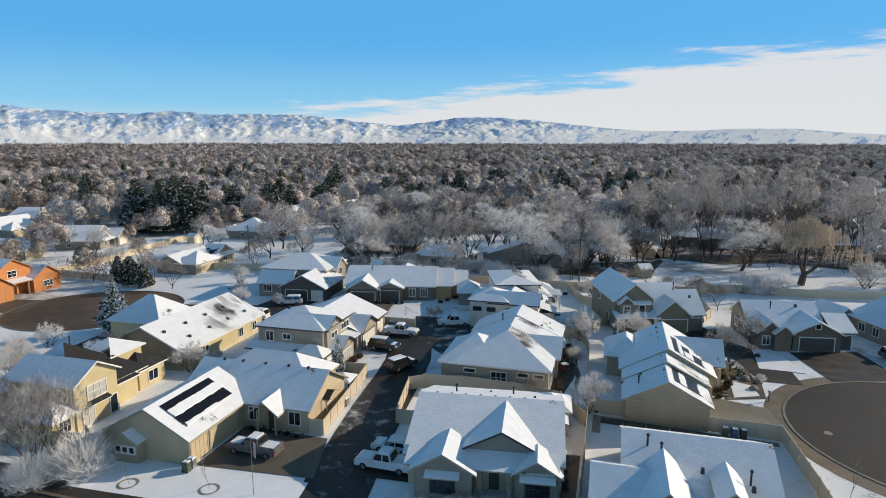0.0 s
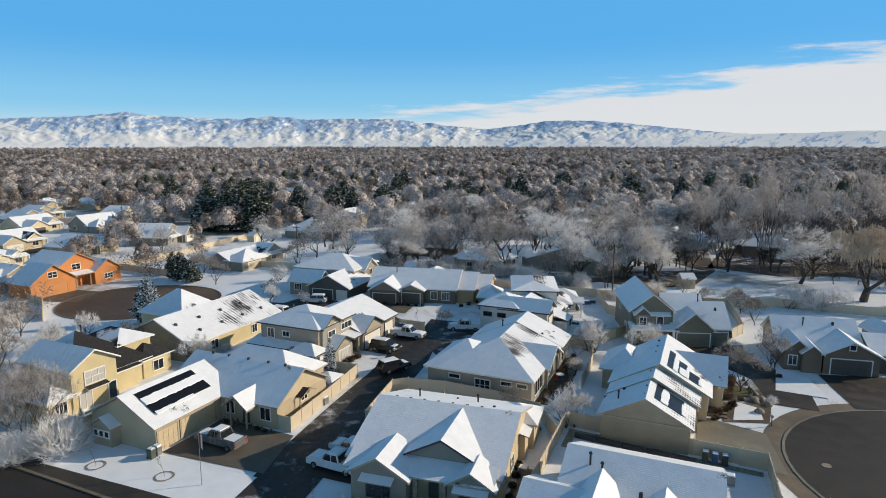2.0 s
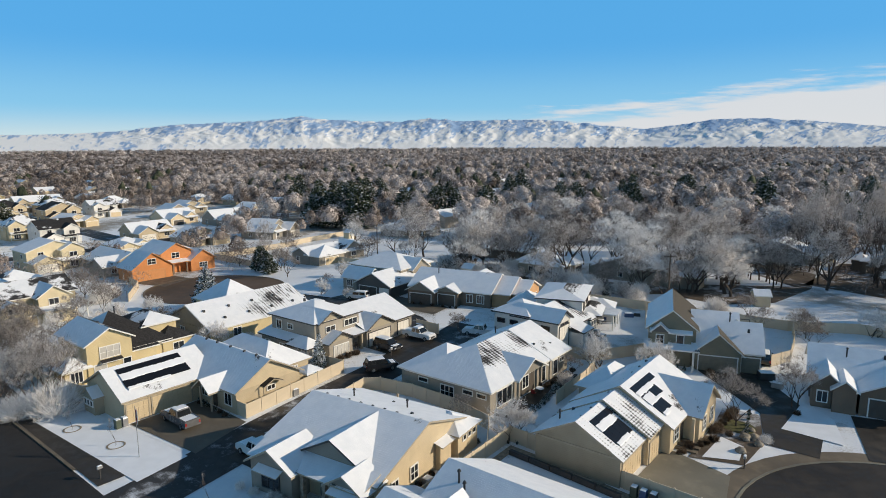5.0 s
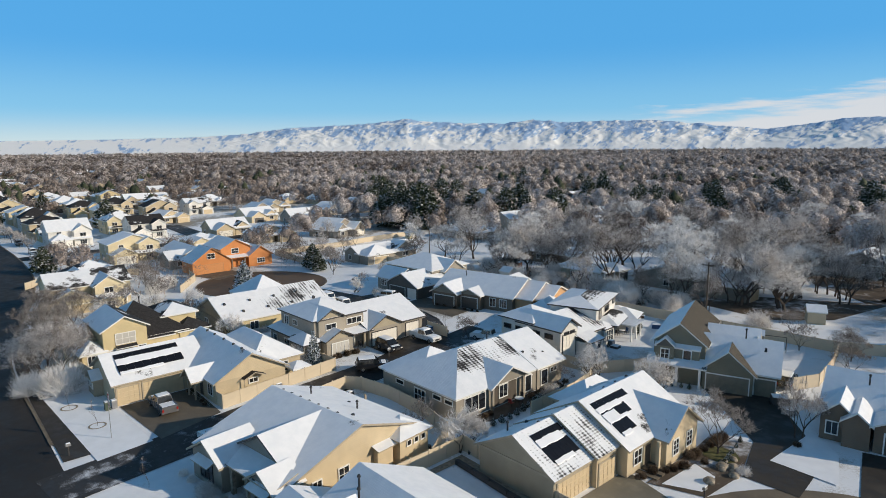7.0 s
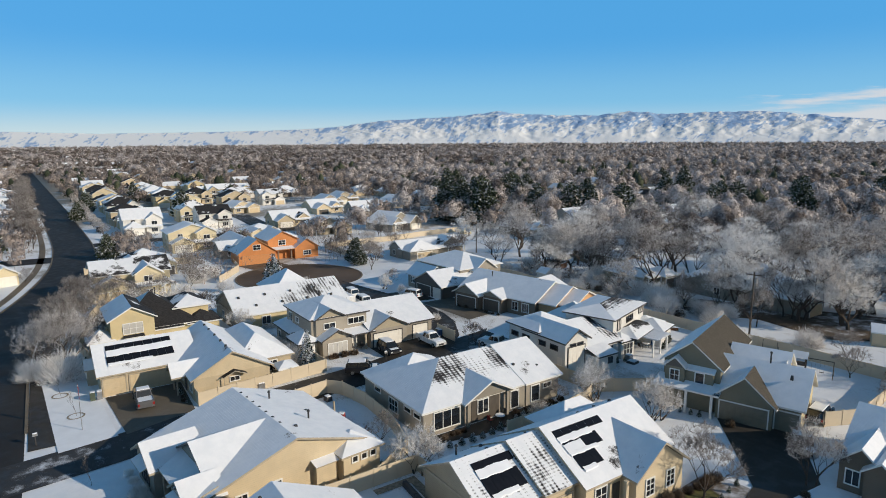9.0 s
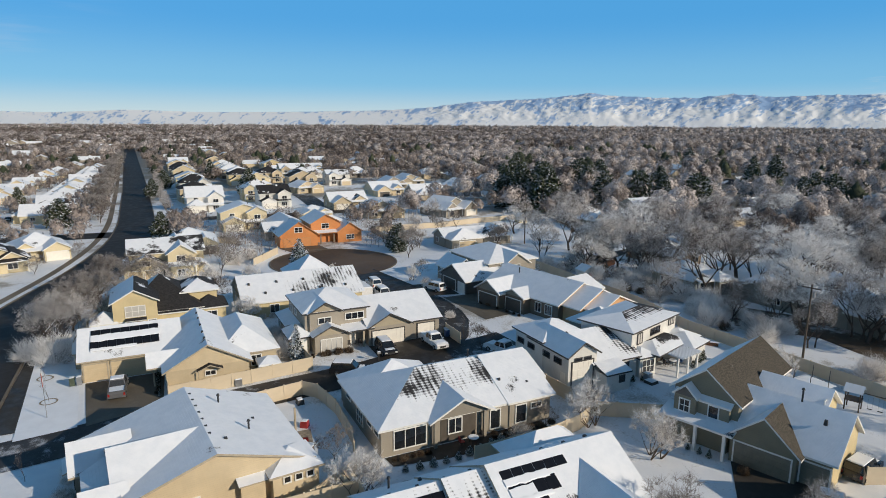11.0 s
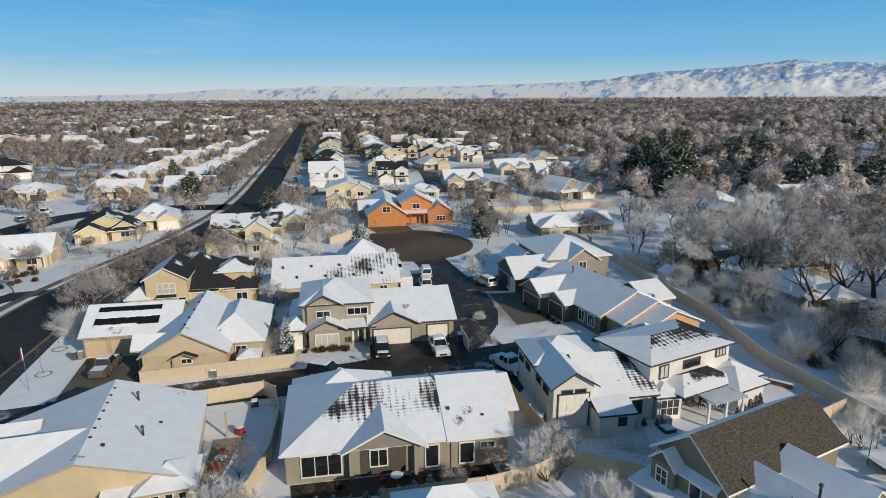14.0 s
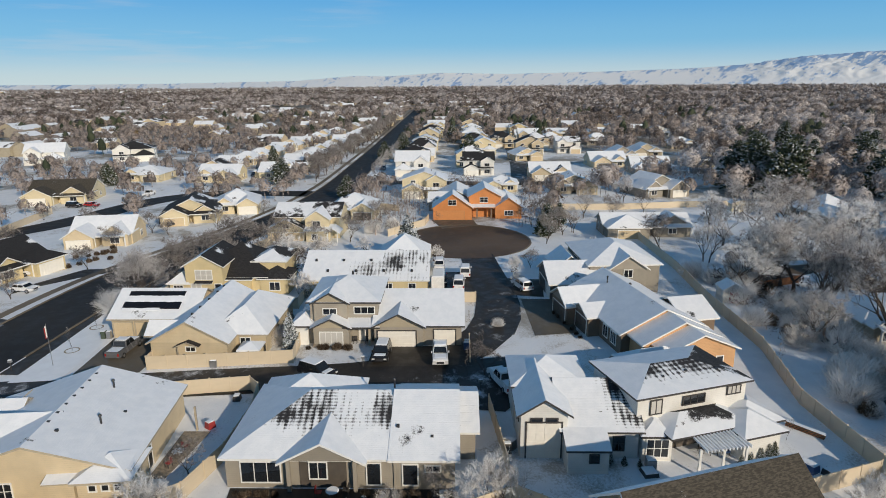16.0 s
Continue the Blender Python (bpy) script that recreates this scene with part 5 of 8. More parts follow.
def suburb_house(x, y, turn, w, d, storeys, wall, roof, label):
    """A house with a main roof, cross gables, garage wing and porch, no two quite alike; w along its own y, d along its own x."""
    pick = random.Random(int(x * 13 + y * 7) % 9973)
    hh = House(x, y, label, turn=turn if turn else 0.01, wall=wall, trim=TRIM_WHITE, roof=roof, group="houses of the suburb")
    top = 2.8 if storeys == 1 else 5.4
    a, b = d / 2, w / 2
    flip = pick.choice((-1, 1))
    second = pick.choice((roof, roof, ROOF_SNOW, ROOF_THIN, ROOF_HALF))
    hip = pick.random() < 0.5
    pitch = pick.uniform(0.42, 0.62)

    def span(p, q):
        return (p, q) if flip > 0 else (-q, -p)

    hh.wing(-a, a * 0.8, -b, b, top, ("h" if hip else "g") + pick.choice("xy"), min(a, b) * pitch, top={"N": second, "W": second})
    lo, hi = span(-b + 0.3, -b + 0.3 + w * 0.42)
    hh.wing(0.0, a + 1.0, lo, hi, top, "gx", (hi - lo) / 2 * (pitch + 0.12), top={"S": second} if pick.random() < 0.5 else None)
    glo, ghi = span(b - w * 0.48, b - 0.2)
    hh.wing(a - 2.5, a + 3.2, glo, ghi, 2.8, pick.choice(("gx", "gx", "hx")), (ghi - glo) / 2 * (pitch + 0.05))
    plo, phi_ = span(-b + 0.5, b - w * 0.48)
    hh.wing(a + 0.8, a + 2.4, min(plo, phi_), max(plo, phi_), 2.6, "sE", 0.6, walls=False, over=0.15)
    for p in (plo, phi_):
        hh.post(a + 2.2, p, 2.6, 0.11, TRIM_WHITE)
    hh.wing(-a - 2.2, -a + 1.0, -b * 0.5, b * 0.6, 2.7, "hx", 1.1)
    mid = (glo + ghi) / 2
    hh.garage("E", mid, a + 3.23, min(4.8, w * 0.38), 2.15, pick.choice((DOOR_WHITE, DOOR_TAN, DOOR_WHITE, DOOR_DARK)))
    face_y = (lo + hi) / 2
    hh.win("E", face_y, a + 1.03, 0.9 if storeys == 1 else 3.4, 1.8, 1.2, 2)
    if storeys == 2:
        hh.win("E", face_y, a + 1.03, 0.7, 2.0, 1.4, 3)
        hh.win("E", mid, a * 0.8 + 0.03, 4.1, 1.3, 1.0, 2)
    for side, along in (("S", -b - 0.03), ("N", b + 0.03)):
        hh.win(side, -a * 0.35, along, 0.9, 1.2, 1.2, 2)
        if storeys == 2:
            hh.win(side, a * 0.2, along, 3.5, 1.0, 1.1, 2)
    hh.vent(-a * 0.2, b * 0.3, top + min(a, b) * pitch * 0.55, pipe=True)
    return hh


MID = [
    (-127, 66, 0, 13, 11, 1, PALE_YELLOW, ROOF_THIN), (-158, 84, 0, 14, 11, 2, PALE_YELLOW, ROOF_SNOW), (-205, 77, 0, 13, 12, 2, WHITE_WALL, ROOF_SNOW),
    (-206, 103, 0, 12, 12, 2, WHITE_WALL, ROOF_BLACK), (-166, 109, 0, 11, 9, 1, PALE_YELLOW, ROOF_SNOW), (-235, 76, 5, 13, 11, 2, TAN, ROOF_BLACK),
    (-262, 78, 0, 13, 11, 2, WHITE_WALL, ROOF_BLACK), (-292, 78, 0, 13, 11, 2, PALE_YELLOW, ROOF_SNOW), (-322, 77, 0, 13, 11, 1, TAN, ROOF_BLACK),
    (-300, 104, 0, 13, 11, 2, YELLOW, ROOF_BLACK), (-276, 108, 0, 12, 11, 2, PALE_YELLOW, ROOF_SNOW), (-306, 120, 0, 13, 12, 2, CREAM, ROOF_BLACK),
    (-303, 138, 0, 13, 11, 2, CREAM, ROOF_HALF), (-192, 129, 0, 15, 11, 1, TAN, ROOF_SNOW), (-227, 199, 10, 15, 11, 1, TAN_DARK, ROOF_SNOW), (-104, 138.5, 0, 20, 8, 1, GREY, ROOF_SNOW),
    (-158, 157, 20, 15, 12, 1, GREY, ROOF_SNOW), (-280, 151, 0, 12, 11, 2, WHITE_WALL, ROOF_HALF), (-226, 158, 5, 15, 12, 1, CREAM, ROOF_SNOW), (-276, 131, 0, 14, 12, 2, TAN, ROOF_BLACK), (-248, 170, 0, 13, 12, 1, GREIGE, ROOF_SNOW), (-250, 126, 12, 13, 11, 1, TAN, ROOF_SNOW),
    (-205, 170, 0, 15, 12, 1, GREY, ROOF_SNOW), (-262, 185, 0, 14, 12, 1, TAN_DARK, ROOF_SNOW), (-164, 132.5, 0, 14, 11, 1, TAN_DARK, ROOF_SNOW),
    (-228, 100, 0, 12, 11, 2, PALE_YELLOW, ROOF_HALF), (-251, 102, 0, 12, 11, 1, TAN, ROOF_SNOW), (-248.5, 78, 0, 12, 9, 1, CREAM, ROOF_SNOW), (-277, 78, 0, 12, 10, 2, TAN, ROOF_HALF), (-307, 78, 0, 12, 10, 1, WHITE_WALL, ROOF_SNOW),
    (-337, 78, 0, 12, 10, 2, PALE_YELLOW, ROOF_BLACK), (-220, 77, 0, 12, 9, 1, YELLOW, ROOF_HALF), (-322, 106, 0, 12, 10, 2, TAN, ROOF_SNOW), (-368, 79, 0, 13, 10, 2, YELLOW, ROOF_BLACK), (-384, 79, 0, 12, 10, 1, CREAM, ROOF_SNOW), (-400, 78, 0, 12, 10, 2, TAN, ROOF_SNOW),
    (-365, 105, 0, 12, 10, 2, PALE_YELLOW, ROOF_HALF), (-386, 105, 0, 13, 10, 2, CREAM, ROOF_SNOW), (-410, 104, 0, 12, 10, 1, TAN, ROOF_BLACK), (-332, 137, 0, 12, 10, 2, TAN, ROOF_SNOW), (-356, 138, 0, 13, 10, 1, CREAM, ROOF_SNOW), (-382, 136, 0, 12, 10, 2, YELLOW, ROOF_HALF),
    (-420, 80, 0, 12, 10, 2, PALE_YELLOW, ROOF_SNOW), (-440, 79, 0, 12, 10, 1, TAN, ROOF_HALF), (-436, 105, 0, 12, 10, 2, CREAM, ROOF_BLACK), (-410, 140, 0, 13, 10, 1, TAN, ROOF_SNOW),
    (-150, -29, 10, 18, 14, 1, PALE_YELLOW, ROOF_BROWN), (-122, 23, 15, 14, 13, 1, PALE_YELLOW, ROOF_BLACK), (-134, 31, 15, 12, 11, 1, PALE_YELLOW, ROOF_SNOW),
    (-96, 14, 8, 13, 10, 1, CREAM, ROOF_SNOW), (-67, 9, 75, 13, 12, 1, YELLOW, ROOF_BLACK), (-50, 8, 80, 11, 10, 1, YELLOW, ROOF_SNOW), (-104, -34, 40, 13, 12, 1, YELLOW, ROOF_SNOW),
    (-193, -23, 0, 15, 11, 1, PALE_YELLOW, ROOF_SNOW), (-190, 6, 0, 15, 11, 1, PALE_YELLOW, ROOF_SNOW), (-243, -95, 20, 16, 13, 2, WHITE_WALL, ROOF_SNOW),
    (-255, -60, 20, 18, 13, 2, WHITE_WALL, ROOF_BLACK), (-17, 159, 0, 11, 21, 1, GREY, ROOF_SNOW), (-60, 166, 0, 9, 14, 1, BROWN, ROOF_SNOW),
    (-39, 151.5, 0, 9, 9, 1, TAN_DARK, ROOF_SNOW), (-330, 150, 0, 13, 12, 1, TAN, ROOF_SNOW), (-320, 175, 0, 14, 12, 1, GREY, ROOF_SNOW), (-370, 160, 0, 14, 12, 1, CREAM, ROOF_SNOW), (-300, 215, 0, 14, 12, 1, TAN, ROOF_SNOW), (-372, 226, 0, 14, 12, 1, WHITE_WALL, ROOF_SNOW), (32, 202, 0, 10, 18, 1, BROWN, ROOF_SNOW), (62, 200, 0, 12, 17, 1, GREY, ROOF_SNOW),
    (5, 205, 0, 11, 16, 1, GREY, ROOF_SNOW), (-118, 190, 10, 12, 15, 1, GREY, ROOF_SNOW), (-340, 104, 0, 13, 11, 2, TAN, ROOF_SNOW), (-352, 78, 0, 13, 11, 2, CREAM, ROOF_BLACK),
]
for x, y, turn, w, d, st, wall, roof in MID:
    tone = {ROOF_SNOW: "snow-covered roof", ROOF_BLACK: "bare black roof", ROOF_THIN: "thinly snowed roof", ROOF_BROWN: "brown shingle roof", ROOF_HALF: "half-melted roof"}[roof]
    paint = wall.name.replace("_siding", "").replace("_board", "").replace("_", " ")
    suburb_house(x, y, turn, w, d, st, wall, roof, "%s %s house with %s among bare trees" % (paint, "one-storey" if st == 1 else "two-storey", tone))
for k in range(15):
    x = -196 - 15.5 * k
    suburb_house(x, 25 + 0.5 * k, 90, 10.5, 11, 1, PALE_YELLOW, ROOF_SNOW, "pale yellow row house with snow-covered roof")
    if k < 13:
        suburb_house(x - 12, -3 + 1.2 * k, 0, 11, 10, 1, CREAM, ROOF_SNOW, "cream row house with snow-covered roof")


def free_of_houses():
    spots = [(x, y, 0.62 * max(w, d) + 2.5) for x, y, _, w, d, *_ in MID]
    spots += [(-196 - 15.5 * k, 25 + 0.5 * k, 7) for k in range(15)] + [(-208 - 15.5 * k, -3 + 1.2 * k, 7) for k in range(13)]
    spots += [(-126, 99, 16), (-103, 59, 13), (-62, 117, 15), (-96, 98, 18), (-140, 100, 13)]
    return np.array(spots)


SPOTS = free_of_houses()


def open_land(x, y):
    """Whether a wild tree may stand here."""
    if y < 136 and x > -96 and y > 24:
        return False
    if x > 62 and y < 120:
        return False
    if -148 < x < -66 and 120 < y < 180:
        return False
    if -320 < x < -136 and 110 < y < 222 and noise.noise((x / 17.0, y / 17.0, 8.0)) < -0.02:
        return False
    if ((SPOTS[:, 0] - x) ** 2 + (SPOTS[:, 1] - y) ** 2 < SPOTS[:, 2] ** 2).any():
        return False
    if -900 < x < 75:
        mid = float(np.interp(x, [-900, -300, -180, -145, -120, -100, -82, -40, 75], [45, 53, 53.5, 51.5, 47, 42, 37, 34, 31]))
        if abs(y - mid) < 9.5:
            return False
    if -164 < x < -92 and -40 < y < 20 and abs(y - float(np.interp(x, [-160, -142, -122, -104, -92], [3, -3, -6, -14, -26]))) < 9:
        return False
    if -190 < x < -172 and 50 < y < 155 or (-420 < x < -180 and abs(y - 123) < 7):
        return False
    if -70 < x < -44 and 5 < y < 28:
        return False
    return True


# ---- wide land of far trees and roofs ----
def far_roofs(count, r0, r1, seed, arc=(48, 226), even=1.5, yards=False):
    """Plain houses across the plain; yards: each keeps open ground round it."""
    global SPOTS
    rs = np.random.RandomState(seed)
    verts, faces, slots = [], [], []
    made = 0
    while made < count:
        r = math.sqrt(rs.uniform(r0 * r0, r1 * r1))
        az = arc[1] - (arc[1] - arc[0]) * rs.rand() ** even
        x, y = r * math.cos(radians(az)), 60 + r * math.sin(radians(az))
        if r < 700 and not open_land(x, y):
            continue
        made += 1
        if yards:
            SPOTS = np.concatenate([SPOTS, [(x, y, 11.0), (x + 6, y - 15, 10.0)]])
        t = rs.choice([0.0, 1.5708]) + rs.uniform(-0.1, 0.1)
        a, b, hh = rs.uniform(6, 9), rs.uniform(4.5, 6), rs.choice([2.4, 2.8, 4.6])
        c, s, z = math.cos(t), math.sin(t), ground_z(x)
        k = len(verts)
        for u, v, w in ((-a, -b, -0.3), (a, -b, -0.3), (a, b, -0.3), (-a, b, -0.3), (-a, -b, hh), (a, -b, hh), (a, b, hh), (-a, b, hh), (-a, 0, hh + 2.6), (a, 0, hh + 2.6)):
            verts.append((x + u * c - v * s, y + u * s + v * c, z + w))
        faces += [(k, k + 1, k + 5, k + 4), (k + 2, k + 3, k + 7, k + 6), (k + 1, k + 2, k + 6, k + 9, k + 5), (k + 3, k, k + 4, k + 8, k + 7), (k + 4, k + 5, k + 9, k + 8), (k + 6, k + 7, k + 8, k + 9)]
        tone = int(rs.choice([1, 2, 3]))
        slots += [tone] * 4 + [0 if rs.rand() < 0.86 else 4] * 2
    ob = link_mesh("far_houses", verts, faces, [ROOF_SNOW, TAN_DARK, GREIGE, CREAM, ROOF_HALF], slots)
    return tagged(ob, "snow-roofed houses far across the plain", "houses", kind="stuff")


far_roofs(70, 190, 520, 31, (60, 150), 1.0, True)


def far_wood(name, mat, label, count, r0, r1, flakes, h0, h1, seed, fir=False, width=1.0, slim=0.4, arc=(48, 226), spikes=0.3, gather=0.0, core=0.0):
    """A wood of far trees: each crown is a ragged dome of small sprays round a trunk. gather: how strongly they stand in groups;
    core: share of the crown's width that is too dense with twigs to see through."""
    rs = np.random.RandomState(seed)
    spots = []
    tries = 0
    while len(spots) < count and tries < count * 8:
        tries += 1
        r = math.sqrt(rs.uniform(r0 * r0, r1 * r1))
        az = rs.uniform(*arc)
        x, y = r * math.cos(radians(az)), 60 + r * math.sin(radians(az))
        dens = noise.noise((x / 240.0, y / 240.0, 1.7)) + 0.35 * noise.noise((x / 70.0, y / 70.0, 5.0))
        west = min(1.0, max(0.0, (az - 140) / 40.0))
        if dens < -0.5 + 0.08 * west:
            continue
        if gather and noise.noise((x / 55.0, y / 55.0, 11.0 + seed)) < gather:
            continue
        if r < 700 and not open_land(x, y):
            continue
        hgt = rs.uniform(h0, h1) * (1.0 - 0.30 * west)
        spots.append((x, y, ground_z(x), hgt, hgt * rs.uniform(0.36, 0.55) * width))
    sp = np.array(spots)
    n_ = len(sp)
    up = rs.uniform(-0.55, 1.0, (n_, flakes))
    phi = rs.uniform(0, 2 * math.pi, (n_, flakes))
    flat = np.sqrt(1 - up * up)
    out = np.stack([flat * np.cos(phi), flat * np.sin(phi), up], -1)
    lobe = 0.80 + 0.17 * np.sin(3 * phi + sp[:, :1] * 7) + 0.12 * np.sin(5 * up + sp[:, 1:2] * 5) + rs.uniform(-0.16, 0.12, up.shape)
    hgt, wid = sp[:, 3][:, None], sp[:, 4][:, None]
    reach = wid * lobe * (1.0 - (0.45 * np.clip(up, 0, 1) if fir else 0.0))
    mid = sp[:, 2][:, None] + hgt * (0.52 if fir else 0.58)
    at = np.stack([sp[:, 0][:, None] + out[..., 0] * reach, sp[:, 1][:, None] + out[..., 1] * reach, mid + up * hgt * (0.48 if fir else 0.42) * np.clip(lobe, 0.6, 1.1)], -1)
    face_way = out + rs.uniform(-0.5, 0.5, out.shape)
    face_way /= np.linalg.norm(face_way, axis=-1, keepdims=True)
    run = np.cross(face_way, rs.uniform(-1, 1, out.shape))
    run /= np.linalg.norm(run, axis=-1, keepdims=True)
    spike = rs.uniform(0, 1, up.shape)[..., None] < spikes
    run = np.where(spike, (out + 0.35 * rs.uniform(-1, 1, out.shape) + np.array([0, 0, 0.35])), run)
    side = np.cross(face_way, run)
    side /= np.linalg.norm(side, axis=-1, keepdims=True) + 1e-6
    size = (wid * 1.15 / math.sqrt(flakes) * rs.uniform(0.8, 1.5, up.shape))[..., None]
    thin = np.where(spike, slim * 0.45, slim)
    verts = np.stack([at - run * size, at + run * size + side * size * thin, at + run * size - side * size * thin], 2).reshape(-1, 3)
    if flakes > 30:
        foot = sp[:, :3]
        stem = np.stack([foot + [-0.2, 0.16, -0.2], foot + [0.2, -0.16, -0.2], foot + np.stack([0 * sp[:, 3], 0 * sp[:, 3], 0.7 * sp[:, 3]], -1)], 1).reshape(-1, 3)
        verts = np.concatenate([verts, stem])
    corners = np.arange(len(verts), dtype=np.int32)
    loose = len(verts) // 3
    if core:
        seg, lift = 6, np.array([-0.55, 0.15, 0.75])
        spin = np.arange(seg) * 2 * math.pi / seg
        lob = core * (1.0 + rs.uniform(-0.32, 0.32, (n_, len(lift), seg)))
        ring = np.sqrt(1 - lift ** 2)[None, :, None] * lob * wid[:, :, None] * ((1.0 - 0.45 * np.clip(lift, 0, 1))[None, :, None] if fir else 1.0)
        tall = hgt[:, :, None] * (0.48 if fir else 0.42) * lift[None, :, None] * (0.85 + 0.3 * lob / core - 0.3)
        body = np.stack([sp[:, 0][:, None, None] + ring * np.cos(spin + 0.4 * lift[:, None]), sp[:, 1][:, None, None] + ring * np.sin(spin + 0.4 * lift[:, None]),
                         mid[:, :, None] + tall], -1).reshape(n_, -1, 3)
        crest = np.stack([sp[:, 0], sp[:, 1], mid[:, 0] + sp[:, 3] * (0.46 if fir else 0.40)], -1)[:, None, :]
        body = np.concatenate([body, crest], 1)
        tris = []
        for j in range(len(lift) - 1):
            for i in range(seg):
                a_, b_, c_, d_ = j * seg + i, j * seg + (i + 1) % seg, (j + 1) * seg + (i + 1) % seg, (j + 1) * seg + i
                tris += [(a_, b_, c_), (a_, c_, d_)]
        tris += [((len(lift) - 1) * seg + i, (len(lift) - 1) * seg + (i + 1) % seg, len(lift) * seg) for i in range(seg)]
        more = (np.array(tris, dtype=np.int32).ravel()[None, :] + (len(verts) + np.arange(n_, dtype=np.int32) * (len(lift) * seg + 1))[:, None]).ravel()
        verts, corners = np.concatenate([verts, body.reshape(-1, 3)]), np.concatenate([corners, more.astype(np.int32)])
    count_ = len(corners) // 3
    data = bpy.data.meshes.new(name)
    data.vertices.add(len(verts))
    data.vertices.foreach_set("co", verts.ravel())
    data.loops.add(len(corners))
    data.loops.foreach_set("vertex_index", corners)
    data.polygons.add(count_)
    data.polygons.foreach_set("loop_start", np.arange(0, len(corners), 3, dtype=np.int32))
    data.polygons.foreach_set("use_smooth", np.arange(count_) >= loose)
    data.update(calc_edges=True)
    data.materials.append(mat)
    return tagged(new(name, data), label, "trees", kind="stuff")


far_wood("far_trees", FAR_WOOD, "dense bare frosted trees of the suburb", 2300, 130, 560, 130, 8, 14, 1, slim=0.42, width=1.15, arc=(48, 154), spikes=0.5, core=0.66)
far_wood("undergrowth", FAR_BROWN, "dark bare undergrowth beneath the park trees", 800, 84, 200, 46, 1.4, 3.8, 15, slim=0.35, width=1.5, arc=(50, 135), spikes=0.6)
far_wood("far_trees", FAR_BROWN, "bare garden trees between the houses", 5600, 130, 800, 40, 6, 11, 8, slim=0.5, width=1.1, arc=(135, 226), spikes=0.5, core=0.6)
far_wood("far_trees", FAR_BROWN, "bare garden trees among the western houses", 330, 100, 340, 90, 4, 8, 16, slim=0.3, width=1.1, arc=(146, 178), spikes=0.6)
far_wood("far_trees", FAR_BROWN, "bare trees between the western roofs", 13000, 600, 2400, 9, 8, 13, 9, slim=0.8, width=1.2, arc=(140, 226), core=0.75)
far_wood("far_trees", FAR_GOLD, "golden-brown trees among the western roofs", 160, 330, 1500, 50, 5, 9, 12, slim=0.5, arc=(165, 226), core=0.65)
far_wood("far_trees", FAR_WOOD, "dense bare trees across the plain", 8500, 560, 1500, 22, 9, 16, 2, slim=0.6, width=1.25, spikes=0.3, core=0.78)
far_wood("far_trees", FAR_BROWN, "bare brown trees across the plain", 4500, 560, 1700, 18, 8, 14, 13, slim=0.6, arc=(48, 165), spikes=0.3, core=0.78)
far_wood("far_trees", FAR_WOOD, "bare trees along the horizon", 13000, 1500, 4300, 3, 8, 14, 3, width=2.0, slim=0.9, spikes=0.0, core=0.9)
far_wood("far_firs", FAR_FIR, "dark round-crowned evergreens among bare trees", 460, 230, 700, 110, 8, 15, 4, fir=True, width=0.95, slim=0.5, gather=0.10, core=0.6)
far_wood("far_firs", FAR_FIR, "dark evergreens across the plain", 3000, 700, 3500, 20, 7, 14, 5, fir=True, width=1.1, slim=0.7, gather=0.05, core=0.7)


far_roofs(560, 330, 1000, 21)
far_roofs(1300, 1000, 3600, 22)


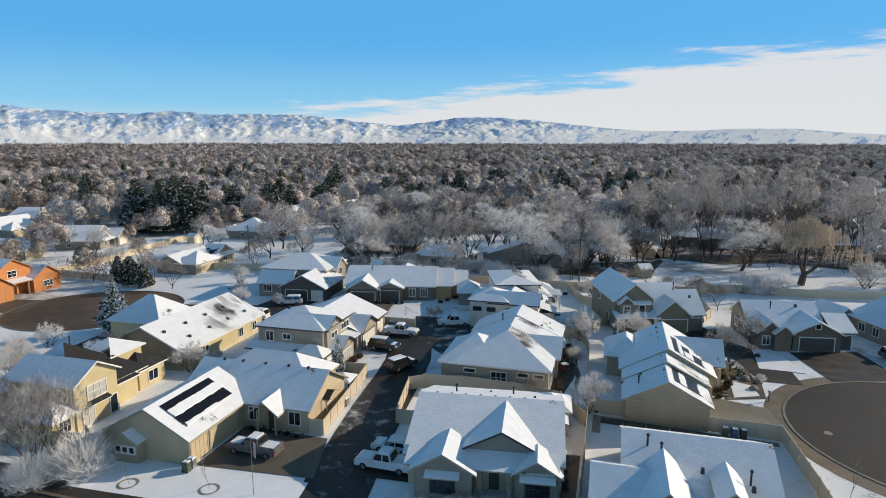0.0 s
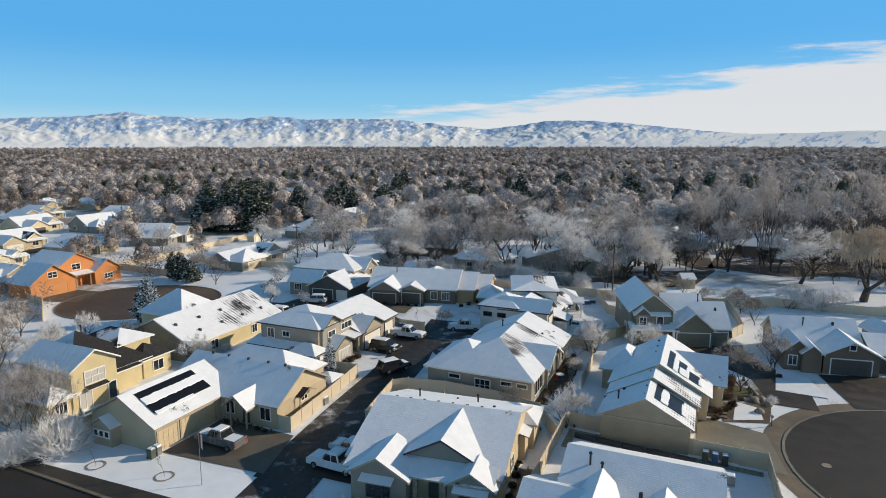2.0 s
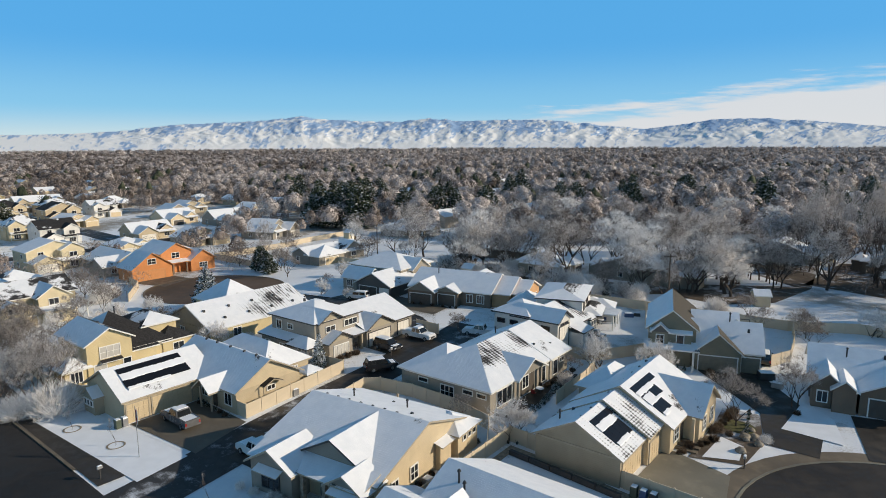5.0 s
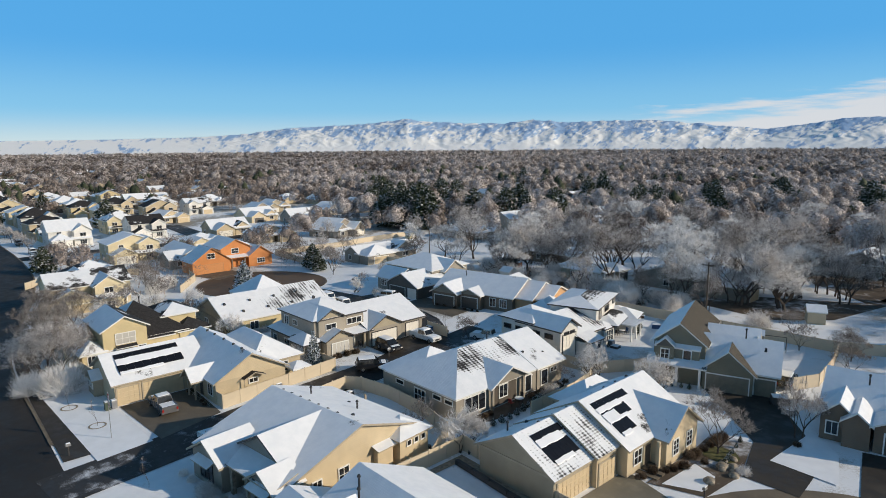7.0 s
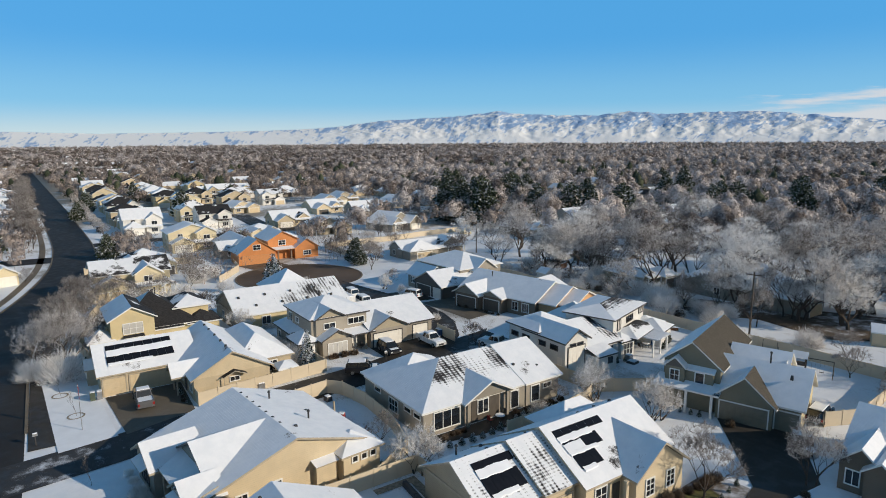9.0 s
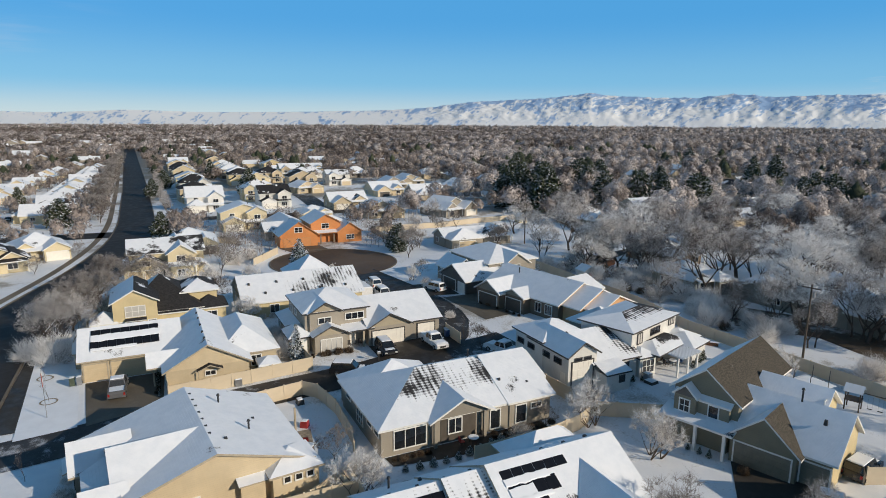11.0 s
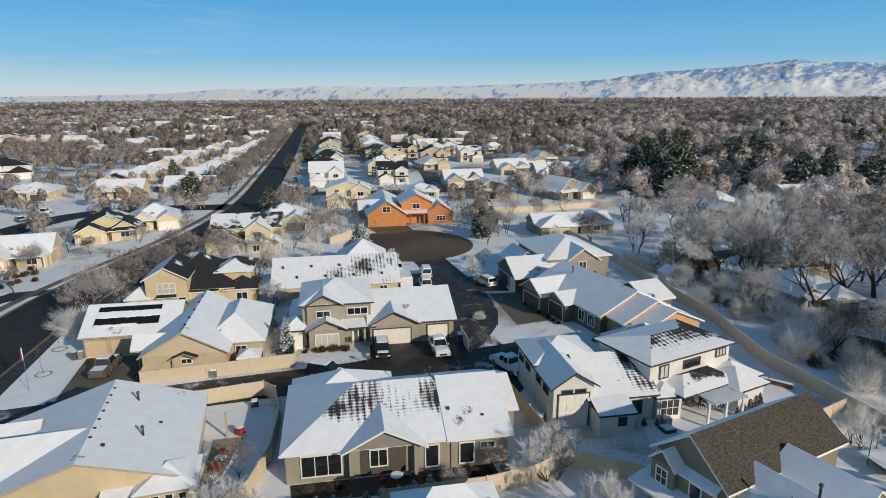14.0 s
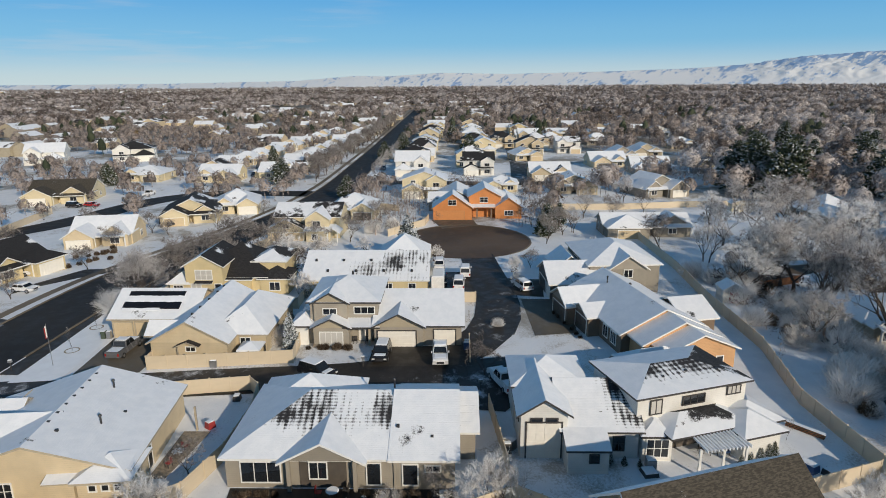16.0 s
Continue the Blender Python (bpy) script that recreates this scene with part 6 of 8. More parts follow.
# ---- trees ----
def bare_tree(label, seed, height, width, mat_bark, mat_twig, trunk=0.3, forks=3, depth=5, stems=1, twigs=3, droop=0.0, twig_r=0.03, name="bare_tree", low=0.62, sliver=True):
    """A leafless tree: tapered trunk and limbs, and a crown of fine twigs; twig_r: half the width of a frosted twig, in metres."""
    rs = random.Random(seed)
    wood, fine = Shape(), Shape()
    spread_ = width / height
    twig_r *= 2.2 / height

    def twig(p, q, r):
        """A thin twig: a three-sided spike, or a sliver on tall trees."""
        d = q - p
        u = d.orthogonal().normalized()
        w = d.normalized().cross(u)
        a = rs.uniform(0, 6.283)
        ring = [p + r * (math.cos(a + t) * u + math.sin(a + t) * w) for t in ((0.0, 3.1416) if sliver else (0.0, 2.094, 4.189))]
        k = len(fine.v)
        fine.v += [tuple(c) for c in ring] + [tuple(q)]
        fine.f += [(k, k + 1, k + 2)] if sliver else [(k, k + 1, k + 3), (k + 1, k + 2, k + 3), (k + 2, k, k + 3)]

    def grow(p, d, length, r, level):
        steps = 2 if level < 3 else 1
        for i in range(steps):
            bend = Vector((rs.uniform(-1, 1), rs.uniform(-1, 1), rs.uniform(-0.3, 0.8))) * 0.16
            d = (d + bend).normalized()
            q = p + d * (length / steps)
            r2 = r * 0.80
            if level < depth:
                (wood if level < depth - 1 else fine).tube(p, q, r, r2, 6 if level < 2 else (4 if level < depth - 1 else 3))
            else:
                twig(p - d * 0.02, q + d * length * 0.4, r)
            p, r = q, r2
        if level >= depth:
            for _ in range(twigs):
                e = (d + Vector((rs.uniform(-1, 1), rs.uniform(-1, 1), rs.uniform(-0.6 - droop, 0.8 - droop))) * 0.9).normalized()
                L = length * rs.uniform(0.6, 1.3) * (1 + 2.2 * droop)
                if droop:
                    mid = p + (e + Vector((0, 0, -0.2))) * L * 0.4
                    fine.tube(p, mid, twig_r, twig_r, 3)
                    fine.tube(mid, mid + Vector((e.x * 0.15, e.y * 0.15, -1)) * L, twig_r, twig_r * 0.5, 3)
                else:
                    twig(p, p + e * L, twig_r)
                    twig(p + e * L * 0.5, p + (e + Vector((rs.uniform(-1, 1), rs.uniform(-1, 1), rs.uniform(-0.4, 0.6))) * 0.8) * L * 0.9, twig_r)
                    twig(p + e * L * 0.3, p + (e + Vector((rs.uniform(-1, 1), rs.uniform(-1, 1), rs.uniform(-0.4, 0.6)))) * L * 0.7, twig_r)
            return
        for k in range(forks if level else forks + 1):
            a = rs.uniform(0, 6.283)
            out = Vector((math.cos(a), math.sin(a), 0))
            e = (d * rs.uniform(0.6, 1.0) + out * rs.uniform(0.35, 0.85) * (0.6 + 0.9 * spread_) + Vector((0, 0, 0.12))).normalized()
            grow(p, e, (length if level else 0.85) * rs.uniform(0.64, 0.84), max(r * rs.uniform(0.55, 0.72), twig_r), level + 1)

    for s_ in range(stems):
        a = 6.283 * s_ / max(1, stems)
        lean = Vector((0.35 * math.cos(a), 0.35 * math.sin(a), 1)) if stems > 1 else Vector((rs.uniform(-0.06, 0.06), rs.uniform(-0.06, 0.06), 1))
        start = Vector((0.25 * math.cos(a), 0.25 * math.sin(a), -0.3)) if stems > 1 else Vector((0, 0, -0.3))
        grow(start, lean.normalized(), low, trunk / height * 2.6, 0)
    zs = max(v[2] for v in wood.v + fine.v)
    xs = max(max(abs(v[0]), abs(v[1])) for v in wood.v + fine.v)
    kz, kx = height / zs, width / 2 / xs
    for sh in (wood, fine):
        sh.v = [(x * kx, y * kx, z * kz) for x, y, z in sh.v]
    root = new(name)
    tagged(root, label, "tree", "trees")
    for sh, nm, mt in ((wood, "trunk", mat_bark), (fine, "crown", mat_twig)):
        link_mesh(nm, sh.v, sh.f, [mt], None, root)
    return root


def conifer(label, seed, height, width, mat, name="conifer", tiers=26, round_=0.8):
    """An evergreen: a trunk, and boughs that end in ragged clumps of needle sprays."""
    rs = random.Random(seed)
    root = tagged(new(name), label, "tree", "conifers")
    Shape().tube((0, 0, -0.3), (0, 0, height * 0.94), height * 0.022, 0.03, 6).ob("trunk", BARK, root)
    s = Shape()
    for t in range(tiers):
        u = (t + rs.uniform(-0.4, 0.4)) / tiers
        u = min(0.99, max(0.0, u))
        z = height * (0.10 + 0.87 * u)
        reach = width / 2 * max(0.10, (1 - u) ** round_) * min(1.0, 0.72 + 2.2 * u)
        boughs = max(3, int(8 * (1 - u) + 2))
        turn0 = rs.uniform(0, 6.283)
        for k in range(boughs):
            a = turn0 + 6.283 * (k + rs.uniform(-0.3, 0.3)) / boughs
            L = reach * rs.uniform(0.70, 1.12)
            d = Vector((math.cos(a), math.sin(a), 0))
            for f in (0.40, 0.62, 0.82, 1.0):
                c = Vector((0, 0, z)) + d * L * f + Vector((0, 0, -0.10 * L * f * f + rs.uniform(-0.02, 0.02) * height))
                lump = (0.20 + 0.16 * (1 - f)) * reach + 0.028 * height
                for _ in range(6):
                    q = Vector((rs.uniform(-1, 1), rs.uniform(-1, 1), rs.uniform(-0.5, 0.9)))
                    p = c + q * lump * 0.6
                    way = (q + d * 0.5).normalized()
                    side = way.cross(Vector((rs.uniform(-1, 1), rs.uniform(-1, 1), rs.uniform(-0.4, 1)))).normalized() * lump * 0.24
                    s.face([p - way * lump * 0.25, p + way * lump * 0.35 + side, p + way * lump * 0.72, p + way * lump * 0.3 - side])
    link_mesh("crown", s.v, s.f, [mat], None, root)
    return root



def shrub(label, seed, height, width, mat, name="shrub"):
    """A leafless bush of fine upswept twigs."""
    rs = random.Random(seed)
    s = Shape()

    def twig(p, q, r):
        u = (q - p).orthogonal().normalized() * r
        s.face([p - u, p + u, q])

    for _ in range(330):
        a, up = rs.uniform(0, 6.283), rs.uniform(0.1, 1.0)
        flat = math.sqrt(1 - up * up * 0.8)
        d = Vector((math.cos(a) * flat, math.sin(a) * flat, up))
        p = Vector((d.x * width * 0.12, d.y * width * 0.12, 0.0))
        q = Vector((d.x * width / 2, d.y * width / 2, d.z * height)) * rs.uniform(0.65, 1.0)
        twig(p, q, 0.012)
        for _ in range(5):
            e = Vector((rs.uniform(-1, 1), rs.uniform(-1, 1), rs.uniform(-0.2, 1))) * height * 0.24
            twig(p.lerp(q, rs.uniform(0.4, 0.8)), p.lerp(q, 0.85) + e, 0.013)
    root = tagged(new(name), label, "shrub", "garden shrubs")
    link_mesh("crown", s.v, s.f, [mat], None, root)
    return root



def plant(proto, x, y, scale=1.0, turn=0.0, wide=1.0, label="", first=False):
    m = pose(x, y, ground_z(x), 0, 0, turn) @ Matrix.Diagonal((scale * wide, scale * wide, scale, 1))
    if first:
        proto.matrix_basis = m
        ob = proto
    else:
        ob = copy_thing(proto, m)
    if label:
        tagged(ob, label)
    return ob


big_a = bare_tree("tall bare tree white with hoarfrost", 3, 14, 14.5, BARK, FROST, 0.5, 3, 5, 1, 8, twig_r=0.026)
big_b = bare_tree("broad bare tree white with hoarfrost", 8, 13, 17, BARK, HOAR, 0.62, 3, 5, 1, 8, twig_r=0.026)
big_c = bare_tree("tall cottonwood with bare upswept limbs", 14, 28, 19, BARK, TWIG_PALE, 0.9, 3, 5, 2, 4, twig_r=0.028, low=0.4)
big_d = bare_tree("bare frosted tree with dark trunk", 21, 12, 11, BARK, FROST, 0.42, 3, 5, 2, 5, twig_r=0.024)
willow = bare_tree("golden weeping willow with hanging bare twigs", 5, 12.5, 15, BARK, WILLOW, 0.7, 3, 5, 1, 7, droop=0.24, twig_r=0.034, name="willow_tree")
small_a = bare_tree("small garden tree thick with white hoarfrost", 31, 4.8, 6.4, BARK, HOAR, 0.14, 3, 4, 3, 9, twig_r=0.013, low=0.3)
small_b = bare_tree("small bare garden tree with dark twigs", 37, 6.2, 7.0, BARK, TWIG, 0.17, 3, 5, 1, 6, twig_r=0.013, low=0.5)
small_c = bare_tree("young bare sapling tied in the lawn", 41, 3.6, 1.7, BARK, TWIG, 0.07, 2, 4, 1, 3, twig_r=0.012, name="sapling")
multi = bare_tree("large many-stemmed bare tree with frosted twigs", 47, 9.8, 12.0, BARK, FROST, 0.22, 3, 5, 4, 5, twig_r=0.010, low=0.4)
fir_a = conifer("tall dark spruce dusted with snow", 2, 16, 9.6, NEEDLE, round_=0.62)
fir_b = conifer("broad dark pine with uneven crown", 4, 14, 11.5, NEEDLE, tiers=22, round_=0.5)
fir_snow = conifer("young blue spruce loaded with snow", 6, 7, 4.6, NEEDLE_SNOW, tiers=20)
fir_thin = conifer("slim garden cypress with snow", 9, 4.8, 1.7, NEEDLE_SNOW, tiers=18)
bush_frost = shrub("rounded shrub covered in hoarfrost", 3, 1.9, 3.0, HOAR)
bush_brown = shrub("low brown winter shrub in a bed", 5, 0.9, 1.3, HEDGE)
hedge_green = conifer("dark green clipped garden conifer", 12, 1.9, 1.1, NEEDLE, "garden_conifer", tiers=10)

# behind the long fence and round the park
plant(big_a, -81, 155, 1.1, 20, first=True)
plant(big_b, -58.5, 148.5, 1.0, 80, first=True)
plant(big_c, 17.5, 176, 1.0, 10, first=True)
plant(big_d, -5.5, 151, 1.0, 0, first=True)
plant(willow, 43, 148.8, 1.26, 0, 1.3, first=True)
for x, y, proto, sc in ((-50, 158, big_a, 1.05), (-16.3, 155, big_b, 1.1), (4, 152, big_b, 0.72), (-12.5, 147.5, big_b, 0.8), (28, 179, big_c, 1.05), (39, 187, big_c, 1.0), 
                        (-59, 145.4, big_b, 0.8), (-49.6, 150.6, big_d, 1.1), (-32, 149, big_a, 1.1), (-116, 116.5, small_b, 1.3), (-101, 119, small_b, 1.2),
                        (-104, 122, big_d, 0.6), (50, 190, big_c, 1.1), (62, 178, big_c, 0.95), (70, 160, big_b, 0.9), (-24, 163, big_b, 1.15), (-38, 165, big_a, 1.2), (-66, 163, big_b, 1.1),
                        (-95, 168, big_a, 1.15), (10, 166, big_d, 1.1), (-2, 172, big_a, 1.1), (-19.8, 142.4, small_b, 1.0), (-6, 141, big_d, 0.75), (12, 190, big_c, 0.8),
                        (56, 150, small_a, 1.6), (-80, 122, small_a, 1.0), (-92, 114, small_b, 1.2)):
    plant(proto, x, y, sc, (x * 37 + y * 11) % 360)
rt = random.Random(5)
made = 0
while made < 74:
    x, y = rt.uniform(-170, 120), rt.uniform(158, 245)
    if (x < -80 and y < 205 and rt.random() < 0.8) or not open_land(x, y) or y < 158 + 0.25 * abs(x) * 0.3:
        continue
    made += 1
    plant(rt.choice([big_a, big_b, big_d, big_a, big_b, big_d, big_d, big_a, big_c]), x, y, rt.uniform(0.75, 1.15), rt.uniform(0, 360), rt.uniform(0.9, 1.15))
made = 0
while made < 15:
    x, y = rt.uniform(-64, 5), rt.uniform(139, 172)
    if not open_land(x, y) or (-34 < x and y < 148) or abs(y - 139) < 1.5:
        continue
    made += 1
    plant(rt.choice([big_a, big_b, big_d, small_a, small_b]), x, y, rt.uniform(0.6, 1.0), rt.uniform(0, 360), rt.uniform(0.95, 1.2))
for k in range(16):
    x, y = rt.uniform(-42, 8), rt.uniform(143, 176)
    if open_land(x, y):
        plant(rt.choice([big_a, big_b, big_d]), x, y, rt.uniform(0.85, 1.15), rt.uniform(0, 360), rt.uniform(0.95, 1.2))
for x, y, proto, sc in ((-85, 136.6, small_b, 1.5), (-75.4, 142.6, big_d, 0.85), (-63.3, 148.7, big_d, 1.0), (-61.6, 157.4, big_a, 0.9), (-73, 172.6, big_a, 1.1), (-125, 170, big_d, 0.9), (-141.6, 143.4, big_d, 0.8), (-121, 128, big_d, 0.7), (-118, 134, small_b, 1.2), (-128, 146, small_b, 1.1), (-90, 152, big_a, 0.8), (-112, 158, big_b, 0.7), (-100, 171, big_a, 0.9)):
    plant(proto, x, y, sc, (x * 37 + y * 11) % 360)
plant(fir_a, -155.4, 188.5, 1.25, 0, first=True)
plant(fir_b, -146, 193, 1.3, 30, first=True)
for x, y, proto, sc in ((-171, 194, fir_a, 1.3), (-161, 203, fir_b, 1.35), (-169, 231, fir_a, 1.1), (-163, 186, fir_b, 1.2), (-153, 256, fir_b, 1.0), (-114, 237, fir_b, 1.2), (-101, 277, fir_a, 1.0), (-91, 281, fir_b, 0.9),
                        (-79, 300, fir_a, 1.1), (-42, 296, fir_a, 0.8), (-137, 232, fir_b, 1.15), (-140, 245, fir_a, 1.15), (-131, 238, fir_a, 1.0), (-144, 305, fir_a, 1.2), (-110, 298, fir_b, 1.1), (-205, 257, fir_a, 1.1), (-212, 274, fir_b, 1.1),
                        (-125, 253, fir_b, 1.0), (-67, 281, fir_a, 1.25), (-156, 337, fir_a, 1.3), (-197, 248, fir_b, 1.2), (-150, 225, fir_b, 1.1), (-171, 207, fir_a, 1.2), (-24, 330, fir_b, 1.2), (0, 320, fir_a, 1.1), (20, 262, fir_b, 0.9), (48, 280, fir_a, 1.0),
                        (-12, 252, fir_b, 0.9), (-60, 330, fir_b, 1.2), (-184, 222, fir_a, 1.0), (-220, 220, fir_b, 1.0), (-240, 240, fir_a, 1.2), (-178, 32, fir_b, 0.7), (-176, -30, fir_b, 0.6), (-230, 14, fir_a, 0.6), (-290, 66, fir_b, 0.7), (-150, 60, fir_b, 0.55),
                        (-105, 116, fir_b, 0.5), (-100, 114.5, fir_b, 0.4), (-112, 120, fir_a, 0.4), (-245, 100, fir_b, 0.9), (-330, 92, fir_a, 0.8), (-256, 60, fir_b, 0.6)):
    plant(proto, x, y, sc * 0.76, (x * 17) % 360)
rt = random.Random(77)
made = 0
while made < 16:
    x, y = rt.uniform(-330, 130), rt.uniform(215, 420)
    if not open_land(x, y) or noise.noise((x / 60.0, y / 60.0, 3.0)) < 0.02:
        continue
    made += 1
    plant(rt.choice([fir_a, fir_b, fir_b]), x, y, rt.uniform(0.6, 0.95), rt.uniform(0, 360), rt.uniform(0.9, 1.2))

# gardens
plant(multi, -50.5, 43.8, 1.0, 0, first=True)
plant(small_a, 1.2, 70.3, 1.2, 0, first=True)
plant(small_b, 19.0, 88.6, 1.15, 0, first=True)
plant(small_c, -31.9, 44.2, 0.95, 0, first=True, label="young bare sapling in a round lawn bed")
plant(fir_snow, -79.4, 84.2, 1.3, 0, first=True)
plant(fir_thin, -32.2, 72.6, 1.15, 0, first=True)
plant(bush_frost, -48.2, 40.4, 1.9, 0, first=True)
plant(bush_brown, -32.6, 77.0, 1.0, 0, first=True)
plant(hedge_green, -38.6, 70.2, 1.0, 0, first=True)
for x, y, proto, sc in ((-1.1, 96.8, small_a, 1.1), (6.8, 98.1, small_a, 1.05), (23.4, 98.6, big_d, 0.62), (-52.6, 69.2, small_a, 0.9), (-14.3, 44.2, small_c, 0.95), (-30.5, 97.0, small_c, 1.1),
                        (-39.7, 43.0, small_c, 0.7), (-25.4, 97.2, small_b, 0.62), (-24.6, 95.2, small_c, 0.8), (-2.6, 92.0, small_b, 0.45), (-18.2, 108.4, small_c, 0.9), (-60, 104.5, small_a, 0.5), (22.3, 122, small_b, 0.8),
                        (10.5, 136, small_b, 0.75), (-40, 96.0, small_c, 0.8), (-26.7, 132.2, small_c, 1.2), (-0.8, 127.0, small_a, 0.85), (13.5, 129.8, small_b, 0.7), (20.3, 129.7, small_b, 0.75), (-14.3, 144.1, big_d, 0.9), (-19.4, 140.9, small_b, 1.1), (19, 134, small_a, 0.8), (29, 137, small_a, 1.0), (37, 139, small_a, 0.9), (-56, 41.5, multi, 0.75), (-70, 48, small_b, 1.2), (-75, 62, small_a, 1.1), (-80, 66, small_a, 1.0),
                        (-85, 58, small_a, 0.9), (-6.2, 70.2, small_b, 0.55), (-84, 75, small_a, 0.8), (-76, 90, small_a, 0.7), (-68, 104.5, small_a, 0.7), (-71, 108, small_b, 0.6), (24, 58, small_c, 1.3), (-12, 125.5, small_c, 0.8)):
    plant(proto, x, y, sc, (x * 29 + y) % 360)
for x, y, sc in ((-34.6, 70.5, 0.9), (-35.8, 69.6, 0.8), (-45.5, 43.5, 1.3), (-40.5, 99.8, 0.4), (-2.0, 88.5, 0.55), (4.5, 137.5, 1.0), (33, 138, 1.3), (-3.4, 131.0, 0.7), (22.5, 86.5, 0.3), (-104, 74, 1.1), (-108, 78, 1.0), (-24, 139, 1.2), (-56, 141, 1.0), (-9.6, 47.6, 0.4), (-8.4, 47.2, 0.4), (-5.4, 47.4, 0.4), (-2.6, 47.2, 0.4), (-1.6, 47.8, 0.35)):
    plant(bush_frost, x, y, sc, x * 31 % 360)
for x, y, sc in ((-32.6, 78.6, 1.1), (-32.5, 79.8, 0.9), (-33, 95.4, 0.9), (16.4, 80.4, 1.0), (16.2, 78.9, 0.8), (18.0, 83.6, 1.1), (19.0, 85.8, 0.8), (-3.0, 76.0, 0.7), (-3.2, 88.4, 0.9), (-3.0, 90.4, 1.0), (-1.9, 67.9, 0.8), (-34.8, 55.6, 0.6), (-30.4, 55.6, 0.6), (-29.2, 55.4, 0.6), (12.4, 103.6, 1.1), (25.2, 100.8, 1.0), (24.0, 96.2, 0.8), (-84, 20, 1.0), (-78, 24, 1.1), (-88, 19, 1.1)):
    plant(bush_brown, x, y, sc, x * 53 % 360)
# low planting along the house walls
for x0, y0, x1, y1, k_, proto, sc in ((-3.4, 75.2, -3.2, 79.0, 5, bush_brown, 0.6), (-3.3, 86.2, -3.2, 93.0, 7, bush_brown, 0.75), (-27.6, 57.6, -27.9, 64.0, 6, bush_brown, 0.5), (-35.4, 55.7, -28.8, 55.6, 7, hedge_green, 0.42),
                                      (-0.6, 53.0, -1.6, 60.0, 6, bush_brown, 0.7), (-13.8, 47.4, -2.6, 48.6, 8, bush_frost, 0.28), (-46.0, 72.2, -39.0, 72.2, 6, bush_frost, 0.45), (-32.6, 75.2, -32.4, 79.6, 4, bush_brown, 0.9),
                                      (-7.9, 108.0, -7.4, 111.0, 4, hedge_green, 0.6), (-8.0, 119.6, -9.4, 123.0, 5, hedge_green, 0.75), (4.0, 101.2, 9.4, 103.0, 5, hedge_green, 0.5), (25.4, 101.2, 28.4, 101.0, 4, bush_brown, 0.9),
                                      (16.0, 78.6, 17.6, 82.4, 4, bush_brown, 0.7), (17.6, 86.0, 18.0, 92.4, 7, bush_brown, 1.1), (20.6, 86.4, 19.6, 92.6, 6, hedge_green, 0.5), (-53.0, 70.0, -53.2, 76.0, 5, bush_frost, 0.35), (-26.6, 118.6, -29.0, 113.6, 4, bush_brown, 0.8), (-45.0, 108.6, -36.0, 110.6, 6, bush_brown, 0.7),
                                      (-71.5, 19.6, -77.0, 21.4, 4, bush_brown, 1.3), (-79.0, 16.0, -84.0, 22.0, 5, bush_brown, 1.2), (-52.4, 47.2, -52.0, 50.0, 3, hedge_green, 0.6)):
    for k in range(k_):
        f = (k + 0.3 * math.sin(k * 5.1 + x0)) / max(1, k_ - 1)
        plant(proto, x0 + (x1 - x0) * f, y0 + (y1 - y0) * f, sc * (0.8 + 0.35 * math.sin(k * 2.7 + y0) ** 2), (k * 71 + x0) % 360)
for x, y in ((-40.2, 70.3), (-41.8, 70.3), (-36.9, 69.8)):
    plant(hedge_green, x, y, 0.95, x * 7)

for x, y, sc in ((-60, 44.5, 1.0), (-66, 45, 1.1), (-74, 46.5, 0.9), (-80, 47, 1.15), (-88, 49.5, 1.0), (-97, 52, 0.8), (-58, 48, 0.8), (-72, 50, 0.9), (-84, 53, 0.9), (-92, 56, 0.8), (-78, 57, 0.9), (-89, 64, 0.8), (-94, 70, 0.9), (-112, 74, 0.9), (-64, 66, 0.8)):
    plant(small_b, x, y, sc * 1.15, x * 19 % 360, label="bare garden tree behind the road fence")
for x, y, sc in ((-70, 24, 0.8), (-86, 21, 0.9), (-100, 26, 0.7), (-112, 33, 0.7), (-104, 20, 0.9), (-128, 40, 0.6), (-52, 22, 0.8), (-60, 3, 1.0), (-108, 2, 0.9), (-82, 0, 1.0)):
    plant(small_b, x, y, sc, x * 23 % 360, label="bare street tree in snow")

# brush under the park trees
for k in range(70):
    x, y = rt.uniform(-66, -8), rt.uniform(135.5, 150)
    if open_land(x, max(y, 137)):
        plant(bush_frost if k % 3 else bush_brown, x, y, rt.uniform(0.5, 1.2) * (1 if k % 3 else 1.8), rt.uniform(0, 360), 1.0, first=False)

# roadside row along the far main road
for k in range(38):
    x = -184 - 8.5 * k
    plant((small_b, small_b, big_d, small_b)[k % 4], x, 42.6 - 1.1 * (k % 2), (1.5, 1.35, 0.7, 1.6)[k % 4], k * 67 % 360, 0.95, label="bare roadside tree in a long row")
for k in range(10):
    plant(big_d, -192 - 16 * k, 63.5, 0.55, k * 41 % 360, 0.9, label="bare roadside tree in a long row")


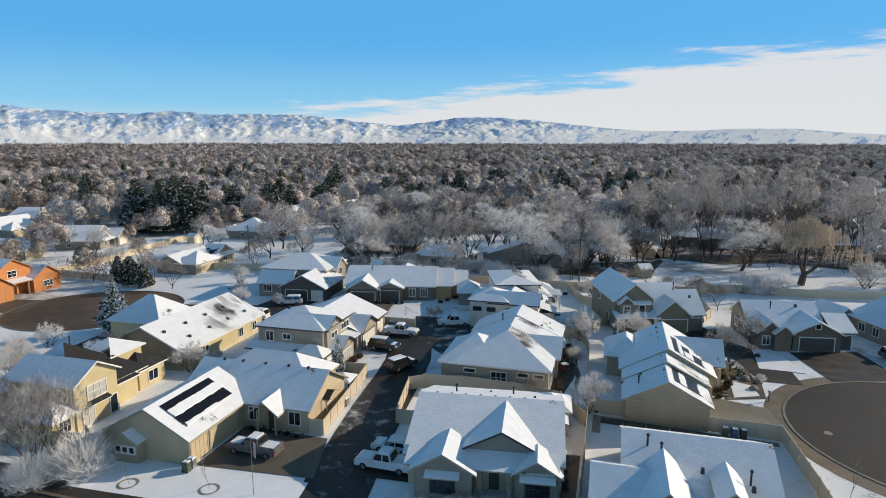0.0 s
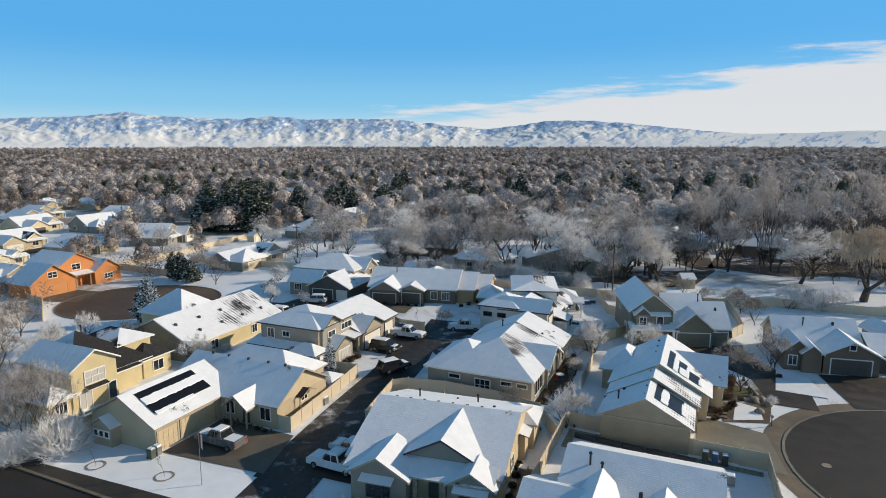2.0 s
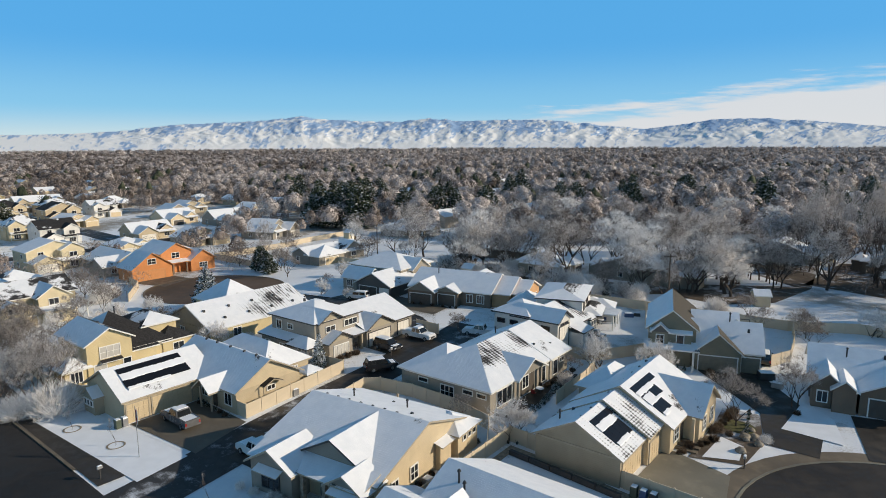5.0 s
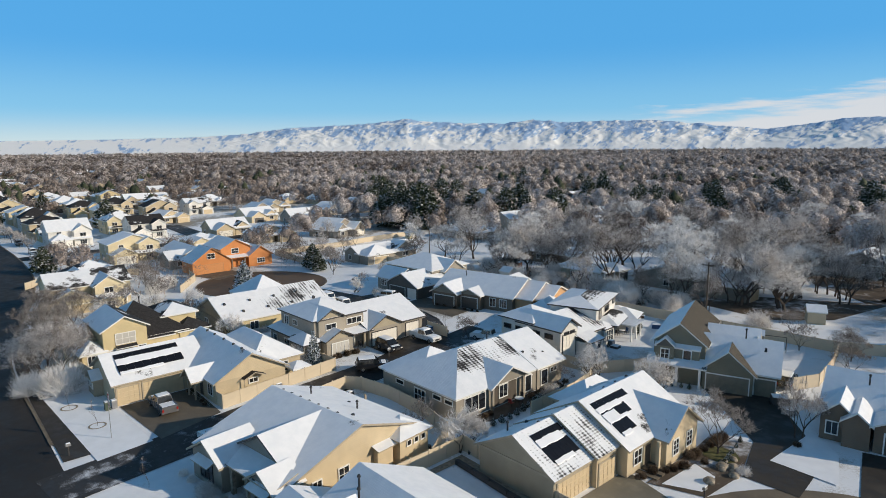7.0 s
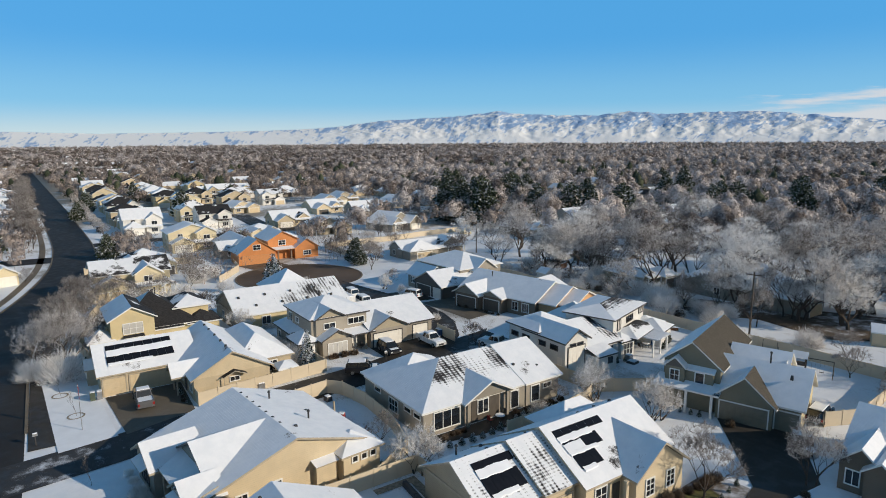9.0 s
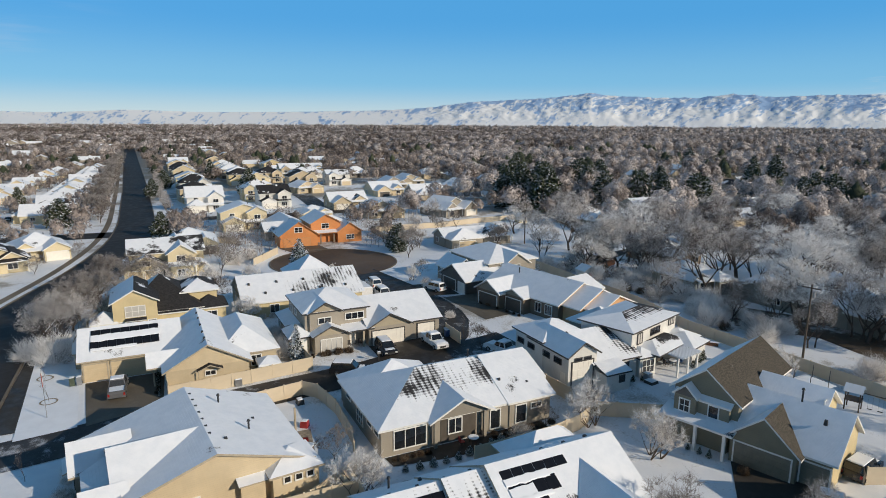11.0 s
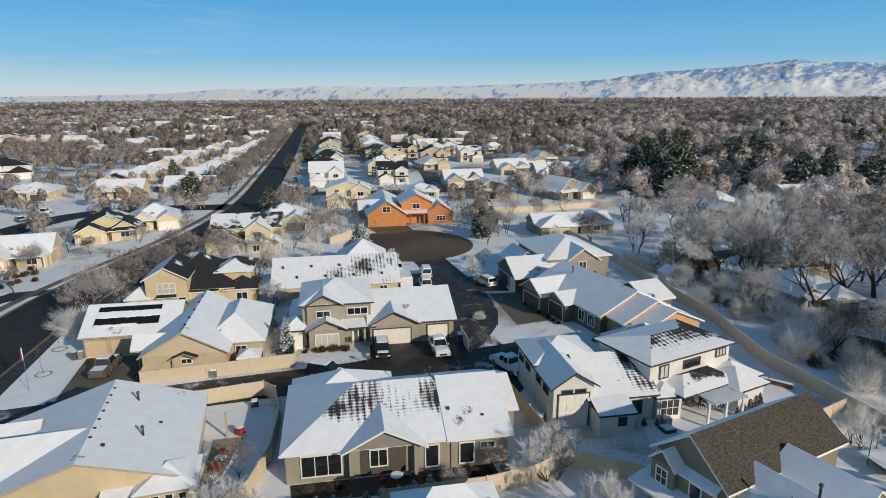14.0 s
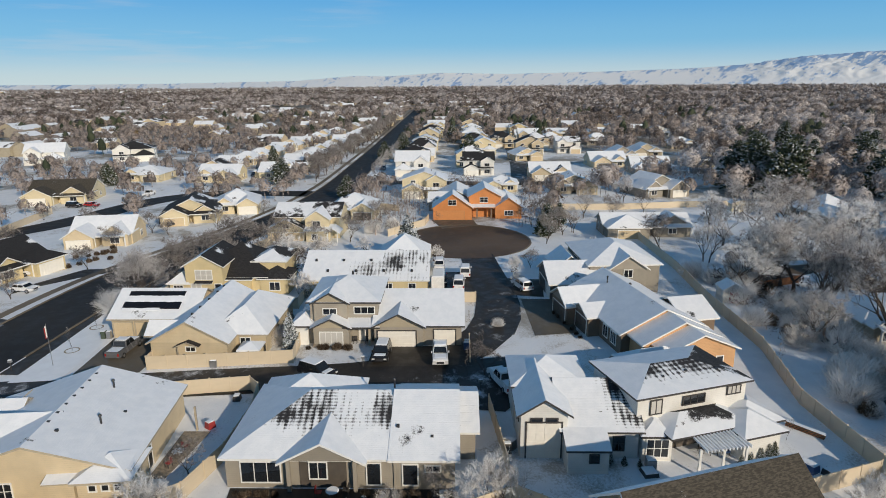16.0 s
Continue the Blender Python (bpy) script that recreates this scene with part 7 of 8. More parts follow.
# ---- fences ----
fence([(-26.6, 56.6), (-27.6, 66), (-28.6, 73.8)])
fence([(-26.6, 56.6), (-28.2, 56.6)])
fence([(-20.0, 61.5), (-20.9, 66.5), (-21.6, 70.8), (-20.0, 72.2), (-15.2, 73.0), (-8.4, 72.7), (-2.6, 71.2), (-1.2, 69.0), (0.6, 66.2)])
fence([(-20.0, 61.5), (-15.9, 61.5)])
fence([(0.7, 47.5), (0.8, 58.5), (0.7, 70.4), (7.3, 69.9), (14.0, 68.8), (20.8, 68.5), (21.4, 58), (21.6, 47)])
fence([(-17.5, 97.3), (-11, 98.0), (-2.6, 98.7), (-0.8, 95.2), (0.0, 90.8), (0.2, 82)])
fence([(-2.6, 98.7), (1.2, 104.6), (2.6, 107.5)])
fence([(2.0, 117.0), (-2.4, 119.6), (-6.2, 130.4)])
fence([(-98, 135.6), (-70, 134.6), (-49.5, 132.8), (-32.7, 132.9), (-18.9, 130.4), (0.0, 131.6), (17.2, 132.6), (27, 137.5), (42, 137.0), (60, 139)])
fence([(18.0, 132.6), (19.5, 124), (20.2, 116), (18.4, 112)])
fence([(-47.5, 47.6), (-47.5, 58), (-47.5, 69.8), (-53.6, 69.6)])
fence([(-28.6, 73.8), (-33.8, 73.4)])
fence([(-28.8, 95.6), (-33.6, 95.6)])
fence([(-50.5, 97.0), (-50.5, 90.6)])
fence([(-100, 78), (-112, 86), (-118, 86.8)], label="tan vinyl privacy fence beside the west court")
fence([(-112, 118), (-131.8, 118.5), (-131.6, 140.8), (-134.6, 157.7), (-136.1, 180)], label="pale vinyl privacy fence with snow beyond it")
fence([(-47.5, 47.6), (-58, 46.5), (-78, 49.5), (-92, 53)], label="tan vinyl privacy fence along the main road")
fence([(-130, 52.5), (-140, 62), (-130, 78)], label="tan vinyl privacy fence")
fence([(-98, -16), (-128, -20), (-160, -44)], label="pale vinyl privacy fence along a snowy field")


# ---- vehicles ----
def wheel_pair():
    if "tyre" not in MESHES:
        s = Shape()
        s.tube((0, -0.11, 0), (0, 0.11, 0), 0.36, 0.36, 16, cap=True)
        a = s.ob("tyre", TYRE)
        b = Shape().tube((0, -0.125, 0), (0, 0.125, 0), 0.22, 0.22, 12, cap=True).ob("rim", RIM)
        MESHES["tyre"], MESHES["rim"] = a.data, b.data
        bpy.data.objects.remove(a)
        bpy.data.objects.remove(b)
    return MESHES["tyre"], MESHES["rim"]


def vehicle(kind, paint, x, y, turn, label, snow=True):
    """A parked vehicle, its nose to its own +x."""
    z = ground_z(x) + 0.06
    root = thing({"pickup": "pickup_truck", "suv": "suv", "van": "van", "sedan": "car"}[kind], x, y, z, turn, label, "car" if kind != "pickup" else "truck", "parked vehicles")
    L = {"pickup": 5.7, "suv": 4.7, "van": 5.0, "sedan": 4.6}[kind]
    W, a = 0.96, L / 2
    belt = {"pickup": 1.12, "suv": 1.08, "van": 1.1, "sedan": 0.92}[kind]
    roof = {"pickup": 1.88, "suv": 1.76, "van": 1.95, "sedan": 1.45}[kind]
    hood = belt - 0.04
    body = [(-a, 0.42), (a - 0.08, 0.40), (a, 0.62), (a - 0.06, hood - 0.12), (a - 0.3, hood), (a - 1.35, belt), (-a + 0.06, belt), (-a, belt - 0.2)]
    s = Shape().prism(body, -W, W, 0, 0.05)
    if kind == "pickup":
        s.box(-a + 0.04, -a + 1.75, -W + 0.06, -W + 0.16, belt - 0.05, belt + 0.12).box(-a + 0.04, -a + 1.75, W - 0.16, W - 0.06, belt - 0.05, belt + 0.12)
        s.box(-a + 0.02, -a + 0.12, -W + 0.06, W - 0.06, belt - 0.05, belt + 0.12)
        cab = (a - 1.75, -a + 1.8)
    else:
        cab = (a - 1.25, -a + (0.12 if kind != "sedan" else 0.75))
    f, r = cab
    top = [(r + 0.25, roof), (f - 0.62, roof)]
    s.prism([(r + 0.02, belt - 0.02), (f, belt - 0.02), top[1], top[0]], -W + 0.05, W - 0.05, 0, 0.14)
    s.ob("body", paint, root, smooth=False)
    zb, zt = belt + 0.06, roof - 0.10
    k = (zt - belt) / (roof - belt)
    xf, xr = f - 0.62 * k * 0.85 - 0.06, r + 0.25 * k + 0.1
    for sg in (-1, 1):
        y0, y1 = sg * (W - 0.055), sg * (W - 0.165)
        mid = (f + r) / 2 - 0.1
        for pane in ([(r + 0.2, y0, zb), (mid - 0.05, y0, zb), (mid - 0.05, y1, zt), (xr + 0.05, y1, zt)],
                     [(mid + 0.05, y0, zb), (f - 0.2, y0, zb), (xf, y1, zt), (mid + 0.05, y1, zt)]):
            g = Shape()
            g.face(pane)
            g.ob("side_window", CAR_GLASS, root)
    g = Shape()
    g.face([(f + 0.012, -W + 0.16, zb), (f + 0.012, W - 0.16, zb), (f - 0.56 * k, W - 0.27, zt), (f - 0.56 * k, -W + 0.27, zt)])
    g.ob("windscreen", CAR_GLASS, root)
    g = Shape()
    g.face([(r + 0.005, -W + 0.16, zb), (r + 0.005, W - 0.16, zb), (r + 0.22 * k, W - 0.27, zt), (r + 0.22 * k, -W + 0.27, zt)])
    g.ob("rear_window", CAR_GLASS, root)
    tm, rm = wheel_pair()
    for wx in (a - 0.95, -a + 1.0):
        for sg in (-1, 1):
            w = share("wheel", tm, root, pose(wx, sg * (W - 0.08), 0.36))
            share("rim", rm, w, Matrix.Identity(4))
    for sg in (-1, 1):
        Shape().box(a - 0.06, a + 0.02, sg * 0.72 - 0.17, sg * 0.72 + 0.17, 0.68, 0.86).ob("headlight", LAMP_CLEAR, root)
        Shape().box(-a - 0.02, -a + 0.05, sg * 0.80 - 0.1, sg * 0.80 + 0.1, 0.66, 0.98).ob("tail_light", LAMP_RED, root)
        Shape().box(f - 0.35, f - 0.12, sg * (W + 0.09) - 0.08, sg * (W + 0.09) + 0.08, belt + 0.02, belt + 0.17).ob("mirror", paint, root)
    Shape().box(a - 0.03, a + 0.03, -0.45, 0.45, 0.52, 0.78).ob("grille", VENT, root)
    if snow:
        Shape().box(r + 0.3, f - 0.68, -W + 0.24, W - 0.24, roof - 0.02, roof + 0.08, top=0.06).ob("snow_cap", SNOW, root)
        Shape().box(f + 0.1, a - 0.35, -W + 0.2, W - 0.2, belt - 0.10, hood + 0.05, top=0.1).ob("hood_snow", SNOW, root)
        if kind == "pickup":
            Shape().box(-a + 0.14, -a + 1.7, -W + 0.18, W - 0.18, belt - 0.02, belt + 0.06).ob("bed_snow", SNOW, root)
    return root


vehicle("pickup", CAR_GREY, -31.6, 51.3, 178, "grey pickup truck with snow on its roof and bed")
vehicle("suv", CAR_BLACK, -30.2, 84.6, -2, "black off-road car with snow on its hood")
vehicle("pickup", CAR_WHITE, -30.0, 91.9, 2, "white crew-cab pickup truck parked on a driveway")
vehicle("suv", CAR_BLACK, -25.0, 77.6, 60, "black off-road car with thick snow on its roof")
vehicle("pickup", CAR_WHITE, -17.8, 52.0, 178, "white pickup truck parked beside a house")
vehicle("sedan", CAR_WHITE, -18.0, 55.4, 178, "snow-covered car parked beside a house")
vehicle("pickup", CAR_WHITE, -23.0, 99.3, 200, "silver-white pickup truck with open bed")
vehicle("suv", CAR_WHITE, -57.5, 105.0, 200, "white car parked before a dark garage")
vehicle("van", CAR_WHITE, -58.5, 94.4, 178, "white van parked on the street side")
vehicle("van", CAR_WHITE, -66.0, 95.6, 178, "white van with snow on its roof")
vehicle("suv", CAR_WHITE, -70.5, 90.8, 0, "white car parked beside the house")
vehicle("sedan", CAR_BLACK, -61.0, 91.4, 0, "dark car beside a snowy trailer", False)
vehicle("suv", CAR_GREY, 43.5, 100.5, 20, "grey car with snow on its roof")
vehicle("suv", CAR_BLACK, 17.2, 113.4, 100, "dark car parked beside the house")
for x, y, t, k, p in ((-138, -14.5, 80, "sedan", CAR_RED), (-137, -19, 80, "suv", CAR_BLACK), (-156.4, -6, 0, "pickup", CAR_WHITE), (-112.5, 20, 60, "suv", CAR_BLACK), (-146, -8, 40, "sedan", CAR_GREY), (-56, 21.5, 80, "sedan", CAR_WHITE), (-190, 64, 0, "suv", CAR_WHITE), (-176, 62, 0, "sedan", CAR_WHITE), (-66, 14, 90, "sedan", CAR_WHITE), (-215, 64, 0, "suv", CAR_GREY), (-200, 15, 0, "sedan", CAR_BLACK), (-184, 66, 20, "van", CAR_WHITE)):
    vehicle(k, p, x, y, t, {CAR_RED: "red car", CAR_BLACK: "black car", CAR_WHITE: "white car", CAR_GREY: "grey car"}[p] + " parked at the roadside in snow")

# snowy box trailer beside the long house
root = thing("cargo_trailer", -58.6, 90.9, ground_z(-58.6) + 0.06, 0, "white box trailer with thick snow on top", "trailer")
Shape().box(-2.4, 2.4, -1.05, 1.05, 0.5, 2.4).ob("body", CAR_WHITE, root)
Shape().box(-2.35, 2.35, -1.0, 1.0, 2.4, 2.55, top=0.08).ob("snow_cap", SNOW, root)
for sx in (-0.5, 0.5):
    for sy in (-1, 1):
        w = share("wheel", MESHES["tyre"], root, pose(sx, sy * 1.02, 0.36))
        share("rim", MESHES["rim"], w, Matrix.Identity(4))

# garden gazebo with a cloth roof under snow
root = thing("gazebo", -29.6, 68.4, 0, 0, "small garden gazebo with snow on its canopy", "gazebo")
s = Shape()
for a_, b_ in (((-1.4, -1.4), (1.4, -1.4)), ((1.4, -1.4), (1.4, 1.4)), ((1.4, 1.4), (-1.4, 1.4)), ((-1.4, 1.4), (-1.4, -1.4))):
    s.face([(*a_, 1.85), (*b_, 1.85), (0, 0, 2.5)])
    s.face([(*a_, 1.62), (*b_, 1.62), (*b_, 1.85), (*a_, 1.85)])
s.ob("canopy", SNOW, root)
for sx in (-1.32, 1.32):
    for sy in (-1.32, 1.32):
        Shape().box(sx - 0.05, sx + 0.05, sy - 0.05, sy + 0.05, 0, 1.85).ob("post", TRIM_DARK, root)

# utility poles
for x, y, hgt in ((-4.0, 136.2, 10.5), (-96, 151, 9.5), (-26, 170, 10.5)):
    root = thing("utility_pole", x, y, ground_z(x), 12, "weathered wooden utility pole with crossarm", "pole", "utility poles")
    Shape().tube((0, 0, -0.3), (0, 0, hgt), 0.17, 0.12, 8, cap=True).ob("pole", POLE_WOOD, root)
    Shape().box(-1.2, 1.2, -0.06, 0.06, hgt - 0.6, hgt - 0.45).ob("crossarm", POLE_WOOD, root)
    Shape().tube((0.35, 0, hgt - 1.8), (0.35, 0, hgt - 0.9), 0.24, 0.24, 10, cap=True).ob("transformer", STEEL, root)
    for k in (-1.1, -0.4, 0.5, 1.1):
        Shape().tube((k, 0, hgt - 0.45), (k, 0, hgt - 0.22), 0.05, 0.03, 6, cap=True).ob("insulator", STEEL, root)

# flagpole on the lawn
root = thing("flagpole", -27.5, 44.5, 0, 0, "white flagpole with a limp striped flag", "flagpole")
Shape().tube((0, 0, -0.2), (0, 0, 5.6), 0.04, 0.025, 8, cap=True).ob("pole", STEEL, root)
s = Shape()
for k in range(6):
    a_ = 0.06 * math.sin(k * 2.1)
    s.face([(0.04 + 0.07 * k, a_, 5.4 - 0.05 * k), (0.11 + 0.07 * k, 0.06 * math.sin((k + 1) * 2.1), 5.35 - 0.05 * k), (0.10 + 0.06 * k, 0.05 * math.sin((k + 1) * 2.1), 3.9 - 0.05 * k), (0.04 + 0.06 * k, a_ * 0.8, 3.95 - 0.05 * k)], k % 2)
s.ob("flag", [RED_PAINT, TRIM_WHITE], root)
s = Shape()
for i in range(20):
    t0, t1 = 6.283 * i / 20, 6.283 * (i + 1) / 20
    s.face([(0.75 * math.cos(t0), 0.75 * math.sin(t0), 0.10), (0.75 * math.cos(t1), 0.75 * math.sin(t1), 0.10), (0.95 * math.cos(t1), 0.95 * math.sin(t1), 0.10), (0.95 * math.cos(t0), 0.95 * math.sin(t0), 0.10)])
for x, y in ((-31.9, 44.2), (-39.7, 43.0)):
    ob = link_mesh("bed_ring", s.v, s.f, [STONE])
    ob.location = (x, y, 0.0)
    tagged(ob, "dark bare ring of soil round a sapling", "garden bed", kind="structure")

# sheds by the park fence
for x, y, t, wall, lab in ((-51.5, 136.8, 0, WHITE_WALL, "small white garden shed with red doors"), (10, 148.5, 25, TAN, "small tan garden shed under snow"), (-130, 172, 0, PALE_YELLOW, "pale yellow garden shed")):
    hh = House(x, y, lab, turn=t if t else 0.01, wall=wall, trim=TRIM_WHITE, name="garden_shed", category="shed")
    hh.wing(-1.4, 1.4, -1.6, 1.6, 2.1, "gx", 0.9, over=0.2)
    hh.door("E", 0.0, 1.43, RED_PAINT if wall is WHITE_WALL else DOOR_WHITE, 0.05, 1.3, 1.8)

# cedar garden screens behind the long fence
root = thing("fence", -55.2, 139.4, ground_z(-55), 112, "low red cedar garden fence", "fence")
for k in range(14):
    Shape().box(k * 1.0, k * 1.0 + 0.94, -0.03, 0.03, 0, 1.3 + 0.04 * (k % 2)).ob("board", WOOD, root)

# round trampoline with a net
root = thing("trampoline", 3.2, 127.0, 0, 0, "round black trampoline with a dark safety net", "trampoline")
Shape().tube((0, 0, 0.78), (0, 0, 0.88), 2.1, 2.1, 24, cap=True).ob("mat", VENT, root)
for k in range(6):
    a_ = 6.283 * k / 6
    Shape().tube((2.1 * math.cos(a_), 2.1 * math.sin(a_), 0), (2.1 * math.cos(a_), 2.1 * math.sin(a_), 2.5), 0.04, 0.04, 6).ob("pole", TRIM_DARK, root)
Shape().box(-2.0, 2.0, -2.0, 2.0, 0.88, 0.95, top=0.5).ob("snow_cap", SNOW, root)

# manhole cover in the east court
ob = Shape().tube((26.2, 71.8, 0.03), (26.2, 71.8, 0.065), 0.45, 0.45, 20, cap=True).ob("manhole_cover", STONE)
tagged(ob, "round iron manhole cover in wet asphalt", "manhole cover")

# steps and rocks in the front garden
for k in range(4):
    ob = Shape().box(14.9 + 0.05 * k, 17.4, 79.4 + 0.95 * k, 80.0 + 0.95 * k, -0.05, 0.16 + 0.05 * k).ob("garden_step", KERB)
    tagged(ob, "concrete garden step beside snow", "step", "garden steps")
rk = random.Random(3)
for k in range(9):
    x, y, r = rk.uniform(20.2, 22.4), rk.uniform(82.5, 88.5), rk.uniform(0.25, 0.6)
    bm = bmesh.new()
    bmesh.ops.create_icosphere(bm, subdivisions=2, radius=r)
    for v in bm.verts:
        v.co *= 1 + 0.25 * noise.noise(v.co * 2.3 + Vector((k, 0, 0)))
        v.co.z *= 0.7
    data = bpy.data.meshes.new("garden_rock")
    bm.to_mesh(data)
    bm.free()
    data.materials.append(STONE)
    ob = new("garden_rock", data)
    ob.location = (x, y, r * 0.35)
    tagged(ob, "rounded garden boulder dusted with snow", "rock", "garden rocks")


# ---- yard things ----
def wheelie_bin(x, y, turn, mat, label):
    root = thing("wheeled_bin", x, y, ground_z(x) + 0.05, turn, label, "bin", "wheeled bins")
    Shape().box(-0.28, 0.28, -0.33, 0.33, 0.06, 1.0).ob("body", mat, root)
    Shape().box(-0.31, 0.31, -0.36, 0.38, 1.0, 1.09, top=0.04).ob("lid", mat, root)
    for sx in (-0.26, 0.26):
        Shape().tube((sx - 0.03, 0.28, 0.12), (sx + 0.03, 0.28, 0.12), 0.12, 0.12, 10, cap=True).ob("wheel", TYRE, root)
    Shape().box(-0.27, 0.27, -0.32, 0.32, 1.09, 1.14, top=0.05).ob("snow_cap", SNOW, root)


BIN_GREEN = plain("green_bin_plastic", (0.07, 0.09, 0.06), 0.5)
BIN_BLUE = plain("blue_bin_plastic", (0.05, 0.10, 0.22), 0.5)
for x, y, t, m, c in ((-35.85, 47.0, 90, STEEL, "grey"), (-35.85, 46.25, 90, BIN_GREEN, "green"), (15.2, 68.0, 0, BIN_GREEN, "green"), (16.1, 67.9, 0, BIN_BLUE, "blue"), (17.0, 67.9, 0, TRIM_DARK, "dark"),
                      (-32.4, 95.2, 0, BIN_BLUE, "blue"), (-33.1, 95.3, 0, BIN_GREEN, "green"), (-9.6, 98.6, 0, TRIM_DARK, "dark")):
    wheelie_bin(x, y, t, m, c + " wheeled bin with snow on its lid")


def air_unit(x, y):
    root = thing("air_conditioner", x, y, ground_z(x), 0, "grey outdoor air conditioner with snow on top", "air conditioner", "air conditioners")
    Shape().box(-0.42, 0.42, -0.42, 0.42, 0.0, 0.85).ob("case", STEEL, root)
    Shape().tube((0, 0, 0.85), (0, 0, 0.88), 0.34, 0.34, 16, cap=True).ob("fan_grille", VENT, root)
    Shape().box(-0.4, 0.4, -0.4, 0.4, 0.88, 0.96, top=0.08).ob("snow_cap", SNOW, root)


for x, y in ((-0.7, 58.2), (-27.6, 64.4), (-17.6, 88.0), (17.4, 64.5), (-7.6, 111.2), (2.4, 108.8)):
    air_unit(x, y)


for k in range(9):
    plant(hedge_green, -1.25 - 0.06 * k + 0.5 * math.sin(k * 0.5), 75.5 + 1.35 * k, 0.48 + 0.06 * (k % 3), 47 * k, 1.4, label="low dark clipped evergreen dusted with snow")


def patio_table(x, y, label="round patio table with snow on top"):
    root = thing("patio_table", x, y, 0.05, 0, label, "table")
    Shape().tube((0, 0, 0.68), (0, 0, 0.73), 0.6, 0.6, 18, cap=True).ob("tabletop", TRIM_DARK, root)
    for k in range(4):
        a_ = 0.785 + 1.571 * k
        Shape().tube((0.45 * math.cos(a_), 0.45 * math.sin(a_), 0), (0.35 * math.cos(a_), 0.35 * math.sin(a_), 0.68), 0.025, 0.025, 6).ob("leg", TRIM_DARK, root)
    Shape().tube((0, 0, 0.73), (0, 0, 0.79), 0.56, 0.48, 18, cap=True).ob("snow_cap", SNOW, root)


def patio_chair(x, y, turn, mat, colour):
    root = thing("patio_chair", x, y, 0.05, turn, colour + " patio chair beside the house", "chair", "patio chairs")
    Shape().box(-0.25, 0.25, -0.25, 0.25, 0.40, 0.45).ob("seat", mat, root)
    Shape().box(-0.25, 0.25, 0.22, 0.28, 0.45, 0.95).ob("backrest", mat, root)
    for sx in (-0.22, 0.22):
        for sy in (-0.22, 0.22):
            Shape().box(sx - 0.025, sx + 0.025, sy - 0.025, sy + 0.025, 0, 0.40).ob("leg", TRIM_DARK, root)


patio_table(-3.0, 83.6)
patio_table(-9.6, 117.5)
patio_table(-8.5, 68.3)
for x, y, t, m, c in ((-3.2, 82.4, 180, RED_PAINT, "red"), (-3.6, 84.6, 0, TRIM_DARK, "dark"), (-9.8, 116.5, 170, TRIM_DARK, "dark"), (-9.4, 118.6, 0, BIN_BLUE, "blue"), (-7.2, 68.0, 60, RED_PAINT, "red"), (-9.9, 68.4, 250, RED_PAINT, "red"),
                      (-34.4, 80.6, 90, TRIM_DARK, "dark"), (-34.4, 82.2, 90, TRIM_DARK, "dark"), (-32.9, 57.6, 0, TRIM_DARK, "dark")):
    patio_chair(x, y, t, m, c)

# stacked firewood along the fence
root = thing("woodpile", -13.4, 128.0, 0, 42, "long stack of split firewood under snow", "firewood")
for k in range(22):
    for j in range(3):
        Shape().tube((-1.7 + 0.16 * k, -0.22, 0.1 + 0.17 * j), (-1.7 + 0.16 * k, 0.22, 0.1 + 0.17 * j), 0.08, 0.08, 7, cap=True).ob("log", POLE_WOOD if (k + j) % 2 else WOOD, root)
Shape().box(-1.8, 1.85, -0.24, 0.24, 0.53, 0.60, top=0.05).ob("snow_cap", SNOW, root)

# wooden swing set with a small blue-roofed tower
root = thing("swing_set", 8.6, 126.4, 0, 20, "wooden swing set with a small roofed tower in snow", "swing set")
for sx in (-0.7, 0.7):
    for sy in (-0.7, 0.7):
        Shape().box(sx - 0.06, sx + 0.06, sy - 0.06, sy + 0.06, 0, 2.3).ob("post", POLE_WOOD, root)
Shape().box(-0.8, 0.8, -0.8, 0.8, 1.2, 1.3).ob("platform", POLE_WOOD, root)
s = Shape()
s.face([(-0.95, -0.95, 2.25), (0.95, -0.95, 2.25), (0.95, 0, 3.0), (-0.95, 0, 3.0)])
s.face([(-0.95, 0.95, 2.25), (0.95, 0.95, 2.25), (0.95, 0, 3.0), (-0.95, 0, 3.0)])
s.face([(-0.9, -0.9, 2.28), (-0.9, 0.9, 2.28), (-0.9, 0, 2.95)])
s.ob("roof", SNOW, root)
Shape().tube((0.7, 0, 2.2), (3.9, 0, 2.2), 0.06, 0.06, 6).ob("beam", POLE_WOOD, root)
for sy in (-0.9, 0.9):
    Shape().tube((3.9, 0, 2.2), (3.9, sy, 0), 0.05, 0.05, 6).ob("post", POLE_WOOD, root)
for k in (1.6, 2.6):
    Shape().box(k - 0.25, k + 0.25, -0.1, 0.1, 0.5, 0.54).ob("seat", TRIM_DARK, root)
    for sx in (-0.22, 0.22):
        Shape().tube((k + sx, 0, 0.54), (k + sx, 0, 2.2), 0.012, 0.012, 4).ob("chain", STEEL, root)

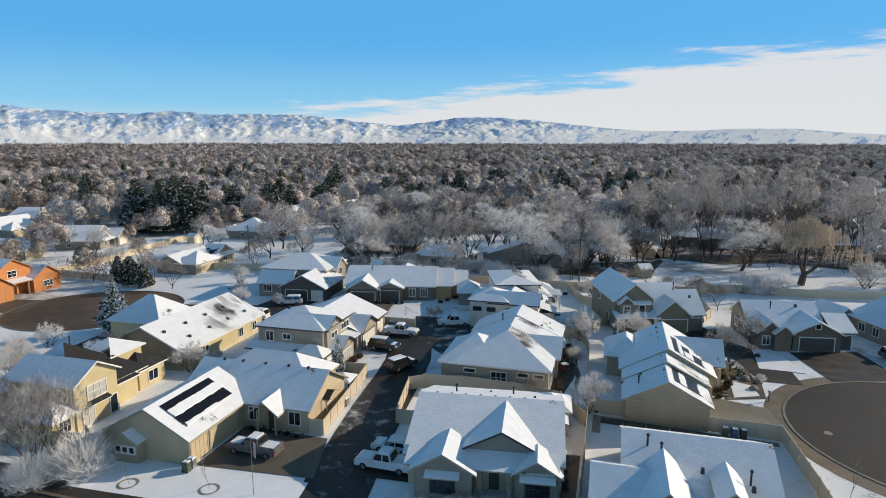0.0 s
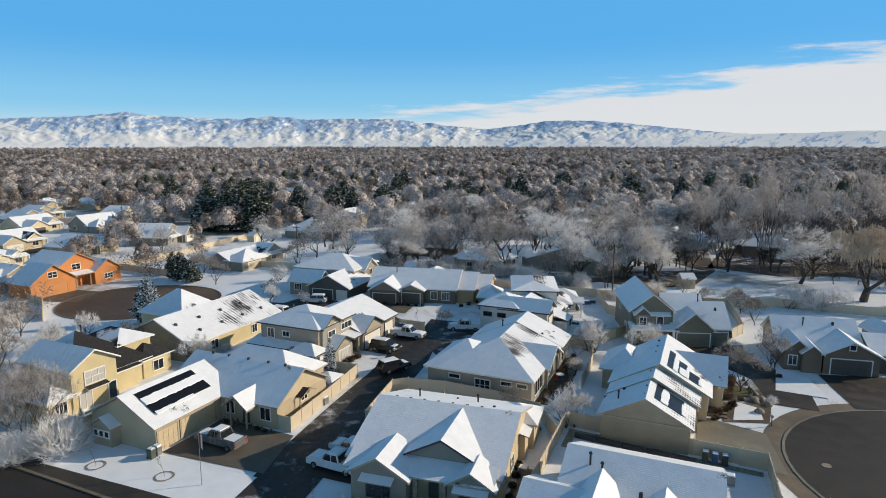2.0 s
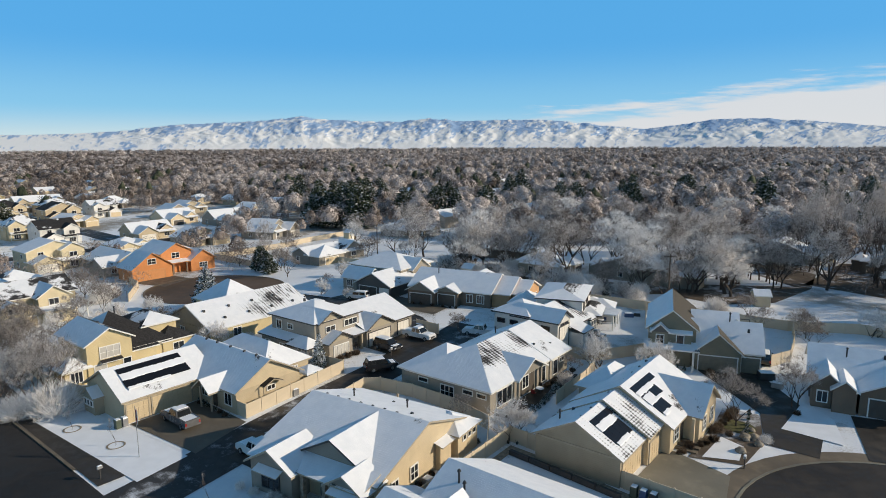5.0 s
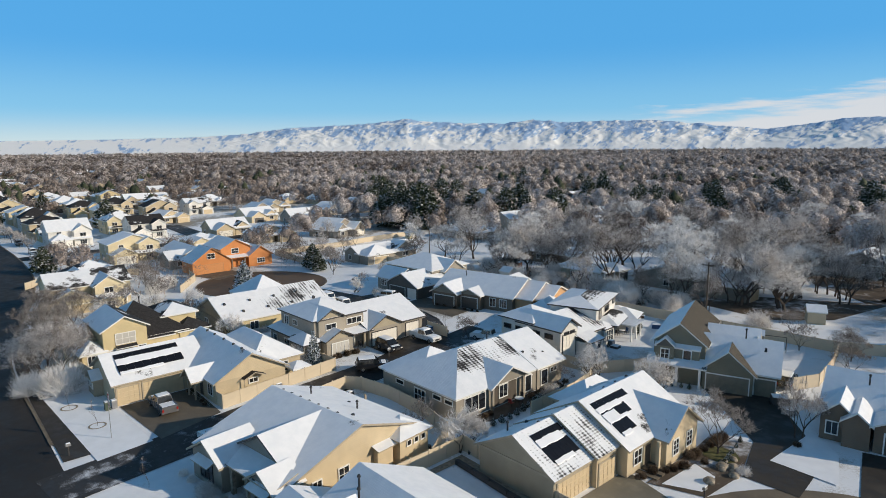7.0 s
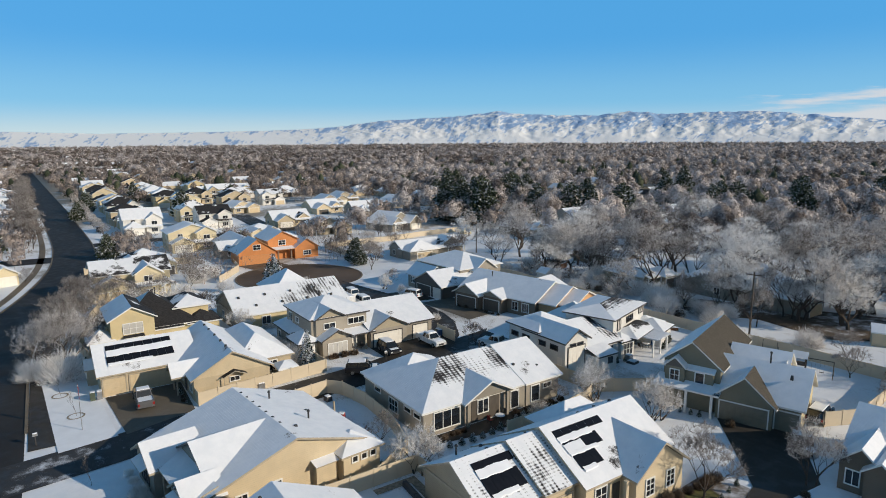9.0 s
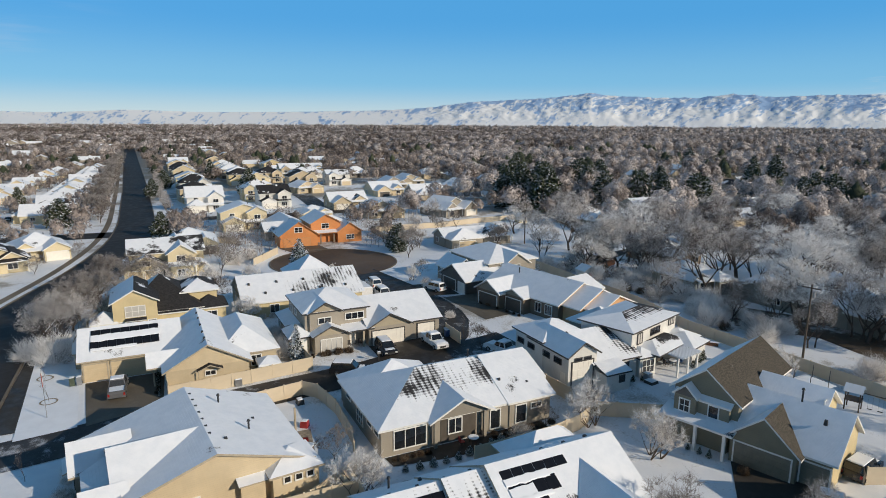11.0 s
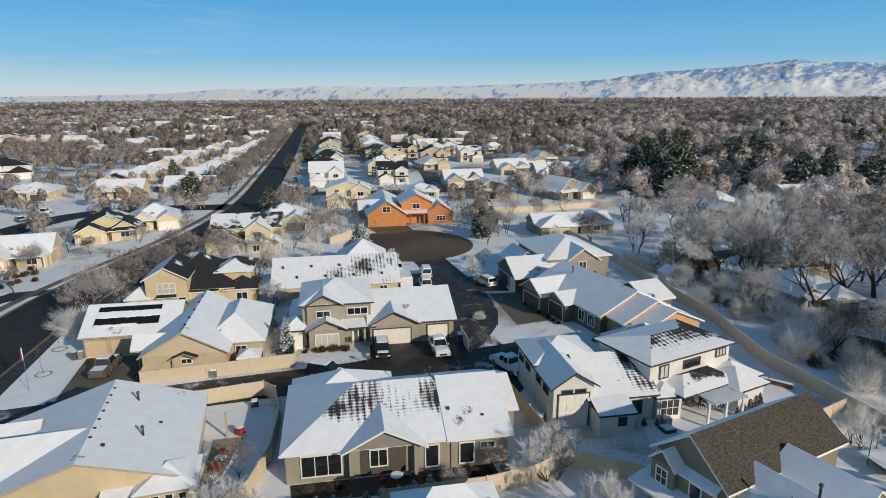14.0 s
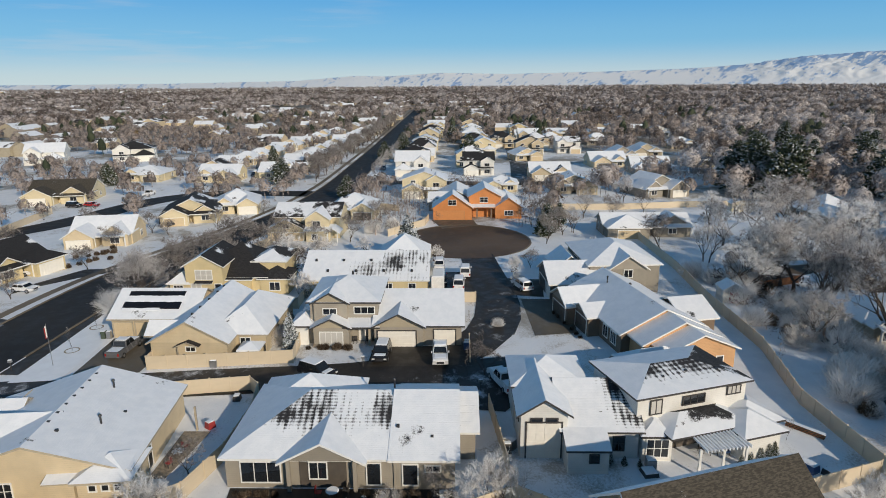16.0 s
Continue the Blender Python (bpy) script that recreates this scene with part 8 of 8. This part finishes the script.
# covered loads and boxes in the side yards
ry = random.Random(9)
for x, y, w, d, hgt, m, lab in ((-7.4, 125.0, 1.6, 1.0, 0.7, BIN_BLUE, "blue tarpaulin over a garden load"), (-6.4, 126.4, 1.2, 0.9, 0.6, TRIM_DARK, "dark storage box in the snow"), (-6.6, 110.8, 1.3, 1.3, 0.35, TRIM_DARK, "dark square fire pit in the snow"),
                               (-10.6, 98.9, 1.2, 0.8, 0.9, STEEL, "grey storage box beside the garage"), (20.6, 104.0, 1.4, 1.0, 0.7, STEEL, "grey covered load beside the house"), (18.8, 106.4, 2.0, 1.4, 1.0, TRIM_DARK, "dark covered trailer beside the house"),
                               (-13.8, 66.2 + 3.0, 0.8, 0.8, 0.7, RED_PAINT, "red garden box on a patio"), (-19.4, 70.0, 0.9, 0.8, 0.6, TRIM_DARK, "dark storage box by the fence")):
    root = thing("storage_box", x, y, 0, ry.uniform(0, 60), lab, "box")
    Shape().box(-w / 2, w / 2, -d / 2, d / 2, 0, hgt, top=0.06).ob("body", m, root)
    Shape().box(-w / 2 + 0.08, w / 2 - 0.08, -d / 2 + 0.08, d / 2 - 0.08, hgt, hgt + 0.07, top=0.05).ob("snow_cap", SNOW, root)

# slim garden lamp posts and mail boxes
for x, y in ((-26.3, 40.2), (-21.6, 96.6), (21.9, 79.4), (-27.6, 82.6)):
    root = thing("letterbox", x, y, 0.05, 0, "dark letterbox on a post capped with snow", "letterbox", "letterboxes")
    Shape().box(-0.05, 0.05, -0.05, 0.05, 0, 1.05).ob("post", TRIM_DARK, root)
    Shape().box(-0.14, 0.14, -0.25, 0.25, 1.05, 1.32, top=0.03).ob("box", STEEL, root)
    Shape().box(-0.12, 0.12, -0.22, 0.22, 1.32, 1.38, top=0.04).ob("snow_cap", SNOW, root)

# low dark timber edging along the fence
for k in range(5):
    ob = Shape().box(-1.2, 1.2, -0.22, 0.22, 0, 0.5, top=0.03).ob("timber_edging", TRIM_DARK)
    ob.matrix_basis = pose(3.4 + 2.45 * k, 67.9 - 0.22 * k, 0.03, 0, 0, -5)
    tagged(ob, "low dark timber edging along a fence", "edging", "garden edging")
